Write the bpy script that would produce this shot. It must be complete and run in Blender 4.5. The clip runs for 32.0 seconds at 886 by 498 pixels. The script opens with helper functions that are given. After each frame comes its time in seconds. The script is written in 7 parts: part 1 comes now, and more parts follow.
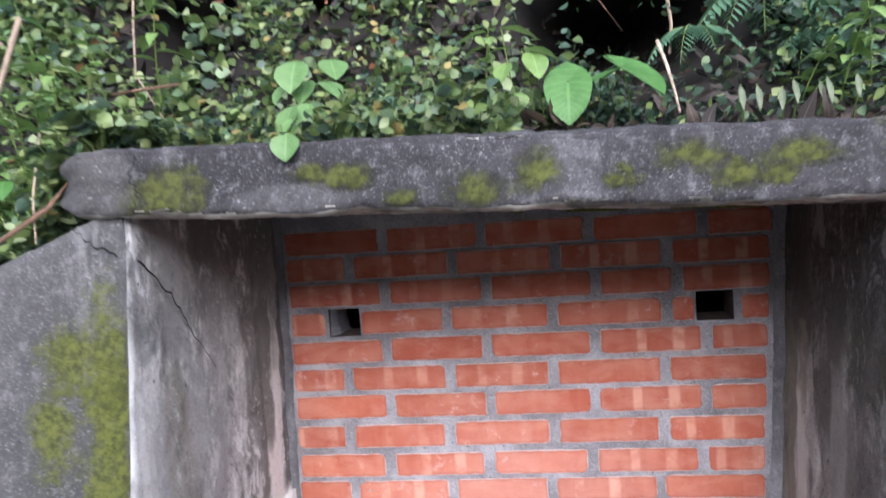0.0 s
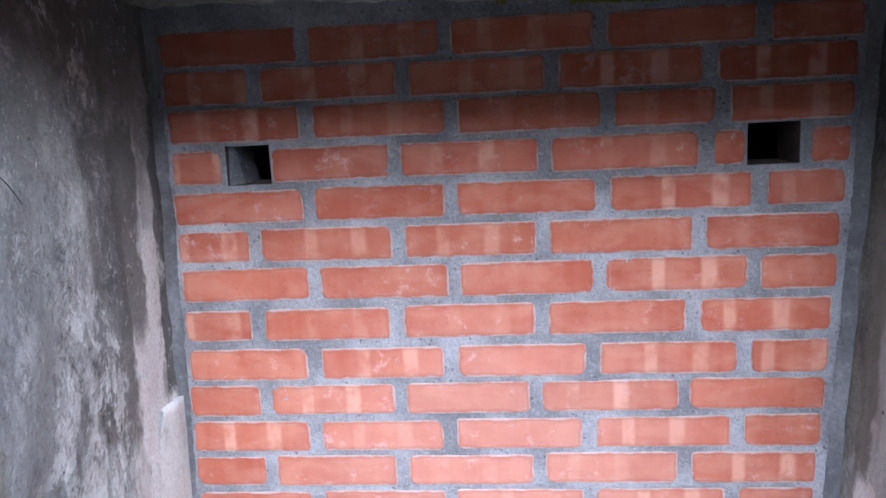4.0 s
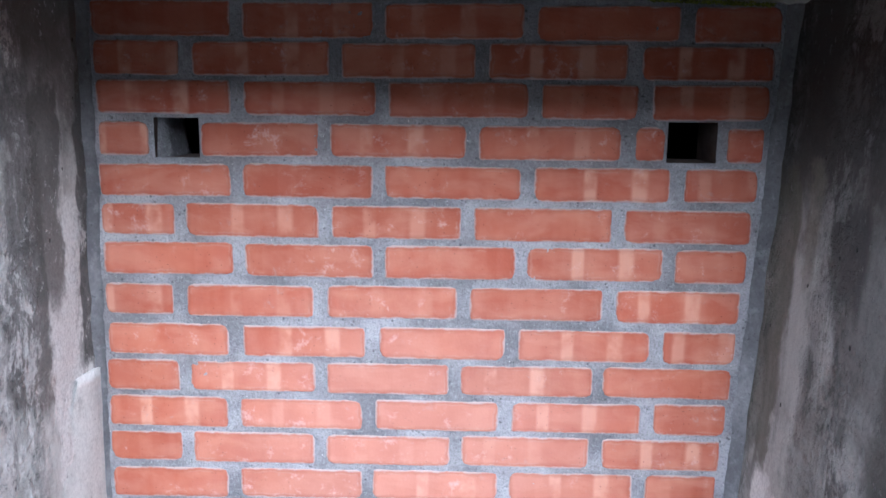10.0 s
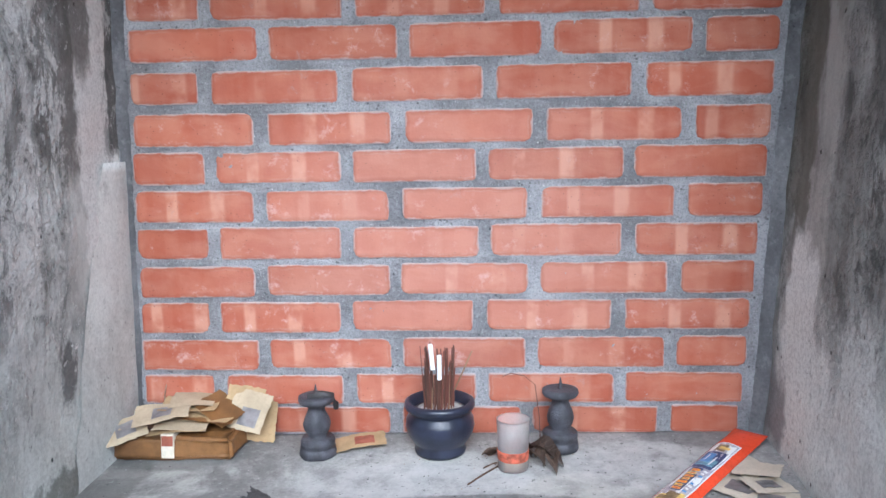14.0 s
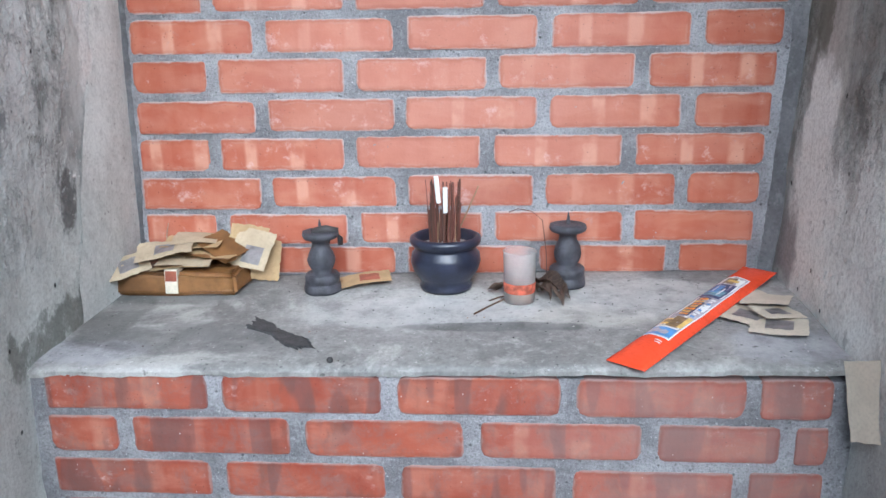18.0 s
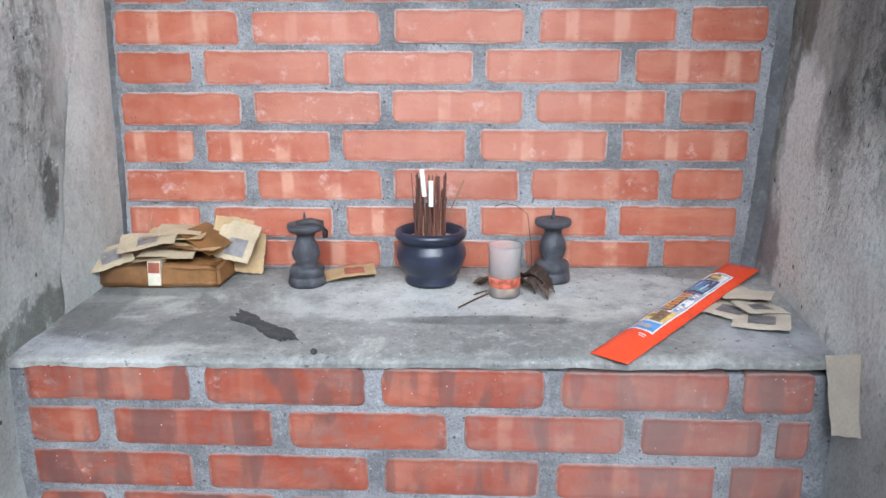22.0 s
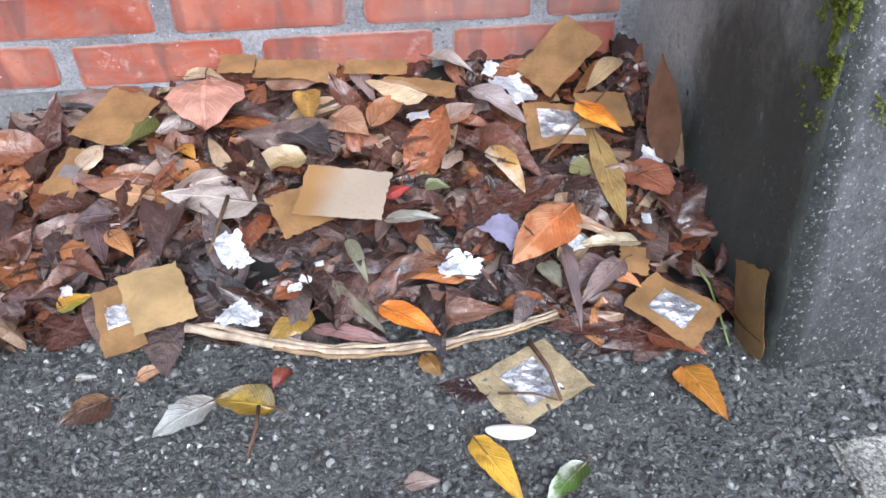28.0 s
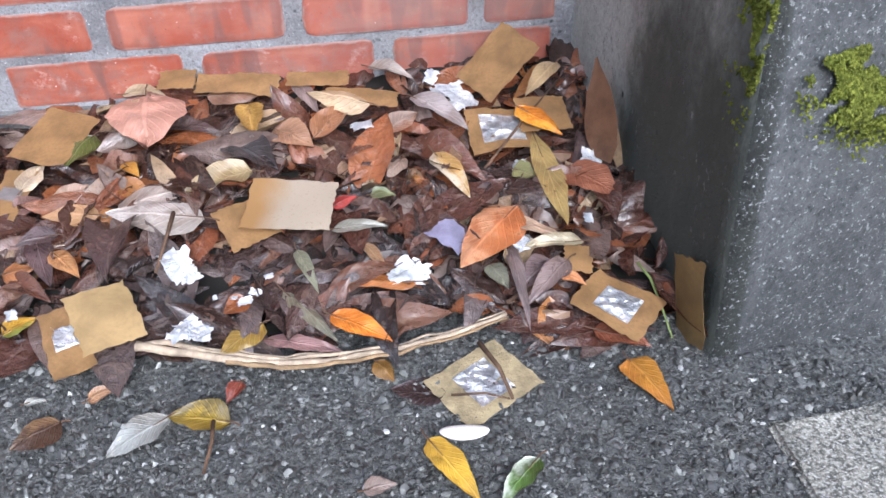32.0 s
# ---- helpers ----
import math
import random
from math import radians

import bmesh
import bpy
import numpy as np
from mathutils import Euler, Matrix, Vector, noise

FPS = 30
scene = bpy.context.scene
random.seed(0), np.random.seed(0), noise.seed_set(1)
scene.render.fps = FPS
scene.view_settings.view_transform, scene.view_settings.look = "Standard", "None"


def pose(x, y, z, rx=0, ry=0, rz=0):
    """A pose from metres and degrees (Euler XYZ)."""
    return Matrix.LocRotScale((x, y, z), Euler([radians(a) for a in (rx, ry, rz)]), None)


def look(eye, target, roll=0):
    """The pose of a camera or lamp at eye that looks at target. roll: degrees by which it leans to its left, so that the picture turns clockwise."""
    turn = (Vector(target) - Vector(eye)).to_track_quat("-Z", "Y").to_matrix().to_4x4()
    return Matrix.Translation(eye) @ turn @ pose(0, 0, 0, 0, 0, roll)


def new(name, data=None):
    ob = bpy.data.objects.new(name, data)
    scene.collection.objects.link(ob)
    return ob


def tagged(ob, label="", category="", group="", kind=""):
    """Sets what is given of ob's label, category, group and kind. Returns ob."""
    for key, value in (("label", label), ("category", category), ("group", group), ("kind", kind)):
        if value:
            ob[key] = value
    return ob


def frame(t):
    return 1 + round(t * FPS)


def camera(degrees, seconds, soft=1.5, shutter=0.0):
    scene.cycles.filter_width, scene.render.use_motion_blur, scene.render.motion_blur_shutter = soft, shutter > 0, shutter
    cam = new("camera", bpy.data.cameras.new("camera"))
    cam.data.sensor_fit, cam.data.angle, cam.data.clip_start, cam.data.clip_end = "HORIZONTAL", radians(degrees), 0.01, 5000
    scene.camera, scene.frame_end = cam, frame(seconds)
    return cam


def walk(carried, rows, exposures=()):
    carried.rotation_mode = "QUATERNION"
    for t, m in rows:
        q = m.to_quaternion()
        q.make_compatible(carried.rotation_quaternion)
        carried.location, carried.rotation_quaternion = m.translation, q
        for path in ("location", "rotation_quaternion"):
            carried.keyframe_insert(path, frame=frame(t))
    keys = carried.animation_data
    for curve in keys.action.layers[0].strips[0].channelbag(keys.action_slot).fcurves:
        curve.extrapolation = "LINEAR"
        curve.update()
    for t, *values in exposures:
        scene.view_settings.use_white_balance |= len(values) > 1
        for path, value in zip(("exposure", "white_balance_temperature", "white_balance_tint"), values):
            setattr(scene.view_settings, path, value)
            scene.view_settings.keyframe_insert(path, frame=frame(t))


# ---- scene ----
cam = camera(57.5, 32.0, 1.5, 0.5)
PATH = [
    (0, (0.739, -2.005, 1.702), (0.435, -0.033, 1.557), -4.1),
    (0.5, (0.684, -1.842, 1.668), (0.45, 0.132, 1.445), -3.4),
    (1, (0.708, -1.62, 1.609), (0.458, 0.349, 1.357), -3.4),
    (1.5, (0.683, -1.469, 1.539), (0.435, 0.498, 1.274), -2.7),
    (2, (0.673, -1.436, 1.488), (0.434, 0.53, 1.21), -2.7),
    (2.5, (0.672, -1.44, 1.472), (0.426, 0.524, 1.19), -2.9),
    (4.5, (0.645, -1.429, 1.478), (0.504, 0.529, 1.091), -2.3),
    (5, (0.655, -1.434, 1.482), (0.576, 0.524, 1.079), -1.3),
    (5.5, (0.67, -1.438, 1.472), (0.613, 0.522, 1.077), 0.2),
    (6, (0.659, -1.441, 1.471), (0.647, 0.519, 1.074), 1.9),
    (6.5, (0.666, -1.44, 1.462), (0.663, 0.524, 1.08), 2.8),
    (7, (0.663, -1.434, 1.472), (0.671, 0.525, 1.069), 3.0),
    (7.5, (0.675, -1.44, 1.473), (0.668, 0.52, 1.074), 2.4),
    (8, (0.677, -1.442, 1.478), (0.663, 0.514, 1.061), 1.6),
    (8.5, (0.686, -1.449, 1.468), (0.653, 0.509, 1.063), 0.8),
    (9, (0.693, -1.453, 1.456), (0.641, 0.511, 1.081), 0.1),
    (9.5, (0.691, -1.453, 1.458), (0.632, 0.515, 1.108), 0.1),
    (10, (0.691, -1.453, 1.449), (0.625, 0.513, 1.087), 0.5),
    (10.5, (0.68, -1.454, 1.402), (0.634, 0.51, 1.031), 0.8),
    (11, (0.68, -1.453, 1.312), (0.65, 0.515, 0.954), 1.0),
    (11.5, (0.694, -1.428, 1.155), (0.651, 0.552, 0.878), 1.1),
    (12, (0.687, -1.412, 1.074), (0.624, 0.574, 0.841), 0.8),
    (12.5, (0.688, -1.45, 1.032), (0.606, 0.532, 0.774), 0.2),
    (13, (0.688, -1.486, 1.019), (0.595, 0.492, 0.738), -0.4),
    (13.5, (0.693, -1.501, 1.015), (0.577, 0.474, 0.717), -0.9),
    (15.5, (0.677, -1.487, 0.941), (0.517, 0.472, 0.572), -0.8),
    (16, (0.679, -1.484, 0.913), (0.506, 0.456, 0.457), -1.2),
    (16.5, (0.692, -1.488, 0.893), (0.522, 0.438, 0.384), -1.5),
    (17, (0.696, -1.496, 0.887), (0.551, 0.428, 0.362), -1.6),
    (17.5, (0.69, -1.493, 0.875), (0.557, 0.432, 0.35), -1.2),
    (18, (0.681, -1.493, 0.869), (0.544, 0.431, 0.338), -0.9),
    (18.5, (0.668, -1.493, 0.865), (0.533, 0.427, 0.321), -0.4),
    (19, (0.668, -1.49, 0.857), (0.515, 0.426, 0.304), -0.4),
    (19.5, (0.657, -1.491, 0.857), (0.498, 0.423, 0.298), -0.2),
    (20, (0.662, -1.5, 0.865), (0.497, 0.414, 0.31), -0.2),
    (20.5, (0.671, -1.503, 0.864), (0.527, 0.416, 0.318), -0.1),
    (21, (0.678, -1.496, 0.858), (0.575, 0.428, 0.322), 0.2),
    (21.5, (0.673, -1.498, 0.859), (0.584, 0.427, 0.327), 0.2),
    (22, (0.68, -1.496, 0.855), (0.581, 0.431, 0.328), -0.1),
    (22.5, (0.669, -1.496, 0.852), (0.565, 0.435, 0.341), -0.1),
    (23, (0.668, -1.497, 0.853), (0.56, 0.44, 0.368), 0.1),
    (23.5, (0.708, -1.487, 0.82), (0.614, 0.444, 0.309), 0.2),
    (24, (0.774, -1.471, 0.736), (0.877, 0.342, -0.103), 0.8),
    (24.5, (0.804, -1.495, 0.683), (1.008, 0.203, -0.353), 1.2),
    (25, (0.792, -1.503, 0.651), (0.992, 0.104, -0.523), 1.0),
    (25.5, (0.786, -1.506, 0.638), (0.965, 0.048, -0.608), 0.3),
    (27.5, (0.782, -1.479, 0.641), (0.94, 0.071, -0.614), -0.2),
    (28, (0.794, -1.485, 0.641), (0.946, 0.053, -0.628), -0.6),
    (28.5, (0.793, -1.49, 0.643), (1.05, 0.015, -0.649), 1.6),
    (29, (0.792, -1.492, 0.644), (1.067, 0.008, -0.651), 1.6),
    (29.5, (0.793, -1.49, 0.644), (1.038, 0.023, -0.641), 0.4),
    (30, (0.801, -1.489, 0.646), (1.061, 0.042, -0.615), 0.0),
    (30.5, (0.797, -1.49, 0.647), (1.085, 0.048, -0.599), 0.2),
    (31, (0.799, -1.498, 0.649), (1.088, 0.041, -0.596), 0.1),
    (31.5, (0.791, -1.497, 0.65), (1.091, 0.037, -0.598), 0.5),
    (32, (0.797, -1.497, 0.65), (1.068, 0.034, -0.608), -0.3),
]
EXPOSURES = [(0.0, 1.72, 5700, 20), (1.0, 1.68, 5280, 15), (2.0, 1.66, 5120, 15), (6.0, 1.65, 5100, 14), (10.0, 1.65, 5100, 11), (12.0, 1.53, 5100, 6), (13.0, 1.34, 5200, 7), (19.0, 1.30, 5290, 5), (23.0, 1.33, 5400, 4), (24.0, 1.42, 5480, 6), (25.0, 1.70, 5580, 8), (32.0, 1.75, 5540, 12)]
walk(cam, [(t, look(eye, target, roll)) for t, eye, target, roll in PATH], EXPOSURES)

# ---------------------------------------------------------------- light
world = bpy.data.worlds.new("overcast_sky")
scene.world = world
world.use_nodes = True
wn, wl = world.node_tree.nodes, world.node_tree.links
sky = wn.new("ShaderNodeTexSky")
sky.sky_type, sky.sun_disc = "NISHITA", False
sky.sun_elevation, sky.sun_rotation = radians(30), radians(172)
sky.dust_density, sky.air_density, sky.ozone_density = 4.0, 1.0, 1.0
grey = wn.new("ShaderNodeHueSaturation")
grey.inputs["Saturation"].default_value = 0.5
wl.new(sky.outputs["Color"], grey.inputs["Color"])
wl.new(grey.outputs["Color"], wn["Background"].inputs["Color"])
wn["Background"].inputs["Strength"].default_value = 0.12
sun = new("sun", bpy.data.lights.new("sun", "SUN"))
sun.data.energy, sun.data.angle, sun.data.color = 1.5, radians(60), (1.0, 0.985, 0.955)
sun.matrix_world = look((0.6 + 0.55, -4.0, 0.4 + 2.33), (0.6, 0, 0.4))


# ---------------------------------------------------------------- material kit
class Mat:
    def __init__(self, name, rough=0.8, spec=0.4, metal=0.0):
        self.m = bpy.data.materials.new(name)
        self.m.use_nodes = True
        self.n, self.l = self.m.node_tree.nodes, self.m.node_tree.links
        self.b = self.n["Principled BSDF"]
        self.set("Roughness", rough)
        self.set("Specular IOR Level", spec)
        self.set("Metallic", metal)
        self.tc = self.n.new("ShaderNodeTexCoord")

    def link(self, value, socket):
        if hasattr(value, "default_value"):
            self.l.new(value, socket)
        elif isinstance(value, tuple) and len(value) == 3 and socket.type == "RGBA":
            socket.default_value = (*value, 1)
        else:
            socket.default_value = value

    def set(self, key, value):
        self.link(value, self.b.inputs[key])

    def coord(self, scale=(1, 1, 1), shift=None, kind="Object", turn=(0, 0, 0)):
        mp = self.n.new("ShaderNodeMapping")
        self.l.new(self.tc.outputs[kind], mp.inputs["Vector"])
        mp.inputs["Scale"].default_value = scale
        mp.inputs["Rotation"].default_value = turn
        if shift is not None:
            self.link(shift, mp.inputs["Location"])
        return mp.outputs["Vector"]

    def noise(self, scale, detail=4, rough=0.55, co=None, distort=0.0):
        nz = self.n.new("ShaderNodeTexNoise")
        nz.inputs["Scale"].default_value, nz.inputs["Detail"].default_value = scale, detail
        nz.inputs["Roughness"].default_value, nz.inputs["Distortion"].default_value = rough, distort
        self.l.new(co if co is not None else self.tc.outputs["Object"], nz.inputs["Vector"])
        return nz.outputs["Fac"]

    def voronoi(self, scale, co=None, feature="F1", out="Distance"):
        v = self.n.new("ShaderNodeTexVoronoi")
        v.feature = feature
        v.inputs["Scale"].default_value = scale
        self.l.new(co if co is not None else self.tc.outputs["Object"], v.inputs["Vector"])
        return v.outputs[out]

    def step(self, fac, lo, hi):
        r = self.n.new("ShaderNodeMapRange")
        r.interpolation_type = "SMOOTHSTEP"
        self.link(fac, r.inputs["Value"])
        r.inputs["From Min"].default_value, r.inputs["From Max"].default_value = lo, hi
        return r.outputs["Result"]

    def math(self, op, a, b=0.0):
        q = self.n.new("ShaderNodeMath")
        q.operation = op
        self.link(a, q.inputs[0])
        self.link(b, q.inputs[1])
        return q.outputs[0]

    def mix(self, fac, a, b, blend="MIX"):
        x = self.n.new("ShaderNodeMix")
        x.data_type, x.blend_type = "RGBA", blend
        self.link(fac, x.inputs["Factor"])
        self.link(a, x.inputs[6])
        self.link(b, x.inputs[7])
        return x.outputs[2]

    def ramp(self, fac, stops, constant=False):
        r = self.n.new("ShaderNodeValToRGB")
        r.color_ramp.interpolation = "CONSTANT" if constant else "LINEAR"
        el = r.color_ramp.elements
        while len(el) < len(stops):
            el.new(0.5)
        for e, (pos, col) in zip(el, stops):
            e.position, e.color = pos, (*col, 1)
        self.link(fac, r.inputs["Fac"])
        return r.outputs["Color"]

    def axis(self, k, kind="Object"):
        s = self.n.new("ShaderNodeSeparateXYZ")
        self.l.new(self.tc.outputs[kind], s.inputs[0])
        return s.outputs[k]

    def random(self):
        return self.n.new("ShaderNodeObjectInfo").outputs["Random"]

    def island(self):
        return self.n.new("ShaderNodeNewGeometry").outputs["Random Per Island"]

    def bump(self, height, strength=0.5, dist=0.004, onto=None):
        b = self.n.new("ShaderNodeBump")
        b.inputs["Strength"].default_value, b.inputs["Distance"].default_value = strength, dist
        self.link(height, b.inputs["Height"])
        if onto is not None:
            self.l.new(onto, b.inputs["Normal"])
        self.l.new(b.outputs["Normal"], self.b.inputs["Normal"])
        return b.outputs["Normal"]

    def done(self, colour=None):
        if colour is not None:
            self.set("Base Color", colour)
        return self.m


def concrete(name, base, dark, pale, streak=0.5, lime=0.5, moss=0.0, speck=0.3, rough=0.85, moss_col=(0.13, 0.14, 0.012), grit=0.5, stain=None, shift=0.0, grain=0.0, patches=(), tufts=()):
    """Weathered cast concrete: blotches, run marks, lime, grains and moss."""
    k = Mat(name, rough, 0.35)
    blot = k.noise(2.6, 6, 0.62, k.coord(shift=(shift, shift, 0)))
    col = k.mix(k.step(blot, 0.36, 0.66), dark, base)
    runs = k.noise(1.0, 8, 0.68, k.coord((6, 6, 2.3), (shift, 0, shift)), 0.9)
    where = k.noise(2.1, 5, 0.65, k.coord((1, 1, 0.7), (shift * 2, 1.3, 2.0)), 0.4)
    run = k.math("MULTIPLY", k.step(runs, 0.46, 0.66), k.step(where, 0.38, 0.6))
    col = k.mix(k.math("MULTIPLY", run, streak), col, tuple(c * 0.4 for c in dark))
    mott = k.noise(17, 8, 0.72, k.coord(shift=(shift, 2, 2)))
    col = k.mix(k.math("MULTIPLY", k.step(mott, 0.45, 0.68), 0.6), col, dark)
    mott2 = k.noise(48, 6, 0.75, k.coord((1, 1, 0.8), (2, shift, 6)))
    col = k.mix(k.math("MULTIPLY", k.step(mott2, 0.5, 0.66), 0.4), col, tuple(c * 0.6 for c in dark))
    col = k.mix(k.math("MULTIPLY", k.step(k.math("SUBTRACT", 1.0, mott2), 0.52, 0.66), 0.3), col, pale)
    runs2 = k.noise(1.0, 8, 0.7, k.coord((9, 9, 2.2), (7 + shift, 3, shift)), 0.8)
    patch = k.noise(3.3, 3, 0.5, k.coord(shift=(4, 9 + shift, 1)))
    white = k.math("MULTIPLY", k.step(runs2, 0.52, 0.66), k.step(patch, 0.42, 0.58))
    col = k.mix(k.math("MULTIPLY", white, lime), col, pale)
    if stain is not None:
        st = k.noise(4.0, 6, 0.65, k.coord((1, 1, 0.55), (2.3, 1.1, 0.4 + shift)), 0.5)
        col = k.mix(k.math("MULTIPLY", k.step(st, 0.5, 0.62), 0.85), col, stain)
    fine = k.noise(160, 3, 0.7)
    col = k.mix(k.math("MULTIPLY", k.step(fine, 0.35, 0.7), 0.35), col, k.mix(0.5, col, (0.02, 0.02, 0.02)))
    for (px, py, pz), (rx, ry, rz), tint, amount in patches:
        d = 0.0
        for i, (c0, r0) in enumerate(((px, rx), (py, ry), (pz, rz))):
            q = k.math("MULTIPLY", k.math("SUBTRACT", k.axis(i), c0), 1.0 / r0)
            d = k.math("ADD", d, k.math("MULTIPLY", q, q))
        d = k.math("ADD", k.math("SQRT", d), k.math("MULTIPLY", k.math("SUBTRACT", k.noise(8, 7, 0.7, k.coord((1, 1, 0.6), (px, 3, 1))), 0.5), 1.5))
        inside = k.math("SUBTRACT", 1.0, k.step(d, 0.75, 1.1))
        col = k.mix(k.math("MULTIPLY", inside, amount), col, k.mix(k.step(mott, 0.4, 0.7), tint, tuple(c * 0.5 for c in tint)))
    if grain > 0:
        salt = k.step(k.noise(230, 3, 0.7, k.coord(shift=(shift, 1, 1))), 0.56, 0.7)
        col = k.mix(k.math("MULTIPLY", salt, grain), col, tuple(min(0.75, 0.2 + 1.6 * c) for c in base))
        pep = k.step(k.noise(190, 3, 0.7, k.coord(shift=(4, shift, 1))), 0.56, 0.68)
        col = k.mix(k.math("MULTIPLY", pep, grain * 0.8), col, tuple(0.35 * c for c in dark))
    fleck = k.step(k.noise(115, 4, 0.75, k.coord((1, 1, 0.7), (shift, 5, 3))), 0.60, 0.72)
    fleck = k.math("MULTIPLY", fleck, k.step(k.noise(6, 4, 0.6, k.coord(shift=(8, shift, 2))), 0.38, 0.6))
    col = k.mix(k.math("MULTIPLY", fleck, speck), col, tuple(min(0.7, 0.25 + 1.3 * c) for c in base))
    holes = k.math("MULTIPLY", k.step(k.noise(85, 3, 0.7, k.coord(shift=(3, 3, shift))), 0.62, 0.72), 0.7)
    col = k.mix(holes, col, tuple(0.3 * c for c in dark))
    hgt = k.math("ADD", k.math("MULTIPLY", k.noise(55, 6, 0.7), 0.6), k.math("MULTIPLY", k.noise(9, 4, 0.6), 0.5))
    hgt = k.math("ADD", hgt, k.math("MULTIPLY", fine, 0.25))
    for (px, pz), (rx, rz) in tufts:
        qx, qz = k.math("MULTIPLY", k.math("SUBTRACT", k.axis(0), px), 1.0 / rx), k.math("MULTIPLY", k.math("SUBTRACT", k.axis(2), pz), 1.0 / rz)
        d = k.math("SQRT", k.math("ADD", k.math("MULTIPLY", qx, qx), k.math("MULTIPLY", qz, qz)))
        furry = k.noise(24, 8, 0.8, k.coord(shift=(px, 1, 2)))
        d = k.math("ADD", d, k.math("MULTIPLY", k.math("SUBTRACT", furry, 0.5), 3.0))
        there = k.math("SUBTRACT", 1.0, k.step(d, 0.35, 1.15))
        tone = k.mix(k.step(k.noise(70, 4, 0.7), 0.35, 0.65), tuple(c * 0.45 for c in moss_col), tuple(c * 1.25 for c in moss_col))
        col = k.mix(k.math("MULTIPLY", there, 0.92), col, tone)
        hgt = k.math("ADD", hgt, k.math("MULTIPLY", k.math("MULTIPLY", there, furry), 1.0))
    if moss > 0:
        area = k.noise(3.6, 5, 0.6, k.coord(shift=(1.7 + shift, 2.2, 5.1)))
        tuft = k.noise(48, 4, 0.7)
        m = k.step(k.math("ADD", area, k.math("MULTIPLY", k.math("SUBTRACT", tuft, 0.5), 0.22)), 0.66 - 0.2 * moss, 0.72 - 0.2 * moss)
        mc = k.mix(k.step(k.noise(30, 4, 0.6), 0.35, 0.65), tuple(c * 0.5 for c in moss_col), moss_col)
        col = k.mix(k.math("MULTIPLY", m, 0.9), col, mc)
        hgt = k.math("ADD", hgt, k.math("MULTIPLY", k.math("MULTIPLY", m, tuft), 0.9))
    k.bump(hgt, grit, 0.006)
    k.set("Roughness", k.math("ADD", rough - 0.12, k.math("MULTIPLY", blot, 0.2)))
    return k.done(col)


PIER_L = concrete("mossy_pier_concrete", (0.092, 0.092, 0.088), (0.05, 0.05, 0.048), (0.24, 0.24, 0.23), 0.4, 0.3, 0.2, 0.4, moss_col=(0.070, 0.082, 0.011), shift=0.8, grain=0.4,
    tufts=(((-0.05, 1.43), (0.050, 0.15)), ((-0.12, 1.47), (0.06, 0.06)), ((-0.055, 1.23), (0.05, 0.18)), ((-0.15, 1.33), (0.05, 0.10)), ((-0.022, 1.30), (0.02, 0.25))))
PIER_R = concrete("wet_pier_concrete", (0.100, 0.102, 0.104), (0.055, 0.057, 0.058), (0.17, 0.175, 0.18), 0.3, 0.3, 0.1, 0.75, 0.5, grit=1.0, shift=3.0, grain=0.85,
    patches=(((1.185, -0.93, 0.22), (0.035, 1, 0.5), (0.03, 0.033, 0.028), 0.8),))


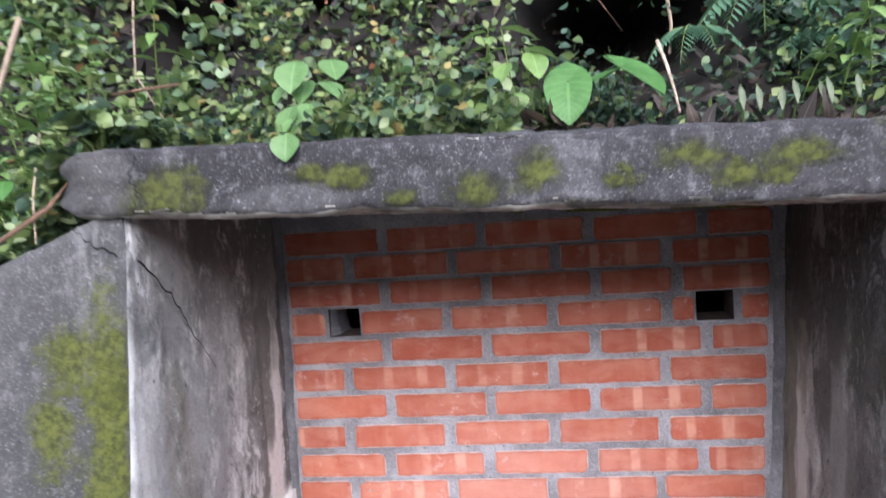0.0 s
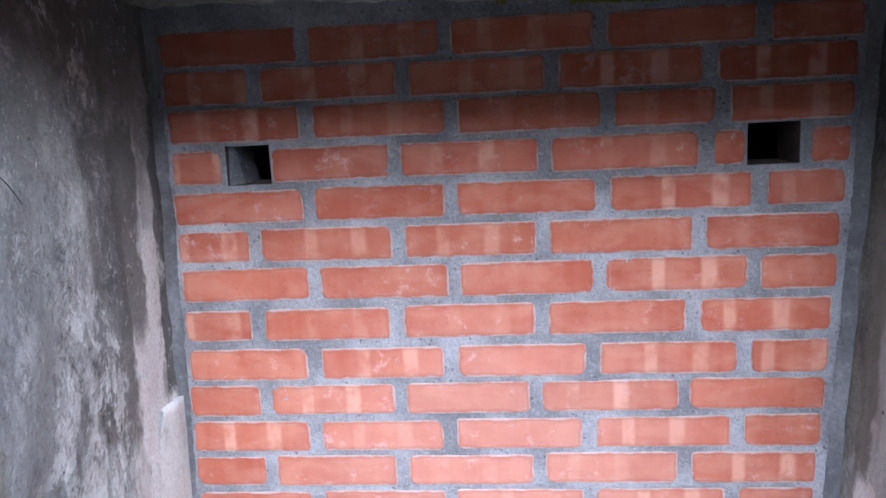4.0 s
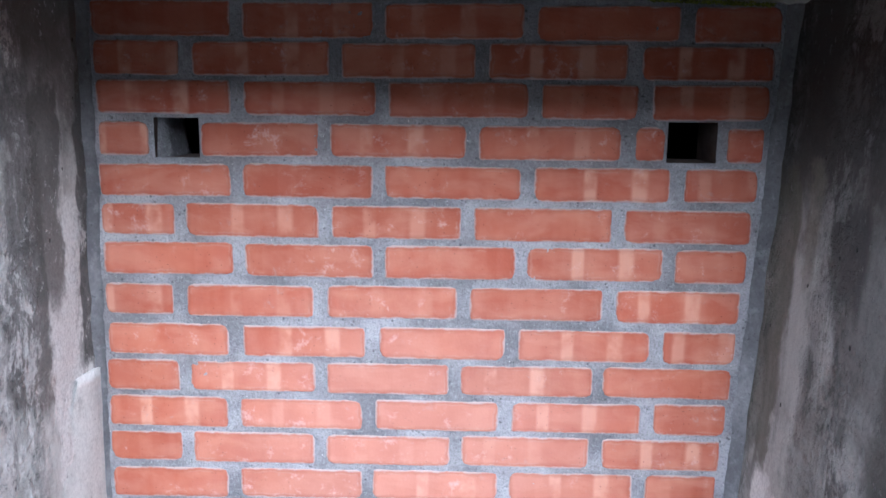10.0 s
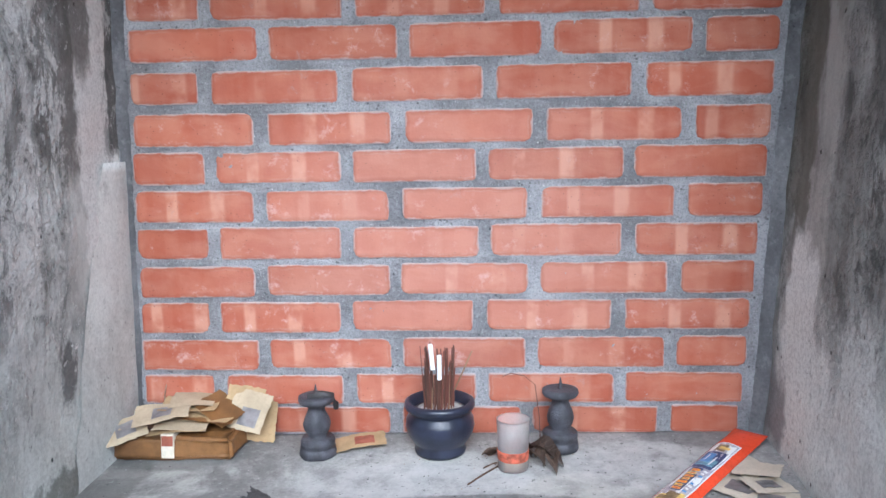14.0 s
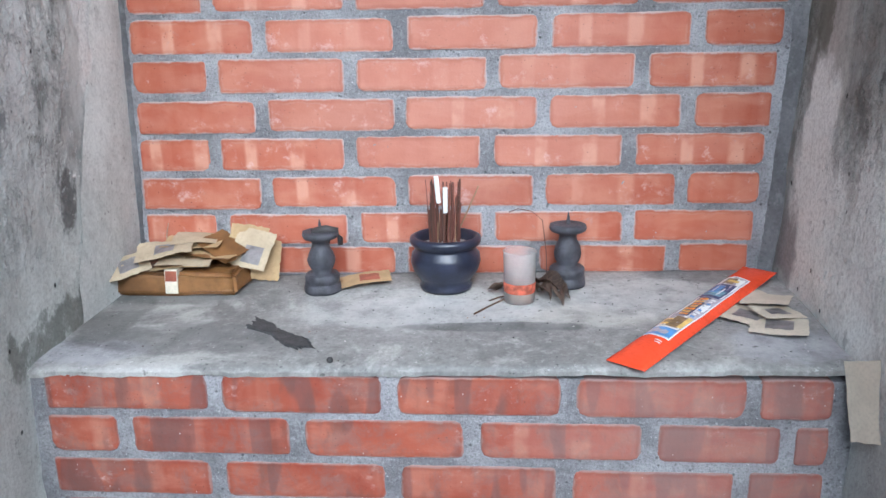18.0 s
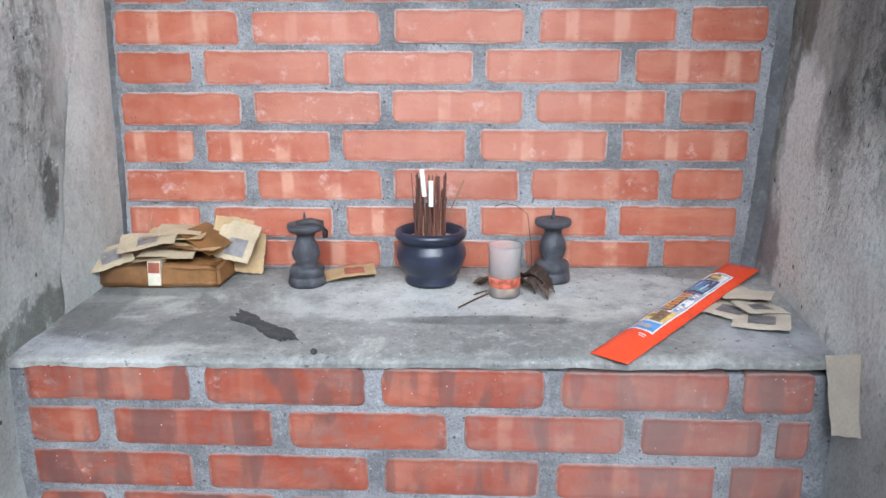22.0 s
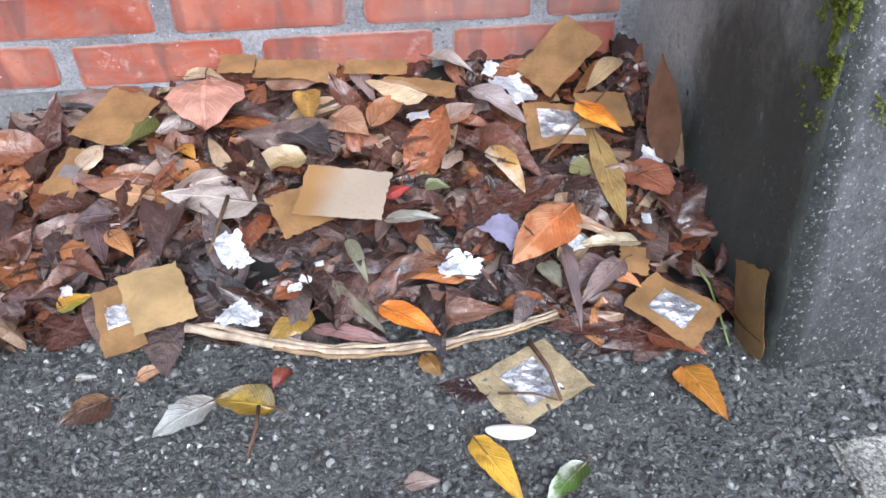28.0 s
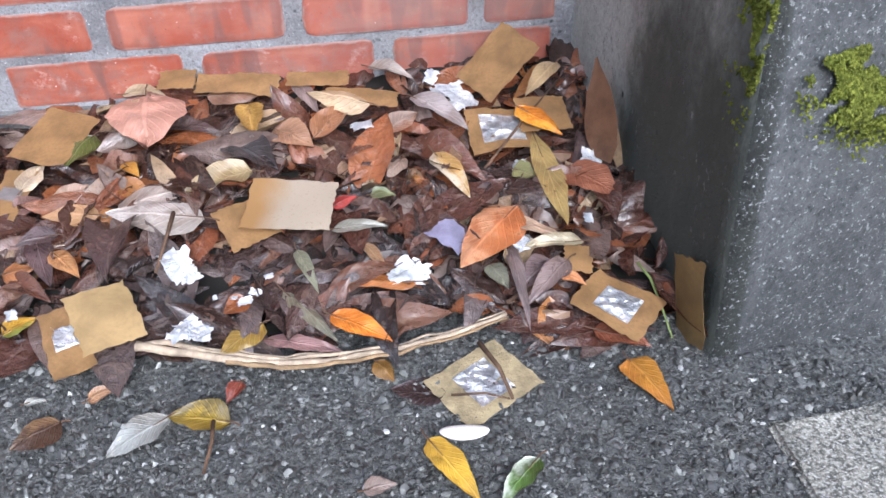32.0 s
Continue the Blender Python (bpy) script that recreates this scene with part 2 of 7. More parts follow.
def niche_side(name, base, dark, pale, bands, shift, crust=0.5, calm=(0.5, 0.9)):
    """Old cast concrete seen close: granular grey with soft run marks, smooth lime strips, black algae and dark upper
    bands, each a stretch of the wall in y and z.
    """
    k = Mat(name, 0.86, 0.3)
    y, z = k.axis(1), k.axis(2)
    long = k.coord((1, 1, 0.45), (shift, 2, shift))
    wide, fine, dust = k.noise(4.5, 5, 0.6, long), k.noise(34, 7, 0.72, k.coord((1, 1, 0.7), (1, shift, 4))), k.noise(150, 4, 0.7)
    yy = k.math("ADD", y, k.math("ADD", k.math("MULTIPLY", k.math("SUBTRACT", wide, 0.5), 0.11), k.math("MULTIPLY", k.math("SUBTRACT", fine, 0.5), 0.045)))
    zz = k.math("ADD", z, k.math("ADD", k.math("MULTIPLY", k.math("SUBTRACT", k.noise(6, 5, 0.65, k.coord(shift=(7, shift, 1))), 0.5), 0.26), k.math("MULTIPLY", k.math("SUBTRACT", fine, 0.5), 0.10)))
    runs = k.noise(1.0, 8, 0.68, k.coord((16, 16, 2.2), (shift, 0, shift)), 0.6)
    col = k.mix(k.step(runs, 0.36, 0.66), base, tuple(0.62 * q for q in base))
    col = k.mix(k.math("MULTIPLY", k.step(k.noise(9, 7, 0.7, k.coord(shift=(3, 3, shift))), 0.48, 0.64), 0.6), col, dark)
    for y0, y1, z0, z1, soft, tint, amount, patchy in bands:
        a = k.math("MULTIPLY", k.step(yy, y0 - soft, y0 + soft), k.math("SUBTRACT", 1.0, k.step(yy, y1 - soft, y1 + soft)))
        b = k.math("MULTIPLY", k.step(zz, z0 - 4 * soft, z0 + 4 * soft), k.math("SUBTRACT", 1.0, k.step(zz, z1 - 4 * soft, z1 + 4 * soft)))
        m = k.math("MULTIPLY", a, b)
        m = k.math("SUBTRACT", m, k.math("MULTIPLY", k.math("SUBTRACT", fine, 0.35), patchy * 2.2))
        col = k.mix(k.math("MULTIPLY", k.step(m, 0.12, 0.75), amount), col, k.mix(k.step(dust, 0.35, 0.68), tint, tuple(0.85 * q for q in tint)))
    mott = k.noise(12, 9, 0.78, k.coord((1, 1, 0.7), (shift, 9, 3)), 0.3)
    inner = k.step(k.math("ABSOLUTE", k.math("ADD", y, 0.13)), 0.03, 0.10)
    rougher = k.math("MULTIPLY", inner, k.math("ADD", 0.2, k.math("MULTIPLY", k.step(zz, *calm), 0.8)))
    rougher = k.math("MULTIPLY", rougher, k.step(k.noise(3.1, 4, 0.6, k.coord((1.4, 1.4, 0.5), (6, shift, 1))), 0.34, 0.55))
    col = k.mix(k.math("MULTIPLY", k.math("MULTIPLY", k.step(mott, 0.5, 0.58), rougher), 0.8), col, tuple(0.45 * q for q in dark))
    col = k.mix(k.math("MULTIPLY", k.math("MULTIPLY", k.step(k.math("SUBTRACT", 1.0, mott), 0.52, 0.60), rougher), 0.85 * crust), col, pale)
    # black flecks and lime crust, thick in places
    area = k.step(k.noise(5, 4, 0.6, k.coord((1, 1, 0.6), (8, shift, 2))), 0.42, 0.62)
    black = k.math("MULTIPLY", k.step(k.noise(60, 6, 0.75, k.coord((1, 1, 0.75), (shift, 5, 3))), 0.56, 0.66), area)
    col = k.mix(k.math("MULTIPLY", k.math("MULTIPLY", black, inner), 0.62), col, tuple(0.42 * q for q in dark))
    lime = k.math("MULTIPLY", k.step(k.noise(75, 6, 0.78, k.coord((1, 1, 0.8), (2, 4, shift))), 0.57, 0.66), k.step(k.noise(4.2, 4, 0.6, k.coord((1, 1, 0.5), (1, shift, 6))), 0.44, 0.58))
    col = k.mix(k.math("MULTIPLY", lime, crust), col, pale)
    col = k.mix(k.math("MULTIPLY", k.step(dust, 0.42, 0.72), 0.16), col, tuple(0.5 * q for q in dark))
    pits = k.math("MULTIPLY", k.math("SUBTRACT", 1.0, k.step(k.voronoi(26, k.coord((1, 1, 0.8))), 0.05, 0.10)), k.step(k.noise(14, 2), 0.5, 0.56))
    col = k.mix(k.math("MULTIPLY", pits, 0.9), col, (0.03, 0.03, 0.028))
    hgt = k.math("ADD", k.math("MULTIPLY", fine, 0.7), k.math("MULTIPLY", dust, 0.25))
    hgt = k.math("ADD", k.math("SUBTRACT", hgt, pits), k.math("MULTIPLY", lime, 0.35))
    hgt = k.math("ADD", hgt, k.math("MULTIPLY", k.math("MULTIPLY", k.step(k.noise(46, 5, 0.7, k.coord(shift=(3, shift, 8))), 0.45, 0.62), rougher), 0.8))
    k.bump(hgt, 0.85, 0.006)
    return k.done(col)


LEFT_RUNS = (
    (-0.7, -0.36, 0.86, 1.4, 0.05, (0.27, 0.27, 0.265), 0.8, 0.55),
    (-0.66, -0.54, 0.2, 1.42, 0.03, (0.2, 0.185, 0.11), 0.75, 0.4),
    (-0.4, -0.285, 0.7, 1.32, 0.02, (0.66, 0.65, 0.62), 0.8, 0.25),
    (-0.285, -0.165, 0.92, 1.5, 0.022, (0.15, 0.145, 0.135), 0.85, 0.4),
    (-0.165, -0.02, 0.42, 1.27, 0.014, (0.83, 0.85, 0.82), 0.97, 0.08))
LEFT_STAINS_AND_SHADE = (
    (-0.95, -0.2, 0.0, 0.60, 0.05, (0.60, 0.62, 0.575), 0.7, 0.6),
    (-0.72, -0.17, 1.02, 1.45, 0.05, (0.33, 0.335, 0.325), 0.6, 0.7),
    # black algae, plus the shade under the beam put into the colour
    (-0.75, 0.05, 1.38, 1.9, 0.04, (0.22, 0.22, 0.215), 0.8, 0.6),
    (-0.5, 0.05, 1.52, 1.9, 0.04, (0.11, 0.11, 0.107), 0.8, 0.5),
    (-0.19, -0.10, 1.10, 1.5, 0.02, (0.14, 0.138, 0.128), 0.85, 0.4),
    # narrow dark strip down the back corner
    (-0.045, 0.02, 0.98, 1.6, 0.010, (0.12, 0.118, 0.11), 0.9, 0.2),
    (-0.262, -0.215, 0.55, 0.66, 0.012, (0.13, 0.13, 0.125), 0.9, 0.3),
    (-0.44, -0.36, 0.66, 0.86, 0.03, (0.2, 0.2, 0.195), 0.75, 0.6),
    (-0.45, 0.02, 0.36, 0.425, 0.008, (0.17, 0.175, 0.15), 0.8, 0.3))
INNER_L = niche_side("streaked_niche_concrete", (0.64, 0.655, 0.62), (0.23, 0.236, 0.22), (0.82, 0.83, 0.80), LEFT_RUNS + LEFT_STAINS_AND_SHADE, 1.4, 0.95)
RIGHT_RUNS_AND_TOP = (
    # dark bands, blackest towards the top of the wall
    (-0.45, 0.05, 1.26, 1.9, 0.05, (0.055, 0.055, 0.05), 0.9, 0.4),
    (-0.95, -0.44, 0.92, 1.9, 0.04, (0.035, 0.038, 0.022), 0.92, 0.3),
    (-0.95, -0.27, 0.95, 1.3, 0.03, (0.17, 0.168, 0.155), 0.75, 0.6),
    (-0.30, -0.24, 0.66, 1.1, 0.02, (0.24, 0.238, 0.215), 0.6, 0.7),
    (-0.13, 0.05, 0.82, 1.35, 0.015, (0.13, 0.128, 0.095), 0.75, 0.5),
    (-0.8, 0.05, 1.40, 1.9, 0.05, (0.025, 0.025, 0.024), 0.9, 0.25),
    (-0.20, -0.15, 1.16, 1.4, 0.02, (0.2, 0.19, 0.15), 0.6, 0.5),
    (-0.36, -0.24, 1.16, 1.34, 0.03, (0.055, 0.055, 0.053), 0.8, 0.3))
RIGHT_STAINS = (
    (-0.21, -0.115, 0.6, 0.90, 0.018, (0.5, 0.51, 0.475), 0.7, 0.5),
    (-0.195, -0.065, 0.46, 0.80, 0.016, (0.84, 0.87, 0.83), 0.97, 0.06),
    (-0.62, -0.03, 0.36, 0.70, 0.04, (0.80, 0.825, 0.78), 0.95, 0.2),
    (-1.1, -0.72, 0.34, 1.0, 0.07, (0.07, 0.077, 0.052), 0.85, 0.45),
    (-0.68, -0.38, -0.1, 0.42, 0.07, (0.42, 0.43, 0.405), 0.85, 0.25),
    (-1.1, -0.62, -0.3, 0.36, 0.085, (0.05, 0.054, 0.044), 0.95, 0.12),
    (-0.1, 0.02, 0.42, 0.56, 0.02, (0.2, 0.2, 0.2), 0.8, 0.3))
INNER_R = niche_side("dark_niche_concrete", (0.44, 0.455, 0.425), (0.18, 0.186, 0.172), (0.68, 0.69, 0.665), RIGHT_RUNS_AND_TOP + RIGHT_STAINS, 5.2, 0.2)
PLINTH = concrete("rough_plinth_concrete", (0.20, 0.202, 0.20), (0.10, 0.10, 0.10), (0.38, 0.38, 0.37), 0.4, 0.5, 0.0, 0.35, shift=5.2, grain=0.3)
LINTEL = concrete("lichened_lintel_concrete", (0.042, 0.041, 0.043), (0.019, 0.018, 0.019), (0.26, 0.26, 0.265), 0.35, 0.3, 0.06, 0.8, grit=1.0, moss_col=(0.062, 0.072, 0.010), shift=3.9, grain=0.4,
    patches=(((0.30, -0.74, 1.700), (0.12, 1, 0.03), (0.16, 0.16, 0.157), 0.25), ((-0.06, -0.74, 1.75), (0.10, 1, 0.08), (0.13, 0.127, 0.115), 0.3)),
    tufts=(((0.085, 1.728), (0.085, 0.050)), ((0.335, 1.742), (0.032, 0.022)), ((0.398, 1.735), (0.042, 0.025)), ((0.48, 1.695), (0.03, 0.018)), ((0.60, 1.70), (0.055, 0.030)), ((0.70, 1.722), (0.040, 0.036)), ((0.819, 1.698), (0.022, 0.014)), ((0.940, 1.728), (0.055, 0.028)), ((1.000, 1.695), (0.045, 0.026)), ((1.09, 1.72), (0.06, 0.028)), ((1.06, 1.69), (0.03, 0.018)), ((1.30, 1.71), (0.10, 0.04))))
UNDER = concrete("stained_soffit_concrete", (0.56, 0.56, 0.48), (0.23, 0.23, 0.197), (0.74, 0.735, 0.66), 0.0, 0.7, 0.0, 0.3, grit=0.8, stain=(0.07, 0.07, 0.058), shift=1.1)
SHELF = concrete("stained_screed", (0.37, 0.36, 0.342), (0.20, 0.195, 0.186), (0.56, 0.545, 0.51), 0.0, 0.55, 0.0, 0.5, 0.75, grit=0.5, stain=(0.47, 0.458, 0.43), shift=0.3,
    patches=(((0.03, -0.35, 0.4), (0.10, 0.05, 1), (0.46, 0.46, 0.49), 0.6), ((0.02, -0.22, 0.4), (0.05, 0.14, 1), (0.12, 0.118, 0.11), 0.6), ((1.12, -0.33, 0.4), (0.10, 0.06, 1), (0.44, 0.44, 0.46), 0.6), ((0.82, -0.22, 0.4), (0.14, 0.05, 1), (0.55, 0.53, 0.48), 0.5), ((0.55, -0.20, 0.4), (0.22, 0.07, 1), (0.52, 0.515, 0.50), 0.6), ((0.20, -0.30, 0.4), (0.20, 0.06, 1), (0.17, 0.17, 0.165), 0.6), ((0.95, -0.13, 0.4), (0.16, 0.10, 1), (0.50, 0.495, 0.48), 0.6), ((0.68, -0.26, 0.4), (0.16, 0.02, 1), (0.14, 0.14, 0.137), 0.7), ((0.10, -0.10, 0.4), (0.15, 0.06, 1), (0.12, 0.12, 0.115), 0.6), ((1.10, -0.02, 0.4), (0.18, 0.05, 1), (0.14, 0.14, 0.14), 0.6)))
FILLET = concrete("dark_corner_cement", (0.22, 0.215, 0.22), (0.11, 0.108, 0.112), (0.36, 0.355, 0.36), 0.3, 0.4, 0.0, 0.2, grit=0.6, shift=7.7)


def gritty_slab():
    k = Mat("pale_gritty_concrete", 0.85, 0.3)
    a, b = k.noise(170, 3, 0.75), k.noise(340, 2, 0.6)
    c = k.mix(k.step(a, 0.36, 0.62), (0.10, 0.097, 0.085), (0.37, 0.35, 0.30))
    c = k.mix(k.math("MULTIPLY", k.step(b, 0.5, 0.7), 0.6), c, (0.62, 0.61, 0.58))
    c = k.mix(k.math("MULTIPLY", k.step(k.noise(7, 5), 0.4, 0.7), 0.35), c, (0.16, 0.155, 0.15))
    k.bump(a, 1.0, 0.004)
    return k.done(c)


PALE_SLAB = gritty_slab()
PLASTER = concrete("pale_cement_plaster", (0.78, 0.80, 0.76), (0.56, 0.575, 0.545), (0.84, 0.85, 0.82), 0.12, 0.5, 0.0, 0.1, grit=0.25, shift=4.4)


def mortar_material(name="cement_mortar", lo=0.20, hi=0.41):
    k = Mat(name, 0.9, 0.25)
    col = k.mix(k.step(k.noise(7, 5, 0.6), 0.35, 0.68), (lo, lo * 0.985, lo * 1.04), (hi, hi * 0.985, hi * 1.03))
    sand = k.noise(260, 2, 0.7)
    col = k.mix(k.math("MULTIPLY", k.step(sand, 0.48, 0.66), 0.4), col, tuple((0.45 * lo,) * 3))
    coarse = k.noise(120, 5, 0.75)
    col = k.mix(k.math("MULTIPLY", k.step(coarse, 0.52, 0.66), 0.3), col, (1.3 * hi, 1.35 * hi, 1.33 * hi))
    col = k.mix(k.math("MULTIPLY", k.step(k.math("SUBTRACT", 1.0, coarse), 0.53, 0.66), 0.32), col, (0.55 * lo, 0.5 * lo, 0.5 * lo))
    col = k.mix(k.math("MULTIPLY", k.step(k.noise(210, 3, 0.6, k.coord(shift=(5, 1, 2))), 0.66, 0.72), 0.8), col, (0.74, 0.72, 0.72))
    pits = k.math("SUBTRACT", 1.0, k.step(k.voronoi(85), 0.12, 0.26))
    pits = k.math("MULTIPLY", pits, k.step(k.noise(30, 2), 0.5, 0.6))
    col = k.mix(k.math("MULTIPLY", pits, 0.6), col, (0.06, 0.06, 0.06))
    k.bump(k.math("SUBTRACT", k.math("ADD", k.math("ADD", k.noise(60, 5, 0.7), coarse), k.math("MULTIPLY", sand, 0.4)), pits), 0.8, 0.005)
    return k.done(col)


def brick_material(name, a, b, soot=0.0, band=1.0, veil=((0.60, 0.80), (0.52, 0.36), (0.58, 0.36, 0.30), 0.28)):
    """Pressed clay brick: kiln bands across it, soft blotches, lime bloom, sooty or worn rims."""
    k = Mat(name, 0.85, 0.2)
    rnd = k.random()
    off = k.n.new("ShaderNodeCombineXYZ")
    for i, f in enumerate((91.0, 57.0, 33.0)):
        k.link(k.math("MULTIPLY", rnd, f), off.inputs[i])
    co = k.coord((1, 1, 1), off.outputs[0])
    col = k.mix(k.step(k.noise(9, 4, 0.55, co), 0.3, 0.7), a, b)
    col = k.mix(k.math("MULTIPLY", k.step(rnd, 0.0, 1.0), 0.35), col, tuple(c * 0.62 for c in a))
    x = k.axis(0)
    r2 = k.math("FRACT", k.math("MULTIPLY", rnd, 17.31))
    r3 = k.math("FRACT", k.math("MULTIPLY", rnd, 41.77))
    if band > 0:
        for sign, width in ((-1, 0.013), (1, 0.016)):
            mid = k.math("ADD", sign * 0.044, k.math("MULTIPLY", k.math("SUBTRACT", r2, 0.5), 0.05))
            d = k.math("ABSOLUTE", k.math("SUBTRACT", x, mid))
            on = k.math("MULTIPLY", k.math("SUBTRACT", 1.0, k.step(d, width * 0.55, width * 1.15)), k.step(r3, 0.3, 0.9))
            on = k.math("MULTIPLY", on, k.step(k.noise(20, 3, 0.5, co), 0.3, 0.6))
            col = k.mix(k.math("MULTIPLY", on, 0.6 * band), col, (0.68, 0.41, 0.30))
        wide = k.step(k.noise(1.0, 1, 0.5, k.coord((34, 0, 0), off.outputs[0])), 0.45, 0.6)
        col = k.mix(k.math("MULTIPLY", wide, 0.07), col, (0.60, 0.30, 0.22))
    dusty = k.step(k.noise(13, 5, 0.6, k.coord((0.7, 1, 1.6), off.outputs[0]), 0.5), 0.42, 0.66)
    col = k.mix(k.math("MULTIPLY", dusty, 0.28), col, (0.54, 0.27, 0.19))
    bloom = k.math("MULTIPLY", k.step(k.noise(30, 7, 0.75, co, 0.2), 0.54, 0.70), k.step(k.noise(8, 2, 0.5, co), 0.46, 0.58))
    col = k.mix(k.math("MULTIPLY", bloom, 0.5), col, (0.66, 0.52, 0.49))
    smear = k.math("MULTIPLY", k.step(k.noise(42, 6, 0.75, co, 0.4), 0.58, 0.72), k.step(k.noise(11, 3, 0.5, k.coord((1, 1, 1), off.outputs[0])), 0.42, 0.6))
    col = k.mix(k.math("MULTIPLY", smear, 0.4), col, (0.36, 0.30, 0.29))
    pit = k.math("MULTIPLY", k.math("SUBTRACT", 1.0, k.step(k.voronoi(120, co), 0.07, 0.16)), k.step(k.noise(24, 2, 0.5, co), 0.5, 0.58))
    col = k.mix(k.math("MULTIPLY", pit, 0.75), col, (0.09, 0.035, 0.025))
    if soot > 0:
        grime = k.step(k.noise(19, 7, 0.75, co, 0.4), 0.44, 0.64)
        col = k.mix(k.math("MULTIPLY", grime, 0.5), col, (0.19, 0.135, 0.12))
        s = k.step(k.noise(1.0, 5, 0.6, k.coord((20, 5, 9), off.outputs[0])), 0.5, 0.66)
        col = k.mix(k.math("MULTIPLY", s, 0.6 * soot), col, (0.12, 0.062, 0.05))
        kiln = k.step(k.noise(1.0, 1, 0.4, k.coord((26, 2, 5), off.outputs[0])), 0.54, 0.60)
        col = k.mix(k.math("MULTIPLY", kiln, 0.75 * soot), col, (0.13, 0.075, 0.072))
        chip = k.math("SUBTRACT", 1.0, k.step(k.voronoi(70, co), 0.04, 0.09))
        chip = k.math("MULTIPLY", chip, k.step(k.noise(17, 3, 0.6, co), 0.5, 0.56))
        col = k.mix(k.math("MULTIPLY", chip, 0.8), col, (0.8, 0.74, 0.7))
    # lime bloom, with pale haze put into the colour, over a stretch of the wall
    (vx, vz), (wx, wz), tint, amount = veil
    place = k.n.new("ShaderNodeSeparateXYZ")
    k.l.new(k.n.new("ShaderNodeNewGeometry").outputs["Position"], place.inputs[0])
    qx = k.math("MULTIPLY", k.math("SUBTRACT", place.outputs[0], vx), 1.0 / wx)
    qz = k.math("MULTIPLY", k.math("SUBTRACT", place.outputs[2], vz), 1.0 / wz)
    far = k.math("SQRT", k.math("ADD", k.math("MULTIPLY", qx, qx), k.math("MULTIPLY", qz, qz)))
    far = k.math("ADD", far, k.math("MULTIPLY", k.math("SUBTRACT", k.noise(7, 6, 0.65, co), 0.5), 0.9))
    bloom_haze = k.math("SUBTRACT", 1.0, k.step(far, 0.25, 1.15))
    col = k.mix(k.math("MULTIPLY", bloom_haze, amount), col, tint)
    gx, gz = k.axis(0, "Generated"), k.axis(2, "Generated")
    ex = k.math("MULTIPLY", k.math("MINIMUM", gx, k.math("SUBTRACT", 1.0, gx)), 0.21)
    ez = k.math("MULTIPLY", k.math("MINIMUM", gz, k.math("SUBTRACT", 1.0, gz)), 0.056)
    rim = k.math("ADD", k.math("MINIMUM", ex, ez), k.math("MULTIPLY", k.math("SUBTRACT", k.noise(34, 5, 0.7, co), 0.5), 0.012))
    col = k.mix(k.math("MULTIPLY", k.math("SUBTRACT", 1.0, k.step(rim, 0.004, 0.011)), 0.28), col, tuple(c * 0.55 for c in a))
    col = k.mix(k.math("MULTIPLY", k.math("SUBTRACT", 1.0, k.step(rim, 0.0004, 0.0042)), 0.75 if soot == 0 else 0.5), col, (0.46, 0.40, 0.385) if soot == 0 else (0.32, 0.27, 0.255))
    line = k.math("MULTIPLY", k.step(rim, 0.0048, 0.0066), k.math("SUBTRACT", 1.0, k.step(rim, 0.0074, 0.0098)))
    line = k.math("MULTIPLY", line, k.step(k.noise(18, 4, 0.6, co), 0.48, 0.6))
    col = k.mix(k.math("MULTIPLY", line, 0.14 if soot == 0 else 0.0), col, (0.60, 0.42, 0.37))
    k.bump(k.math("ADD", k.noise(48, 5, 0.65, co), k.math("MULTIPLY", k.noise(230, 2, 0.6, co), 0.3)), 0.35, 0.003)
    return k.done(col)


MORTAR = mortar_material()
OLD_MORTAR = mortar_material("damp_altar_mortar", 0.20, 0.38)
BRICK = brick_material("red_clay_brick", (0.375, 0.098, 0.056), (0.46, 0.155, 0.092))
BRICK_FRONT = brick_material("sooty_clay_brick", (0.29, 0.062, 0.036), (0.36, 0.098, 0.058), 0.7, 0.4, ((1.02, 0.27), (0.42, 0.22), (0.34, 0.22, 0.20), 0.38))


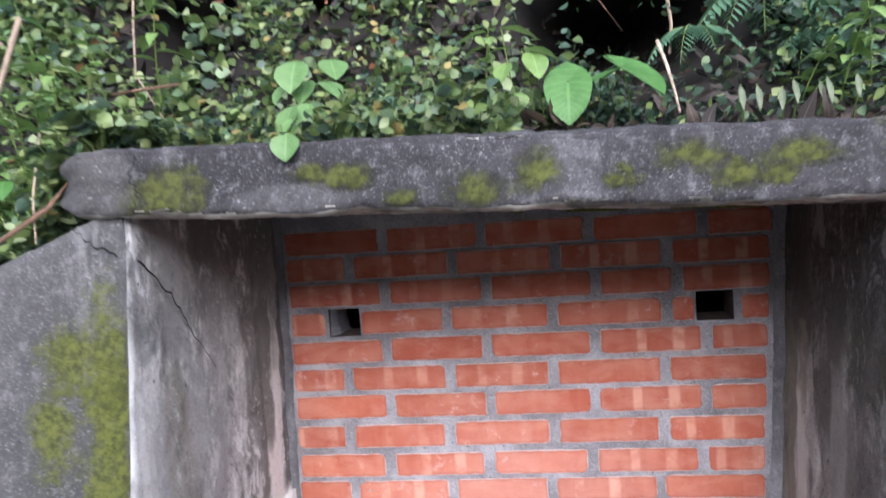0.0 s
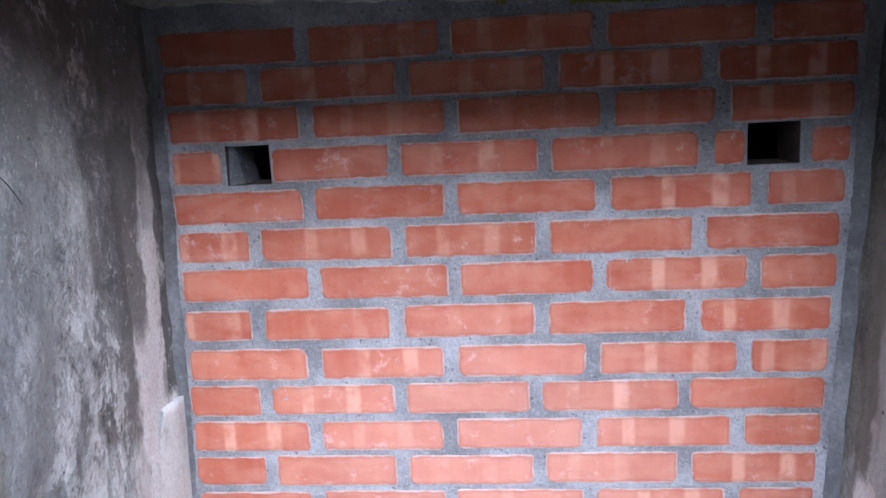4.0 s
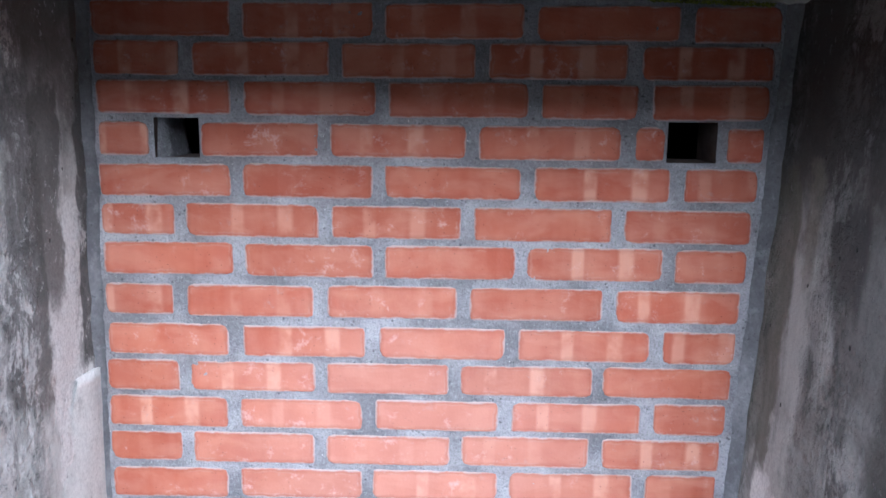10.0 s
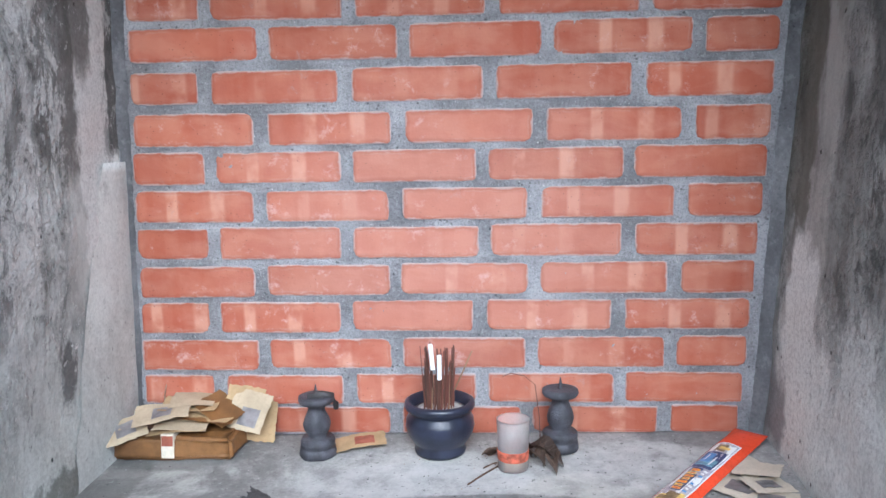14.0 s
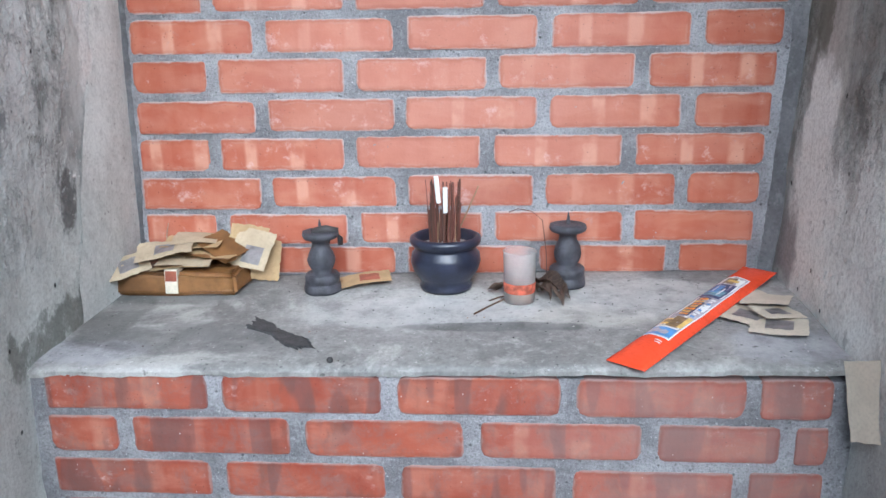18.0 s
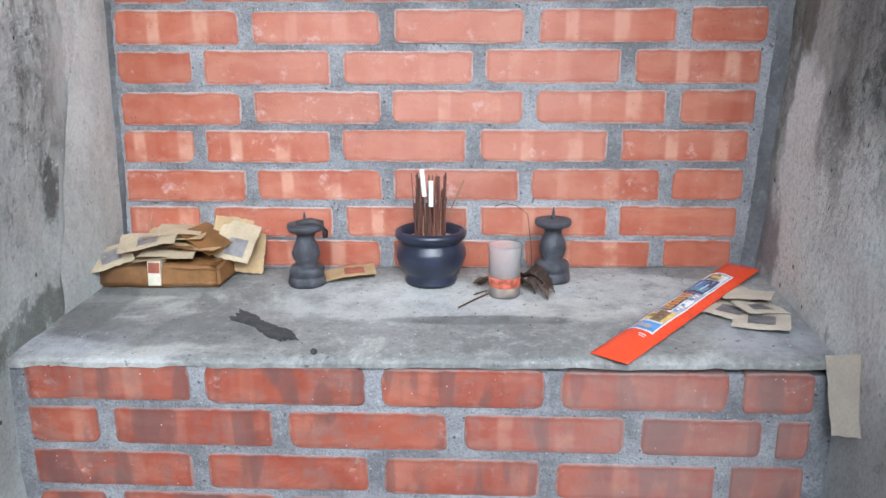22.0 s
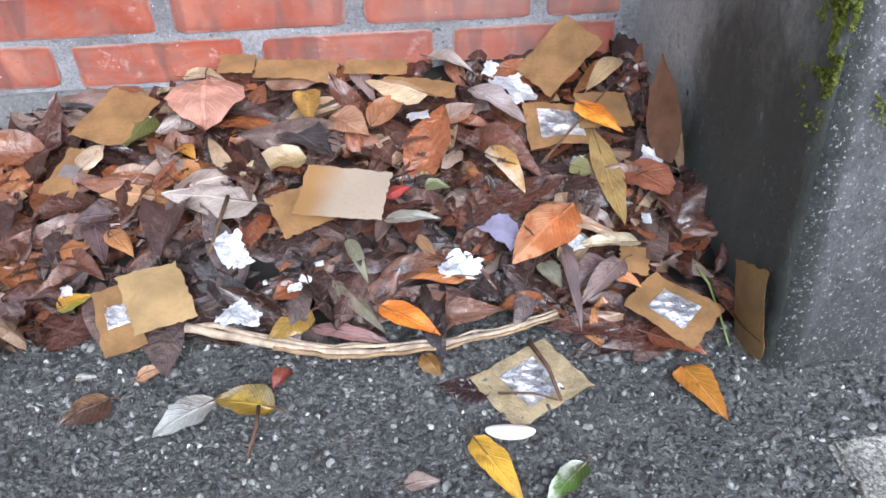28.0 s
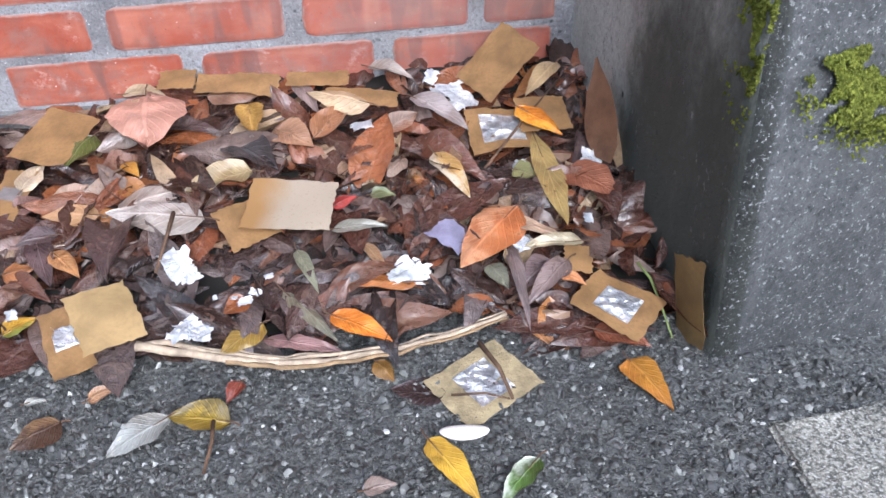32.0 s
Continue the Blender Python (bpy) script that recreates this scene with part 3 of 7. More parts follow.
def ground_material():
    """Worn dark concrete with its stones laid bare, damp."""
    k = Mat("wet_exposed_aggregate", 0.45, 0.5)
    warp = k.n.new("ShaderNodeMixRGB")
    nzc = k.n.new("ShaderNodeTexNoise")
    nzc.inputs["Scale"].default_value = 60
    k.l.new(k.tc.outputs["Object"], nzc.inputs["Vector"])
    warp.inputs[0].default_value = 0.016
    k.l.new(k.tc.outputs["Object"], warp.inputs[1])
    k.l.new(nzc.outputs["Color"], warp.inputs[2])
    co = warp.outputs[0]
    col = k.mix(k.step(k.noise(150, 5, 0.8), 0.36, 0.66), (0.011, 0.011, 0.011), (0.165, 0.166, 0.156))
    height = k.math("MULTIPLY", k.noise(110, 5, 0.7), 0.6)
    for scale, share, tones in ((320, 0.45, (0.03, 0.12, 0.36)), (190, 0.5, (0.02, 0.10, 0.27)), (110, 0.6, (0.03, 0.11, 0.23)), (62, 0.66, (0.05, 0.13, 0.22)), (38, 0.84, (0.06, 0.13, 0.19))):
        v = k.n.new("ShaderNodeTexVoronoi")
        v.inputs["Scale"].default_value = scale
        k.l.new(co, v.inputs["Vector"])
        t = k.n.new("ShaderNodeSeparateColor")
        k.l.new(v.outputs["Color"], t.inputs[0])
        there = k.math("MULTIPLY", k.step(t.outputs[1], share, share + 0.03), k.math("SUBTRACT", 1.0, k.step(v.outputs["Distance"], 0.26, 0.44)))
        col = k.mix(k.math("MULTIPLY", there, 0.85), col, k.ramp(t.outputs[0], [(0.0, (tones[0],) * 3), (0.6, (tones[1],) * 3), (0.94, (tones[2], tones[2], tones[2] * 0.95)), (1.0, (0.5, 0.5, 0.48))]))
        height = k.math("ADD", height, k.math("MULTIPLY", there, 0.35))
    damp = k.noise(5, 5, 0.6)
    col = k.mix(k.math("MULTIPLY", k.step(damp, 0.4, 0.65), 0.35), col, (0.045, 0.046, 0.044))
    worn = k.step(k.noise(21, 5, 0.65, k.coord(shift=(3, 8, 1))), 0.48, 0.66)
    col = k.mix(k.math("MULTIPLY", worn, 0.35), col, (0.15, 0.148, 0.135))
    k.set("Roughness", k.math("ADD", 0.28, k.math("MULTIPLY", damp, 0.45)))
    k.bump(height, 1.0, 0.006)
    return k.done(col)


def plain(name, col, rough=0.6, vary=0.3, scale=25, spec=0.4, metal=0.0, bump=0.2, sheer=0.0):
    """A surface of one colour with blotches at two sizes and fine relief."""
    k = Mat(name, rough, spec, metal)
    c = k.mix(k.step(k.noise(scale, 5, 0.6), 0.3, 0.7), tuple(x * (1 - vary) for x in col), tuple(min(1, x * (1 + vary * 0.6)) for x in col))
    c = k.mix(k.math("MULTIPLY", k.step(k.noise(scale * 9, 3, 0.6), 0.4, 0.75), 0.3), c, tuple(x * 0.55 for x in col))
    if bump:
        k.bump(k.noise(scale * 6, 4, 0.6), bump, 0.002)
    if sheer:
        k.set("IOR", 1.12)
        k.set("Transmission Weight", sheer)
    return k.done(c)


def veins(k):
    """Midrib and side veins from a leaf's own map: 1 on a vein."""
    u, v = k.axis(0, "UV"), k.axis(1, "UV")
    side = k.math("ABSOLUTE", k.math("SUBTRACT", k.math("MULTIPLY", v, 2.0), 1.0))
    rib = k.math("SUBTRACT", 1.0, k.step(side, 0.03, 0.10))
    w = k.math("FRACT", k.math("MULTIPLY", k.math("SUBTRACT", u, k.math("MULTIPLY", side, 0.28)), 9.0))
    line = k.math("SUBTRACT", 1.0, k.step(k.math("ABSOLUTE", k.math("SUBTRACT", w, 0.5)), 0.03, 0.13))
    return rib, k.math("MAXIMUM", rib, k.math("MULTIPLY", line, 0.55))


def leaf_material(name, stops, rough=0.4, by_object=False, vein=0.25, through_light=0.25, spec=0.5, veined=True, crumple=False):
    k = Mat(name, rough, spec)
    r = k.random() if by_object else k.island()
    col = k.ramp(r, stops, True)
    blot = k.noise(26, 4, 0.6)
    col = k.mix(k.math("MULTIPLY", k.step(blot, 0.42, 0.7), 0.45), col, k.mix(0.55, col, (0.02, 0.012, 0.008)))
    wrinkle = k.math("ADD", k.math("MULTIPLY", k.noise(85, 3, 0.5), 0.35), k.noise(24, 3, 0.5))
    if veined:
        rib, net = veins(k)
        col = k.mix(k.math("MULTIPLY", net, vein), col, k.mix(0.5, col, (0.55, 0.45, 0.30)))
        wrinkle = k.math("SUBTRACT", wrinkle, k.math("MULTIPLY", net, 0.08 if crumple else 0.35))
    if crumple:
        crease = k.noise(52, 5, 0.62, None, 1.6)
        col = k.mix(k.math("MULTIPLY", k.step(crease, 0.52, 0.66), 0.3), col, k.mix(0.5, col, (0.42, 0.29, 0.22)))
        col = k.mix(k.math("MULTIPLY", k.step(k.noise(33, 5, 0.7, k.coord(shift=(4, 4, 1)), 1.0), 0.5, 0.64), 0.4), col, k.mix(0.6, col, (0.02, 0.009, 0.006)))
        wrinkle = k.math("ADD", wrinkle, k.math("MULTIPLY", crease, 0.9))
    k.bump(wrinkle, 0.75 if crumple else 0.5, 0.007 if crumple else 0.004)
    k.set("Roughness", k.math("ADD", rough - 0.1, k.math("MULTIPLY", blot, 0.25)))
    k.set("Base Color", col)
    if crumple:
        k.set("Coat Weight", k.math("MULTIPLY", k.step(k.noise(15, 3, 0.5, k.coord(shift=(2, 7, 3))), 0.38, 0.58), 0.7))
        k.set("Coat Roughness", 0.15)
    if through_light:
        tr = k.n.new("ShaderNodeBsdfTranslucent")
        k.l.new(col, tr.inputs["Color"])
        mx = k.n.new("ShaderNodeMixShader")
        mx.inputs[0].default_value = through_light
        k.l.new(k.b.outputs[0], mx.inputs[1])
        k.l.new(tr.outputs[0], mx.inputs[2])
        k.l.new(mx.outputs[0], k.n["Material Output"].inputs["Surface"])
    return k.m


GROUND = ground_material()
# dark mould, with the shade of the bank's hollows put into its colour
SOIL = plain("shade_dark_mould", (0.011, 0.009, 0.007), 0.95, 0.5, 12, bump=0.8)
LITTER = leaf_material("rotting_leaf", [(0.0, (0.036, 0.015, 0.011)), (0.22, (0.075, 0.026, 0.017)), (0.42, (0.13, 0.046, 0.026)), (0.54, (0.075, 0.045, 0.042)), (0.64, (0.21, 0.075, 0.034)), (0.74, (0.26, 0.155, 0.095)), (0.79, (0.17, 0.115, 0.10)), (0.86, (0.32, 0.105, 0.038)), (0.93, (0.38, 0.26, 0.155)), (0.98, (0.38, 0.16, 0.05))], 0.2, vein=0.08, through_light=0.05, spec=0.7, crumple=True)
IVY = leaf_material("creeper_leaf", [(0.0, (0.070, 0.120, 0.032)), (0.20, (0.125, 0.195, 0.055)), (0.40, (0.19, 0.27, 0.088)), (0.56, (0.11, 0.185, 0.088)), (0.68, (0.26, 0.33, 0.12)), (0.80, (0.22, 0.32, 0.16)), (0.90, (0.33, 0.41, 0.21)), (0.965, (0.36, 0.29, 0.10)), (0.985, (0.34, 0.14, 0.07))], 0.36, vein=0.15, through_light=0.3)
# bluish leaves, their tones lowered for the shaded part of the bank
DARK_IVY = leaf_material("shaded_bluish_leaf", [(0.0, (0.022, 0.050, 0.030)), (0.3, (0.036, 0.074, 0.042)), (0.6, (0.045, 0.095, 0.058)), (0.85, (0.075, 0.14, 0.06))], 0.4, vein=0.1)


# ---------------------------------------------------------------- mesh kit
def lay_uv(me, per_vertex):
    uv = me.uv_layers.new(name="leaf")
    idx = np.empty(len(me.loops), dtype=np.int32)
    me.loops.foreach_get("vertex_index", idx)
    uv.data.foreach_set("uv", np.asarray(per_vertex, dtype=np.float32)[idx].ravel())


def part(name, bm, material, parent=None, label="", smooth=False):
    me = bpy.data.meshes.new(name)
    if isinstance(bm, tuple):
        me.from_pydata(bm[0], [], bm[1])
        if len(bm) > 2:
            lay_uv(me, bm[2])
    else:
        bmesh.ops.recalc_face_normals(bm, faces=bm.faces)
        bm.to_mesh(me)
        bm.free()
    me.materials.append(material)
    if smooth:
        for p in me.polygons:
            p.use_smooth = True
    ob = new(name, me)
    if parent is not None:
        ob.parent = parent
    if label:
        ob["label"] = label
    return ob


def thing(name, loc, label, category, group="", rz=0.0):
    ob = new(name)
    ob.empty_display_size = 0.02
    ob.matrix_world = pose(*loc, 0, 0, rz)
    return tagged(ob, label, category, group)


def block(corners, cuts, rough=0.004, seed=0.0, bevel=0.0):
    """A six-sided block from its 8 corners (bottom ring, then top ring), finely cut and roughened."""
    bm = bmesh.new()
    v = [bm.verts.new(c) for c in corners]
    for f in ((3, 2, 1, 0), (4, 5, 6, 7), (0, 1, 5, 4), (1, 2, 6, 5), (2, 3, 7, 6), (3, 0, 4, 7)):
        bm.faces.new([v[i] for i in f])
    if bevel:
        bmesh.ops.bevel(bm, geom=bm.edges[:], offset=bevel, segments=2, affect="EDGES")
    if cuts:
        bmesh.ops.subdivide_edges(bm, edges=bm.edges[:], cuts=cuts, use_grid_fill=True)
    if rough:
        bm.normal_update()
        for q in bm.verts:
            p = q.co
            d = noise.fractal(p * 9 + Vector((seed, 0, 0)), 0.8, 2.2, 4) + 0.5 * noise.noise(p * 2.5 + Vector((0, seed, 0)))
            q.co = p + q.normal * (d * rough)
    return bm


def lathe(profile, steps=28, wobble=0.0, seed=0):
    """Turned solid about z from (radius, height) pairs."""
    bm = bmesh.new()
    rings = []
    for r, z in profile:
        ring = []
        for i in range(steps):
            a = 2 * math.pi * i / steps
            w = 1 + wobble * noise.noise((math.cos(a) * 2 + seed, math.sin(a) * 2, z * 40))
            ring.append(bm.verts.new((r * w * math.cos(a), r * w * math.sin(a), z)))
        rings.append(ring)
    for a, b in zip(rings, rings[1:]):
        for i in range(steps):
            j = (i + 1) % steps
            bm.faces.new((a[i], a[j], b[j], b[i]))
    bm.faces.new(rings[0][::-1])
    bm.faces.new(rings[-1])
    return bm


def tube(points, radius, sides=6, taper=1.0):
    """A round stalk along points."""
    verts, faces = [], []
    pts = [Vector(p) for p in points]
    for i, p in enumerate(pts):
        d = (pts[min(i + 1, len(pts) - 1)] - pts[max(i - 1, 0)]).normalized()
        side = d.orthogonal().normalized()
        up = d.cross(side)
        r = radius * (1 + (taper - 1) * i / max(1, len(pts) - 1))
        for s in range(sides):
            a = 2 * math.pi * s / sides
            verts.append(p + (side * math.cos(a) + up * math.sin(a)) * r)
    for i in range(len(pts) - 1):
        for s in range(sides):
            a, b = i * sides + s, i * sides + (s + 1) % sides
            faces.append((a, b, b + sides, a + sides))
    faces.append(tuple(range(sides))[::-1])
    faces.append(tuple(range((len(pts) - 1) * sides, len(pts) * sides)))
    return [tuple(v) for v in verts], faces


def sheet(w, h, nx, ny, thick, warp, seed, jag=0.0):
    """A limp sheet of paper or foil lying in xy, of real thickness, warped and with uneven edges."""
    bm = bmesh.new()
    rng = random.Random(seed)
    top, bot = [], []
    for j in range(ny + 1):
        for i in range(nx + 1):
            x, y = (i / nx - 0.5) * w, (j / ny - 0.5) * h
            if jag and (i in (0, nx) or j in (0, ny)):
                x += rng.uniform(-jag, jag)
                y += rng.uniform(-jag, jag)
            z = warp * (noise.noise((x * 14 + seed * 3.1, y * 14, seed)) + 0.6 * noise.noise((x * 5, y * 5 + seed, 2.0)))
            top.append(bm.verts.new((x, y, z + thick)))
            bot.append(bm.verts.new((x, y, z)))
    n = nx + 1
    for j in range(ny):
        for i in range(nx):
            a = j * n + i
            bm.faces.new((top[a], top[a + 1], top[a + 1 + n], top[a + n]))
            bm.faces.new((bot[a + n], bot[a + 1 + n], bot[a + 1], bot[a]))
    ring = [i for i in range(nx)] + [nx + j * n for j in range(ny)] + [ny * n + i for i in range(nx, 0, -1)] + [j * n for j in range(ny, 0, -1)]
    hi, lo = [bm.verts.new(top[a].co) for a in ring], [bm.verts.new(bot[a].co) for a in ring]
    for i in range(len(ring)):
        j = (i + 1) % len(ring)
        bm.faces.new((hi[i], lo[i], lo[j], hi[j]))
    return bm


def leaf_shape(length, width, curl=0.0, fold=0.0, tip=0.6, rows=6, rng=random, heart=0.0, crinkle=0.0, cols=(-1, -0.5, 0, 0.5, 1), ragged=0.0):
    """Vertices and faces of a leaf along +x from its stalk, with a midrib fold and a curl along its length."""
    verts, faces, uvs = [], [], []
    s0 = rng.random() * 50
    for i in range(rows + 1):
        t = i / rows
        half = width * 0.5 * (math.sin(math.pi * t ** tip) ** 0.85 if 0 < t < 1 else 0.02)
        if heart:
            half = width * 0.5 * min(1.0, (t / 0.24) ** 0.5) * (1 - t ** 3.0) ** 0.9 + 0.0002
        x = length * t
        z = curl * length * (4 * t * (1 - t) - 0.5)
        for k in cols:
            back = -heart * length * abs(k) * (1 - t) ** 3 * 0.62
            wid = half * k * (1 + ragged * noise.noise((t * 5.0 + s0, k * 3.0, 2.0)))
            zz = z + fold * half * (abs(k) ** 1.3) + crinkle * (noise.noise((x * 34 + s0, k * 2.2, s0)) + 0.4 * noise.noise((x * 90, k * 5 + s0, s0)))
            verts.append((x + back, wid, zz))
            uvs.append((t, (k + 1) / 2))
    for i in range(rows):
        m = len(cols)
        for k in range(m - 1):
            a = i * m + k
            faces.append((a, a + 1, a + m + 1, a + m))
    return verts, faces, uvs


def gather(pieces):
    """Join (vertices, faces, map, matrix) pieces into one set of lists."""
    V, F, U = [], [], []
    for v, f, u, m in pieces:
        base = len(V)
        V.extend(tuple(m @ Vector(p)) for p in v)
        F.extend(tuple(i + base for i in q) for q in f)
        U.extend(u)
    return V, F, U


# ---------------------------------------------------------------- structure
def lean(z):
    """How far the niche's second side wall has drifted outwards at height z."""
    return 0.05 * max(0.0, z - 0.4)


def splay(z):
    """How far the niche's first side wall stands back towards its foot."""
    return -0.024 * max(0.0, 1.38 - z)


def shelf_z(x, y):
    return 0.400 + 0.05 * y + 0.016 * x


def heap_z(x, y):
    """Height of the leaf heap over the ground."""
    s = min(1.0, max(0.0, (-0.41 - y) / 0.53))
    side = 0.35 + 0.65 * min(1.0, max(0.0, (x - 0.25) / 0.35))
    return 0.105 * side * (1 - s) ** 1.15 + 0.010 * noise.noise((x * 9, y * 9, 1.0)) * (1 - s)


def second_material(ob, material, test):
    ob.data.materials.append(material)
    for p in ob.data.polygons:
        if test(p.normal, p.center):
            p.material_index = 1


# ground: one sheet to the horizon
bm = bmesh.new()
xs = [-400, -40, -6] + [-1.2 + 0.06 * i for i in range(61)] + [6, 40, 400]
ys = [-400, -40, -6] + [-2.4 + 0.06 * i for i in range(36)] + [0.6, 6, 40, 400]
grid = [[bm.verts.new((x, y, 0.004 * noise.noise((x * 5, y * 5, 0)) + 0.002 * noise.noise((x * 22, y * 22, 3)))) for x in xs] for y in ys]
for j in range(len(ys) - 1):
    for i in range(len(xs) - 1):
        bm.faces.new((grid[j][i], grid[j][i + 1], grid[j + 1][i + 1], grid[j + 1][i]))
ground = tagged(part("ground", bm, GROUND, smooth=True), "dark damp concrete paving with bare aggregate", "ground", kind="structure")

# battered retaining wall on both sides of the niche
bm = block([(-0.95, -0.95, -0.05), (-0.006, -0.95, -0.05), (-0.006, 0.35, -0.05), (-0.95, 0.35, -0.05), (-0.95, -0.74, 1.38), (-0.006, -0.715, 1.712), (-0.006, 0.35, 1.70), (-0.95, 0.35, 1.38)], 44, 0.006, 2.0, 0.0)
for v in bm.verts:
    if v.co.x > -0.9:
        v.co.x += splay(v.co.z)
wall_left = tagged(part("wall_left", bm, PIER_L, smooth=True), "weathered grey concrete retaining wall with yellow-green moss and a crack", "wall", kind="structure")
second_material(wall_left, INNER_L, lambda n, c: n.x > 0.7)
bm = block([(1.19, -0.955, -0.05), (2.4, -0.955, -0.05), (2.4, 0.35, -0.05), (1.19, 0.35, -0.05), (1.19, -0.715, 1.68), (2.4, -0.715, 1.60), (2.4, 0.35, 1.60), (1.19, 0.35, 1.62)], 44, 0.005, 7.0, 0.0)
for v in bm.verts:
    v.co.x += lean(v.co.z)
wall_right = tagged(part("wall_right", bm, PIER_R, smooth=True), "damp dark grey concrete retaining wall with black algae and moss", "wall", kind="structure")
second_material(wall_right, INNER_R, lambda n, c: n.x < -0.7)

bm = block([(-5.0, -0.95, -0.05), (-0.948, -0.95, -0.05), (-0.948, 0.35, -0.05), (-5.0, 0.35, -0.05), (-5.0, -0.78, 1.10), (-0.948, -0.742, 1.375), (-0.948, 0.35, 1.375), (-5.0, 0.35, 1.10)], 24, 0.008, 3.0)
tagged(part("wall_left_run", bm, PIER_L, smooth=True), "weathered grey concrete retaining wall running on along the bank", "wall", kind="structure")
bm = block([(2.44, -0.955, -0.05), (5.9, -0.955, -0.05), (5.9, 0.35, -0.05), (2.44, 0.35, -0.05), (2.50, -0.718, 1.60), (5.9, -0.74, 1.5), (5.9, 0.35, 1.5), (2.50, 0.35, 1.60)], 24, 0.008, 4.0)
tagged(part("wall_right_run", bm, PIER_R, smooth=True), "damp dark concrete retaining wall running on along the bank", "wall", kind="structure")

# cap beam over the niche: rough cast, its near end broken away
def beam(x0, x1, steps, around):
    bm = bmesh.new()
    rings = []
    for i in range(steps + 1):
        x = x0 + (x1 - x0) * i / steps
        drop = -0.042 * x
        yf, yb, zb_f, zb_b, zt = -0.742, 0.32, 1.692 + drop, 1.655 + drop * 0.9, 1.812 + drop * 0.92
        ring = []
        path = [(yf, zb_f), (yf + 0.014, zt), (yb, zt), (yb, zb_b)]
        counts = (16, 40, 8, 40)
        for q in range(4):
            (ya, za), (yc, zc) = path[q], path[(q + 1) % 4]
            for j in range(counts[q]):
                t = j / counts[q]
                y, z = ya + (yc - ya) * t, za + (zc - za) * t
                p = Vector((x, y, z))
                d = 0.0055 * noise.fractal(p * 13, 0.7, 2.2, 5) + 0.004 * noise.noise(p * 3) + 0.0015 * noise.noise(p * 55)
                corner = min(1.0, min(j, counts[q] - j) / 2.0) if q in (0,) else min(1.0, min(j, counts[q] - j) / 1.0)
                inward = 0.005 * (1 - corner) + max(0.0, 0.008 * noise.noise((x * 7, q, 3.0)) + 0.004 * noise.noise((x * 31, q, 1.0))) * (1 - corner)
                end = max(0.0, 1 - (x - x0) / 0.09)
                cy, cz = -0.2, (zt + zb_f) / 2
                k = 1 - 0.22 * end * end * (1 + noise.noise(p * 12))
                zz = cz + (z - cz) * k + d + (inward if z < cz else -inward)
                yy = y + (inward if q in (0, 3) and y < -0.6 else 0) + d + 0.05 * end * end * (y < -0.6)
                ring.append(bm.verts.new((x + 0.02 * end * noise.noise((y * 9, z * 30, 4)), yy, zz)))
        rings.append(ring)
    for a, b in zip(rings, rings[1:]):
        for j in range(len(a)):
            q = (j + 1) % len(a)
            bm.faces.new((a[j], b[j], b[q], a[q]))
    bm.faces.new(rings[0])
    bm.faces.new(rings[-1][::-1])
    return bm


lintel = tagged(part("lintel", beam(-0.135, 1.9, 240, 0), LINTEL, smooth=True), "rough dark grey concrete cap beam, mossy and lichen-flecked", "beam", kind="structure")
second_material(lintel, UNDER, lambda n, c: n.z < -0.7)

# mortar body of the back wall, with two weep holes through it
HOLES = ((0.117, 0.199), (1.037, 1.126))
HOLE_Z = (1.342, 1.416)
bm = bmesh.new()


def slab(bm, x0, x1, y0, y1, z0, z1):
    r = bmesh.ops.create_cube(bm, size=1)
    bmesh.ops.scale(bm, vec=(x1 - x0, y1 - y0, z1 - z0), verts=r["verts"])
    bmesh.ops.translate(bm, vec=((x0 + x1) / 2, (y0 + y1) / 2, (z0 + z1) / 2), verts=r["verts"])


slab(bm, -0.09, 1.32, 0.004, 0.13, 0.30, HOLE_Z[0])
slab(bm, -0.09, 1.32, 0.004, 0.13, HOLE_Z[1], 1.72)
slab(bm, -0.09, HOLES[0][0], 0.004, 0.13, *HOLE_Z)
slab(bm, HOLES[0][1], HOLES[1][0], 0.004, 0.13, *HOLE_Z)
slab(bm, HOLES[1][1], 1.32, 0.004, 0.13, *HOLE_Z)
wall_back = tagged(part("wall_back", bm, MORTAR), "red brick back wall with grey mortar joints and two weep holes", "wall", kind="structure")

# hole reveals take a dark brown, well below the mortar's tone
second_material(wall_back, plain("dark_hole_lining", (0.10, 0.066, 0.055), 0.95, 0.35, 30, bump=0.6), lambda n, c: abs(n.y) < 0.5 and HOLE_Z[0] - 0.002 < c.z < HOLE_Z[1] + 0.002)


def mortar_face(x0, x1, z0, z1, y, step, holes, amp, seed):
    """The trowelled face of the joints, rough enough to lap over the brick edges here and there."""
    nx, nz = int((x1 - x0) / step), int((z1 - z0) / step)
    verts, faces = [], []
    for j in range(nz + 1):
        for i in range(nx + 1):
            x, z = x0 + (x1 - x0) * i / nx, z0 + (z1 - z0) * j / nz
            d = 0.6 * noise.noise((x * 16, z * 16, seed)) + 0.8 * noise.noise((x * 60, z * 60, seed)) + 0.7 * noise.noise((x * 140, z * 140, seed))
            sink = 0.004 if any(a - 0.006 < x < b + 0.006 and c - 0.006 < z < e + 0.006 for a, b, c, e in holes) else 0.0
            verts.append((x, y + amp * d + sink, z))
    for j in range(nz):
        for i in range(nx):
            x, z = x0 + (x1 - x0) * (i + 0.5) / nx, z0 + (z1 - z0) * (j + 0.5) / nz
            if not any(a < x < b and c < z < e for a, b, c, e in holes):
                q = j * (nx + 1) + i
                faces.append((q, q + 1, q + nx + 2, q + nx + 1))
    return verts, faces


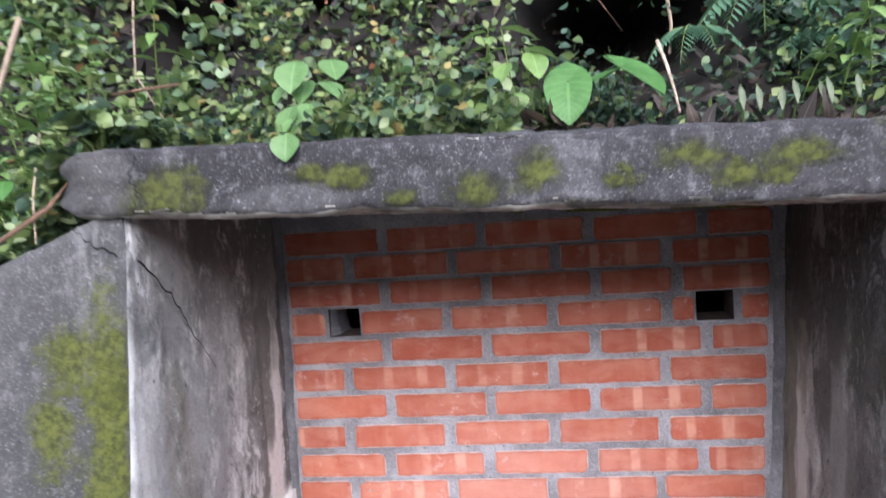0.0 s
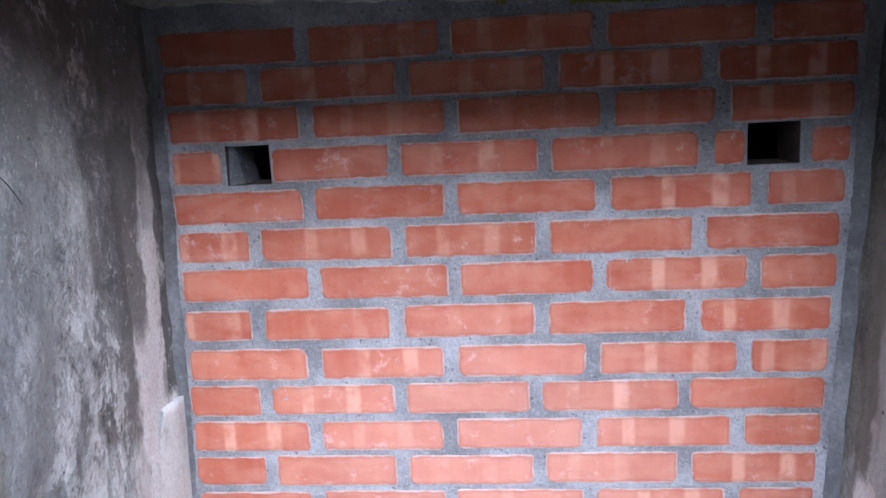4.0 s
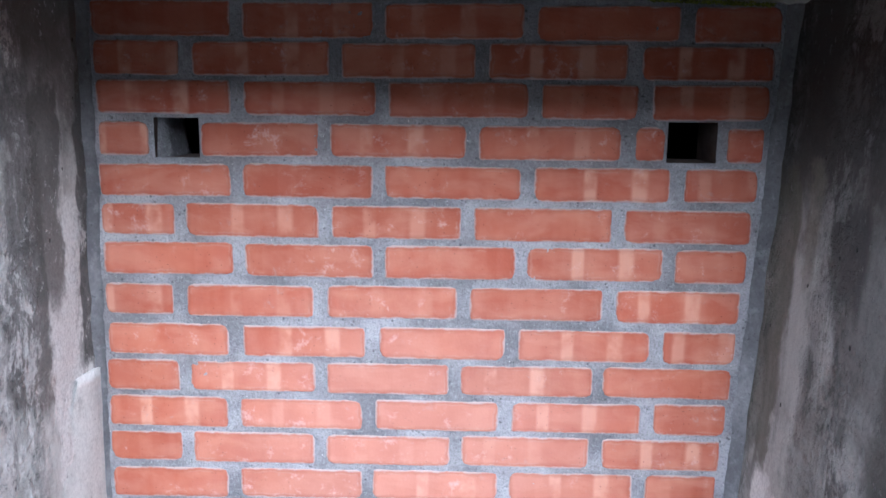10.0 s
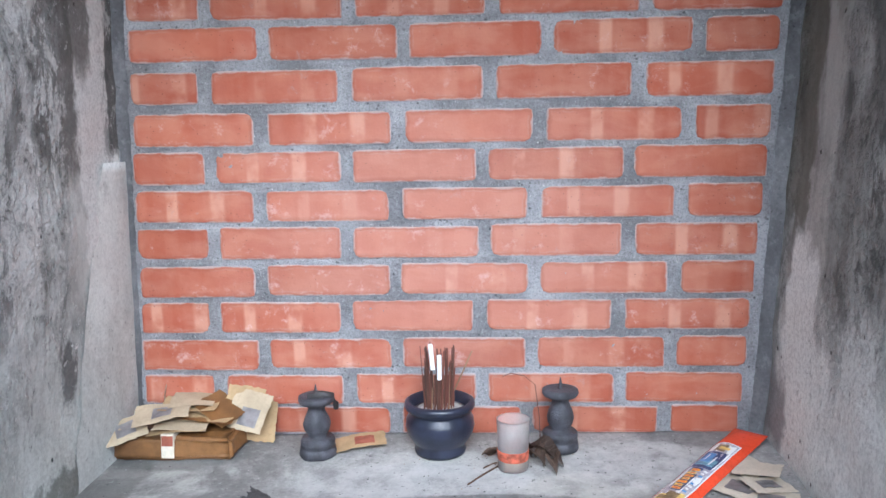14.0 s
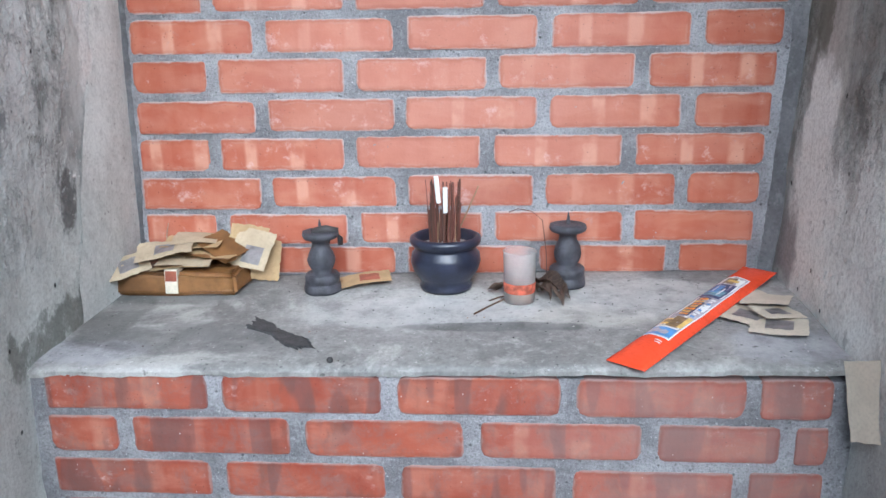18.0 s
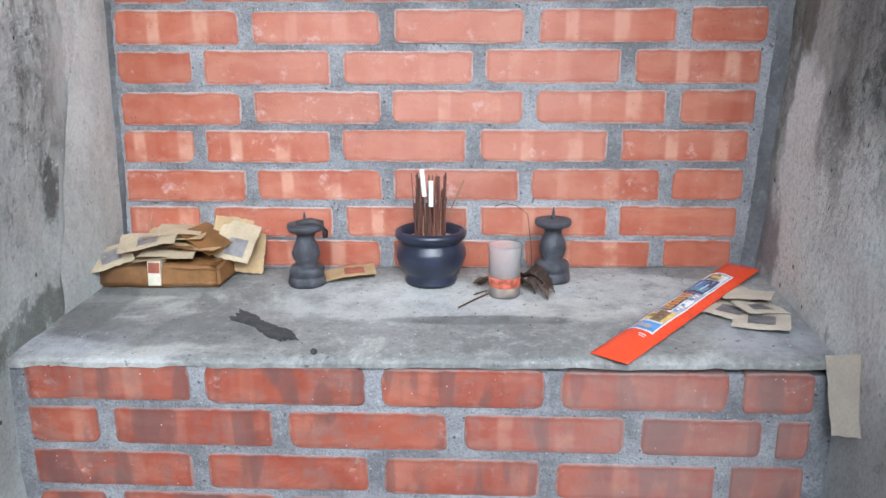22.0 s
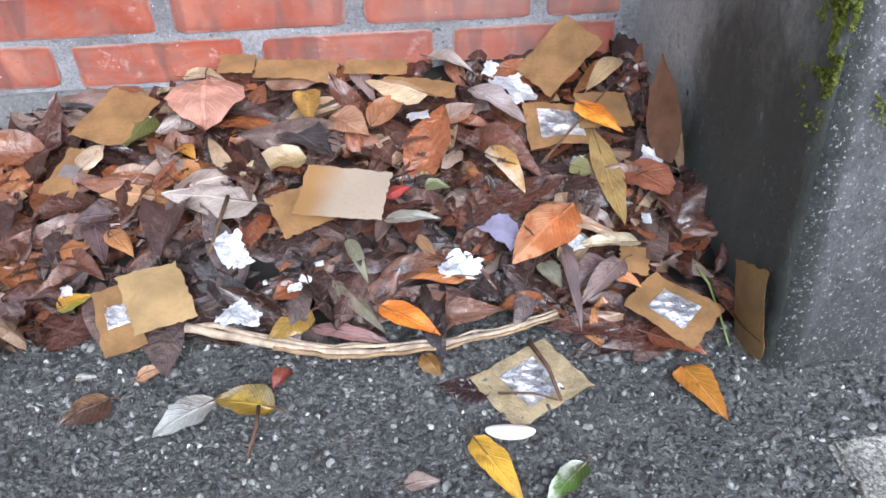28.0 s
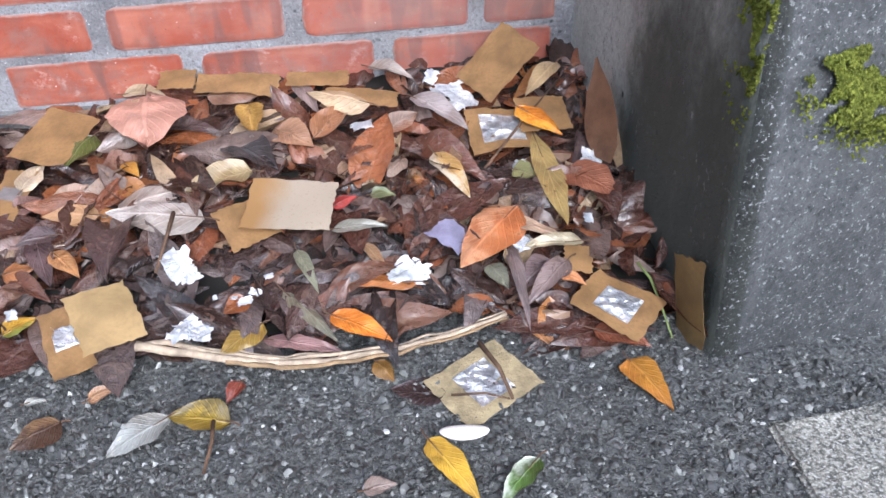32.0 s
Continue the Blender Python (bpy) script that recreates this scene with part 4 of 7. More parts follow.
bm = block([(0.113, 0.009, HOLE_Z[0] - 0.004), (0.138, 0.040, HOLE_Z[0] - 0.004), (0.142, 0.128, HOLE_Z[0] - 0.004), (0.113, 0.128, HOLE_Z[0] - 0.004), (0.113, 0.012, HOLE_Z[1] + 0.004), (0.126, 0.040, HOLE_Z[1] + 0.004), (0.128, 0.128, HOLE_Z[1] + 0.004), (0.113, 0.128, HOLE_Z[1] + 0.004)], 6, 0.004, 1.0)
part("hole_cheek", bm, MORTAR, wall_back, "broken mortar-smeared side of a weep hole", smooth=True)
part("mortar_face", mortar_face(-0.06, 1.30, 0.36, 1.70, 0.0002, 0.0042, [(*h, *HOLE_Z) for h in HOLES], 0.0011, 4.0), MORTAR, wall_back, smooth=True)
bm = bmesh.new()
slab(bm, -0.04, 1.30, 0.30, 0.5, 0.0, 1.7)
tagged(part("backfill", bm, SOIL), "dark earth packed behind the brick wall", "earth", kind="structure")

# altar: plinth, brick front and screeded top
bm = block([(-0.06, -0.418, 0.0), (1.2, -0.418, 0.0), (1.2, -0.02, 0.0), (-0.06, -0.02, 0.0), (-0.06, -0.412, 0.092), (1.2, -0.412, 0.086), (1.2, -0.02, 0.086), (-0.06, -0.02, 0.092)], 16, 0.004, 3.0)
altar = thing("altar", (0, 0, 0), "low brick altar bench with a stained cement top", "altar")
part("plinth", bm, PLINTH, altar, "rough grey concrete plinth")
bm = bmesh.new()
slab(bm, -0.06, 1.2, -0.399, -0.02, 0.088, 0.372)
part("core", bm, OLD_MORTAR, altar)
part("mortar_face", mortar_face(-0.06, 1.2, 0.086, 0.370, -0.4045, 0.0042, [], 0.0013, 9.0), OLD_MORTAR, altar, smooth=True)
bm = bmesh.new()
nx, ny = 90, 34
top, low = {}, {}
for j in range(ny + 1):
    for i in range(nx + 1):
        x = -0.05 + 1.245 * i / nx
        y = -0.4085 + 0.4105 * j / ny
        if j == 0:
            y += 0.004 * noise.noise((x * 14, 0, 0)) + 0.002 * noise.noise((x * 60, 0, 4))
        z = shelf_z(x, y) + 0.0022 * noise.noise((x * 7, y * 7, 0)) + 0.0007 * noise.noise((x * 40, y * 40, 3))
        if j < 2:
            z -= (0.0055, 0.0012)[j] + 0.0016 * noise.noise((x * 33, j, 7))
        top[i, j] = bm.verts.new((x, y, z))
        low[i, j] = bm.verts.new((x, y, z - 0.006 - (0.001 + 0.003 * noise.noise((x * 25, 5, 5)) + 0.002 * noise.noise((x * 80, 2, 5)) if j == 0 else 0)))
for j in range(ny):
    for i in range(nx):
        bm.faces.new((top[i, j], top[i + 1, j], top[i + 1, j + 1], top[i, j + 1]))
        bm.faces.new((low[i, j + 1], low[i + 1, j + 1], low[i + 1, j], low[i, j]))
for i in range(nx):
    bm.faces.new((low[i, 0], low[i + 1, 0], top[i + 1, 0], top[i, 0]))
    bm.faces.new((top[i, ny], top[i + 1, ny], low[i + 1, ny], low[i, ny]))
screed = part("screed_top", bm, SHELF, altar, "smooth grey cement top with pale and dark stains", smooth=True)
for p in screed.data.polygons:
    p.use_smooth = abs(p.normal.z) > 0.5

# thin skim of later plaster on the niche's side walls
def skim(name, parent_label, x, sign, ys_top, y_low, z0, z1, seed, thick):
    bm = bmesh.new()
    n, m = 12, 30
    V = {}
    for j in range(m + 1):
        z = z0 + (z1 - z0) * j / m
        edge = y_low + (ys_top - y_low) * (j / m) ** 1.4 + 0.012 * noise.noise((seed, z * 14, 0))
        for i in range(n + 1):
            y = edge * (1 - i / n) - 0.001
            out = thick * min(1.0, 1.6 * i / n) + 0.0012 * noise.noise((y * 20, z * 20, seed))
            xx = x + (lean(z) if sign < 0 else splay(z))
            V[i, j, 0] = bm.verts.new((xx + sign * (out + 0.003), y, z))
            V[i, j, 1] = bm.verts.new((xx - sign * 0.02, y, z))
    for j in range(m):
        for i in range(n):
            bm.faces.new((V[i, j, 0], V[i + 1, j, 0], V[i + 1, j + 1, 0], V[i, j + 1, 0]))
    for i in range(n):
        bm.faces.new((V[i, m, 0], V[i + 1, m, 0], V[i + 1, m, 1], V[i, m, 1]))
    return tagged(part(name, bm, PLASTER, smooth=True), parent_label, "plaster", kind="structure")


skim("plaster_skim_left", "pale cement plaster patch on the niche side", -0.006, 1, -0.085, -0.24, 0.37, 0.945, 1.0, 0.006)

# dark cement fillets where the bricks meet the niche sides
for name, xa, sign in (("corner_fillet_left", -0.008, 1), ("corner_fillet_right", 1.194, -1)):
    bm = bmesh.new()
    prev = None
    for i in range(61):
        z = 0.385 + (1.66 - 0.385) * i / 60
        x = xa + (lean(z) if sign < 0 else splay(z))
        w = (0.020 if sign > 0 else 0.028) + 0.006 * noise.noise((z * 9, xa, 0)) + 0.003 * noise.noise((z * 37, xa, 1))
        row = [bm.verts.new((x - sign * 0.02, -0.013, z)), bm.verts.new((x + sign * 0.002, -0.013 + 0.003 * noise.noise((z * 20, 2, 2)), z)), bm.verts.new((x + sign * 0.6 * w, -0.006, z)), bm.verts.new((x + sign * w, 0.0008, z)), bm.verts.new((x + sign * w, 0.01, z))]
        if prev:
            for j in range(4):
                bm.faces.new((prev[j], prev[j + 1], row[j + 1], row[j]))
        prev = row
    tagged(part(name, bm, FILLET, smooth=True), "dark cement fillet in the niche corner", "mortar fillet", kind="structure")

# crack through the pier: a dark open joint
DARK = plain("open_crack", (0.015, 0.014, 0.012), 1.0, 0.3, 40)


def crack(points, across, width, parent):
    verts, faces = [], []
    rng = random.Random(3)
    pts = []
    for a, b in zip(points, points[1:]):
        a, b = Vector(a), Vector(b)
        for i in range(7):
            p = a.lerp(b, i / 7)
            pts.append(p + Vector(across) * rng.uniform(-0.006, 0.006))
    pts.append(Vector(points[-1]))
    for i, p in enumerate(pts):
        w = width * (1 - 0.75 * i / len(pts)) * rng.uniform(0.6, 1.2)
        verts += [tuple(p - Vector(across) * w), tuple(p + Vector(across) * w)]
    for i in range(len(pts) - 1):
        faces.append((2 * i, 2 * i + 1, 2 * i + 3, 2 * i + 2))
    return part("crack", (verts, faces), DARK, parent)


crack([(0.004, -0.705, 1.62), (0.004, -0.60, 1.545), (0.004, -0.535, 1.465), (0.004, -0.44, 1.37)], (0, 0.5, 0.6), 0.0035, wall_left)
crack([(-0.012, -0.742, 1.632), (-0.06, -0.741, 1.655), (-0.10, -0.739, 1.685)], (0.1, 0, 0.9), 0.003, wall_left)

crack([(0.045, -0.752, 1.795), (0.030, -0.752, 1.76), (0.040, -0.753, 1.725), (0.022, -0.751, 1.69)], (1, 0, 0.1), 0.0022, lintel)

# pale gritty slab and a broken kerb edge in front of the pier
bm = block([(1.21, -1.75, -0.03), (2.6, -1.60, -0.03), (2.6, -1.00, -0.03), (1.20, -1.036, -0.03), (1.215, -1.75, 0.006), (2.6, -1.60, 0.008), (2.6, -1.00, 0.008), (1.206, -1.041, 0.006)], 30, 0.006, 5.0, 0.004)
tagged(part("pavement_slab", bm, PALE_SLAB, smooth=True), "pale grey gritty concrete slab with a broken edge", "pavement", kind="structure")
bm = block([(1.17, -1.03, -0.03), (2.6, -1.00, -0.03), (2.6, -0.93, -0.03), (1.21, -0.94, -0.03), (1.19, -1.02, -0.006), (2.6, -0.99, -0.004), (2.6, -0.93, 0.004), (1.22, -0.945, 0.001)], 22, 0.005, 9.0)
tagged(part("kerb", bm, GROUND, smooth=True), "crumbled dark concrete strip along the foot of the wall", "kerb", kind="structure")


# hillside behind the wall
def hill_z(x, y):
    base = 1.80 - 0.035 * x - 0.24 * min(1.0, max(0.0, (-0.10 - x) / 0.2))
    return base + 1.3 * max(0.0, y + 0.24) + 0.07 * noise.noise((x * 2.2, y * 2.2, 7)) + 0.02 * noise.noise((x * 9, y * 9, 2))


def hollow(x, z):
    """Dark gaps in the creeper: over 0 inside one."""
    d = ((x - 0.93) / 0.29) ** 2 + ((z - 2.12) / 0.21) ** 2
    e = ((x + 0.26) / 0.19) ** 2 + ((z - 2.18) / 0.18) ** 2
    g = ((x - 0.10) / 0.10) ** 2 + ((z - 2.28) / 0.10) ** 2
    return max(1 - d, 1 - e, 1 - g)


bm = bmesh.new()
xs = [-5 + 0.25 * i for i in range(13)] + [-1.9 + 0.06 * i for i in range(74)] + [2.6 + 0.3 * i for i in range(12)]
ys = [-0.56 + 0.05 * i for i in range(36)] + [1.4, 1.8, 2.4, 3.2, 4.5]
grid = [[bm.verts.new((x, y + 0.9 * max(0.0, hollow(x, hill_z(x, y))) ** 0.5, hill_z(x, y) - ((0.12 if x < -0.15 else 0.02) if j == 0 else 0))) for x in xs] for j, y in enumerate(ys)]
for j in range(len(ys) - 1):
    for i in range(len(xs) - 1):
        bm.faces.new((grid[j][i], grid[j][i + 1], grid[j + 1][i + 1], grid[j + 1][i]))
rows, cols = len(ys), len(xs)
for i in range(cols - 1):
    for j in (0, rows - 1):
        if j == 0 and xs[i + 1] > -0.9 and xs[i] < 2.35:
            continue
        p, q = grid[j][i].co, grid[j][i + 1].co
        bm.faces.new((grid[j][i], grid[j][i + 1], bm.verts.new((q.x, q.y, -0.05)), bm.verts.new((p.x, p.y, -0.05))))
for i in (0, cols - 1):
    for j in range(rows - 1):
        p, q = grid[j][i].co, grid[j + 1][i].co
        bm.faces.new((grid[j][i], grid[j + 1][i], bm.verts.new((q.x, q.y, -0.05)), bm.verts.new((p.x, p.y, -0.05))))
tagged(part("hillside", bm, SOIL, smooth=True), "steep soil bank behind the cap beam, blackened for shade", "hillside", kind="structure")


# unseen green bank, added opposite the niche to shut off the low sky
bm = bmesh.new()
xs = [-40 + 4 * i for i in range(21)]
prof = [(-6.5, -0.1), (-7.0, 1.2), (-7.6, 2.6), (-8.6, 3.9), (-11.0, 4.6), (-30.0, 5.0)]
grid = [[bm.verts.new((x, y + 0.5 * noise.noise((x * 0.3, z, 0)), z + 0.5 * noise.noise((x * 0.25, y, 4)) * (z > 0))) for x in xs] for y, z in prof]
for j in range(len(prof) - 1):
    for i in range(len(xs) - 1):
        bm.faces.new((grid[j][i], grid[j + 1][i], grid[j + 1][i + 1], grid[j][i + 1]))
tagged(part("backdrop", bm, plain("blocker_bank_green", (0.05, 0.075, 0.03), 0.9, 0.5, 1.5, bump=0.6), smooth=True), "unseen dark bank added to block the low sky", "bank", kind="structure")


# ---------------------------------------------------------------- things on the altar
STONE = plain("dark_turned_stone", (0.060, 0.060, 0.072), 0.55, 0.5, 40, 0.5, bump=0.9)
GLAZE = plain("dark_blue_glaze", (0.026, 0.030, 0.052), 0.3, 0.4, 30, 0.5, bump=0.15)
ASH = plain("incense_ash", (0.42, 0.40, 0.38), 0.95, 0.3, 60, bump=0.6)
STICK = leaf_material("red_brown_bamboo", [(0.0, (0.10, 0.028, 0.02)), (0.4, (0.15, 0.04, 0.03)), (0.75, (0.075, 0.03, 0.025)), (0.93, (0.26, 0.15, 0.08))], 0.7, True, 0.2, 0.0)
CIG = plain("white_cigarette_paper", (0.86, 0.86, 0.84), 0.7, 0.06, 60, bump=0.05)
WRAP = plain("brown_wrapping_paper", (0.20, 0.095, 0.03), 0.5, 0.4, 14, 0.5)
PAPER = plain("straw_joss_paper", (0.44, 0.31, 0.165), 0.85, 0.22, 16, 0.3)
PAPER_PALE = plain("pale_joss_paper", (0.47, 0.38, 0.26), 0.85, 0.15, 16, 0.3)
PAPER_BLEACHED = plain("bleached_joss_paper", (0.60, 0.53, 0.42), 0.85, 0.12, 16, 0.3)
PAPER_WET = plain("wet_joss_paper", (0.28, 0.158, 0.066), 0.42, 0.38, 22, 0.5, bump=0.5)
TARNISH = plain("tarnished_foil_square", (0.26, 0.24, 0.24), 0.45, 0.25, 45, 0.5, 0.3)
RUSTY = plain("red_ink_square", (0.32, 0.10, 0.06), 0.8, 0.3, 40)
FK = Mat("crumpled_silver_foil", 0.3, 0.6, 0.25)
FK.bump(FK.noise(110, 4, 0.55), 0.9, 0.009)
FOIL = FK.done(FK.mix(FK.step(FK.noise(30, 3), 0.4, 0.65), (0.50, 0.51, 0.54), (0.90, 0.90, 0.91)))
SK = Mat("dull_silver_leaf", 0.28, 0.6, 0.6)
SK.bump(SK.math("ADD", SK.noise(90, 4, 0.6), SK.voronoi(60)), 0.9, 0.009)
SILVER = SK.done(SK.mix(SK.step(SK.noise(34, 4), 0.38, 0.62), (0.38, 0.39, 0.42), (0.90, 0.90, 0.91)))
WHITE_LABEL = plain("cream_paper_band", (0.74, 0.68, 0.55), 0.8, 0.15, 40)
ORANGE_FILM = plain("glossy_orange_film", (0.80, 0.075, 0.022), 0.25, 0.08, 20, 0.55, bump=0.12)
P_WHITE = plain("printed_white", (0.82, 0.82, 0.80), 0.3, 0.05, 40, bump=0)
P_BLUE = plain("printed_blue", (0.10, 0.30, 0.62), 0.3, 0.25, 60, bump=0)
P_TEAL = plain("printed_teal", (0.20, 0.42, 0.52), 0.3, 0.5, 90, bump=0)
P_YELLOW = plain("printed_yellow", (0.85, 0.60, 0.16), 0.3, 0.25, 90, bump=0)
P_ORANGE = plain("printed_orange", (0.88, 0.36, 0.03), 0.3, 0.2, 90, bump=0)
P_BROWN = plain("printed_brown", (0.24, 0.16, 0.08), 0.3, 0.5, 120, bump=0)
P_GREY = plain("printed_grey_lilac", (0.45, 0.42, 0.47), 0.3, 0.3, 120, bump=0)
P_RED = plain("printed_red", (0.62, 0.06, 0.04), 0.3, 0.3, 90, bump=0)
CUP = plain("frosted_plastic", (0.93, 0.92, 0.91), 0.32, 0.08, 60, 0.5, bump=0.15, sheer=0.86)
CUP_RED = plain("faded_orange_label", (0.78, 0.22, 0.14), 0.5, 0.5, 70, sheer=0.35)
RESIDUE = plain("dried_tan_residue", (0.50, 0.32, 0.16), 0.6, 0.3, 60)
SCAB = plain("black_soot_crust", (0.06, 0.058, 0.058), 0.9, 0.3, 60, bump=0.8)
BARK = plain("brown_dry_twig", (0.13, 0.075, 0.045), 0.85, 0.35, 70, bump=0.6)
STRAW = plain("bleached_straw", (0.46, 0.36, 0.26), 0.75, 0.45, 45, bump=0.7)
DEAD = leaf_material("dead_leaf", [(0.0, (0.09, 0.055, 0.038)), (0.5, (0.06, 0.036, 0.026)), (0.8, (0.13, 0.085, 0.06))], 0.7, True, crumple=True)


def seat(name, x, y, label, category, group="", rz=0.0, lift=0.0):
    return thing(name, (x, y, shelf_z(x, y) + 0.0005 + lift), label, category, group, rz)


# incense pot
pot = seat("incense_pot", 0.585, -0.078, "dark blue glazed round incense pot full of ash", "incense pot")
part("bowl", lathe([(0.0, 0.0), (0.046, 0.0), (0.048, 0.007), (0.043, 0.012), (0.050, 0.022), (0.0600, 0.038), (0.0640, 0.052), (0.062, 0.066), (0.055, 0.075), (0.0545, 0.079), (0.0615, 0.083), (0.0655, 0.090), (0.0640, 0.097), (0.058, 0.100), (0.0535, 0.097), (0.051, 0.086), (0.050, 0.080)], 40), GLAZE, pot, smooth=True)
part("ash", lathe([(0.050, 0.080), (0.035, 0.085), (0.015, 0.087), (0.003, 0.088)], 24, 0.08, 4), ASH, pot, "grey incense ash", smooth=True)
px, py, pz = pot.location
rng = random.Random(21)
for i in range(80):
    a, r = rng.uniform(0, 2 * math.pi), 0.030 * math.sqrt(rng.random())
    x0, y0 = r * math.cos(a), r * math.sin(a)
    top_h = rng.uniform(0.15, 0.205) if rng.random() < 0.75 else rng.uniform(0.115, 0.15)
    kx, ky = rng.uniform(-0.05, 0.05) + x0 * 1.2, rng.uniform(-0.06, 0.02)
    if i == 0:
        kx, top_h = 0.45, 0.185
    dz = top_h - 0.08
    v, f = tube([(x0, y0, 0.08), (x0 + kx * dz * 0.5 + rng.uniform(-0.001, 0.001), y0 + ky * dz * 0.5, 0.08 + dz * 0.5), (x0 + kx * dz, y0 + ky * dz, top_h)], rng.choice((0.0009, 0.0011, 0.0015)), 5)
    st = part("incense_stick", ([(a1 + px, b1 + py, c1 + pz) for a1, b1, c1 in v], f), STICK)
    tagged(st, "burnt-down red-brown incense stick standing in the pot", "incense stick", "incense sticks in the pot")
for cx, cy, z0, z1, kx in ((-0.011, -0.030, 0.165, 0.212, -0.10), (0.003, -0.034, 0.148, 0.193, 0.0)):
    v, f = tube([(cx - kx * 0.02, cy, z0), (cx + kx * 0.02, cy - 0.002, z1)], 0.0042, 12)
    cg = part("cigarette", ([(a1 + px, b1 + py, c1 + pz) for a1, b1, c1 in v], f), CIG, smooth=False)
    tagged(cg, "white cigarette stuck upright among the incense sticks", "cigarette", "cigarettes in the pot")

# candle holders
PROFILE = [(0.0, 0.0), (0.033, 0.0), (0.034, 0.004), (0.033, 0.016), (0.028, 0.018), (0.0315, 0.021), (0.032, 0.033), (0.029, 0.037), (0.020, 0.039), (0.0185, 0.043), (0.0235, 0.054), (0.0250, 0.064), (0.0225, 0.076), (0.0165, 0.090), (0.0150, 0.097), (0.018, 0.102), (0.030, 0.107), (0.0335, 0.112), (0.0325, 0.119), (0.024, 0.121), (0.004, 0.120)]


def holder(x, y, label, seed):
    h = seat("candle_holder", x, y, label, "candle holder", "pair of candle holders", 20 * seed)
    part("body", lathe([(r, z * 0.95) for r, z in PROFILE], 26, 0.10 if seed < 2 else 0.03, seed), STONE, h, smooth=True)
    part("spike", lathe([(0.0042, 0.112), (0.0030, 0.124), (0.0008, 0.136)], 8), STONE, h, "short pointed spike")
    return h


left_holder = holder(0.358, -0.092, "dark grey turned stone candle holder with melted wax crust", 1.0)
holder(0.806, -0.070, "dark grey turned stone candle holder with a bare spike", 2.2)
WAX = plain("sooty_wax", (0.06, 0.055, 0.055), 0.6, 0.4, 60, bump=0.6)
v, f = tube([(-0.015, -0.008, 0.114), (0.010, -0.014, 0.120), (0.028, -0.012, 0.115), (0.0345, -0.010, 0.100), (0.035, -0.009, 0.088)], 0.0085, 8, 0.55)
part("wax_crust", (v, f), WAX, left_holder, "blackened wax run over the rim", smooth=True)
v, f = tube([(0.018, 0.020, 0.100), (0.010, 0.024, 0.07), (0.012, 0.031, 0.04)], 0.007, 7, 0.4)
part("wax_run", (v, f), WAX, left_holder, smooth=True)

# plastic cup
cup = seat("plastic_cup", 0.718, -0.147, "clouded plastic cup with an orange label and dried dregs", "cup")
part("wall", lathe([(0.0255, 0.0), (0.0262, 0.003), (0.0285, 0.087), (0.0292, 0.090), (0.0280, 0.091), (0.0272, 0.086), (0.0250, 0.006), (0.0, 0.005)], 32), CUP, cup, smooth=True)
part("label_band", lathe([(0.0268, 0.018), (0.0274, 0.019), (0.0279, 0.031), (0.0279, 0.036), (0.0272, 0.036), (0.0268, 0.019)], 32, 0.02, 3), CUP_RED, cup, "torn faded orange label band", smooth=True)
part("dregs", lathe([(0.0, 0.0055), (0.0246, 0.006), (0.0252, 0.019), (0.012, 0.020), (0.002, 0.0195)], 24), RESIDUE, cup, "tan dried dregs", smooth=True)

# orange packet with a printed panel
pk_len, pk_wid = 0.478, 0.062
packet = thing("incense_packet", (1.012, -0.222, 0), "glossy orange flat incense packet lying across the corner", "packet")
ang = math.atan2(0.374, 0.300)
ca, sa = math.cos(ang), math.sin(ang)
z_lo, z_hi = shelf_z(0.87, -0.40) + 0.003, shelf_z(1.16, -0.04) + 0.012


def packet_point(u, w, top=True, lift=0.0):
    """u along, w across, both -1 to 1, on the packet's upper or lower film."""
    along, across = u * pk_len / 2, w * pk_wid / 2
    puff = 0.012 * (1 - abs(u) ** 9) * (1 - abs(w) ** 2.6) + 0.0015 * noise.noise((u * 6, w * 2, 1.5)) * (1 - abs(u) ** 9)
    z = z_lo + (z_hi - z_lo) * (u + 1) / 2
    z += puff + 0.0012 + lift if top else 0.0
    return (along * ca - across * sa, along * sa + across * ca, z)


def film(u0, u1, w0, w1, lift, nu=14, nw=6):
    bm = bmesh.new()
    V = [[bm.verts.new(packet_point(u0 + (u1 - u0) * i / nu, w0 + (w1 - w0) * j / nw, True, lift)) for j in range(nw + 1)] for i in range(nu + 1)]
    for i in range(nu):
        for j in range(nw):
            bm.faces.new((V[i][j], V[i + 1][j], V[i + 1][j + 1], V[i][j + 1]))
    return bm


bm = bmesh.new()
NU, NW = 60, 10
T = [[bm.verts.new(packet_point(-1 + 2 * i / NU, -1 + 2 * j / NW)) for j in range(NW + 1)] for i in range(NU + 1)]
B = [[bm.verts.new(packet_point(-1 + 2 * i / NU, -1 + 2 * j / NW, False)) for j in range(NW + 1)] for i in range(NU + 1)]
for i in range(NU):
    for j in range(NW):
        bm.faces.new((T[i][j], T[i + 1][j], T[i + 1][j + 1], T[i][j + 1]))
        bm.faces.new((B[i][j + 1], B[i + 1][j + 1], B[i + 1][j], B[i][j]))
    bm.faces.new((T[i][0], B[i][0], B[i + 1][0], T[i + 1][0]))
    bm.faces.new((T[i + 1][NW], B[i + 1][NW], B[i][NW], T[i][NW]))
for j in range(NW):
    bm.faces.new((T[0][j + 1], B[0][j + 1], B[0][j], T[0][j]))
    bm.faces.new((T[NU][j], B[NU][j], B[NU][j + 1], T[NU][j + 1]))
part("pouch", bm, ORANGE_FILM, packet, smooth=True)
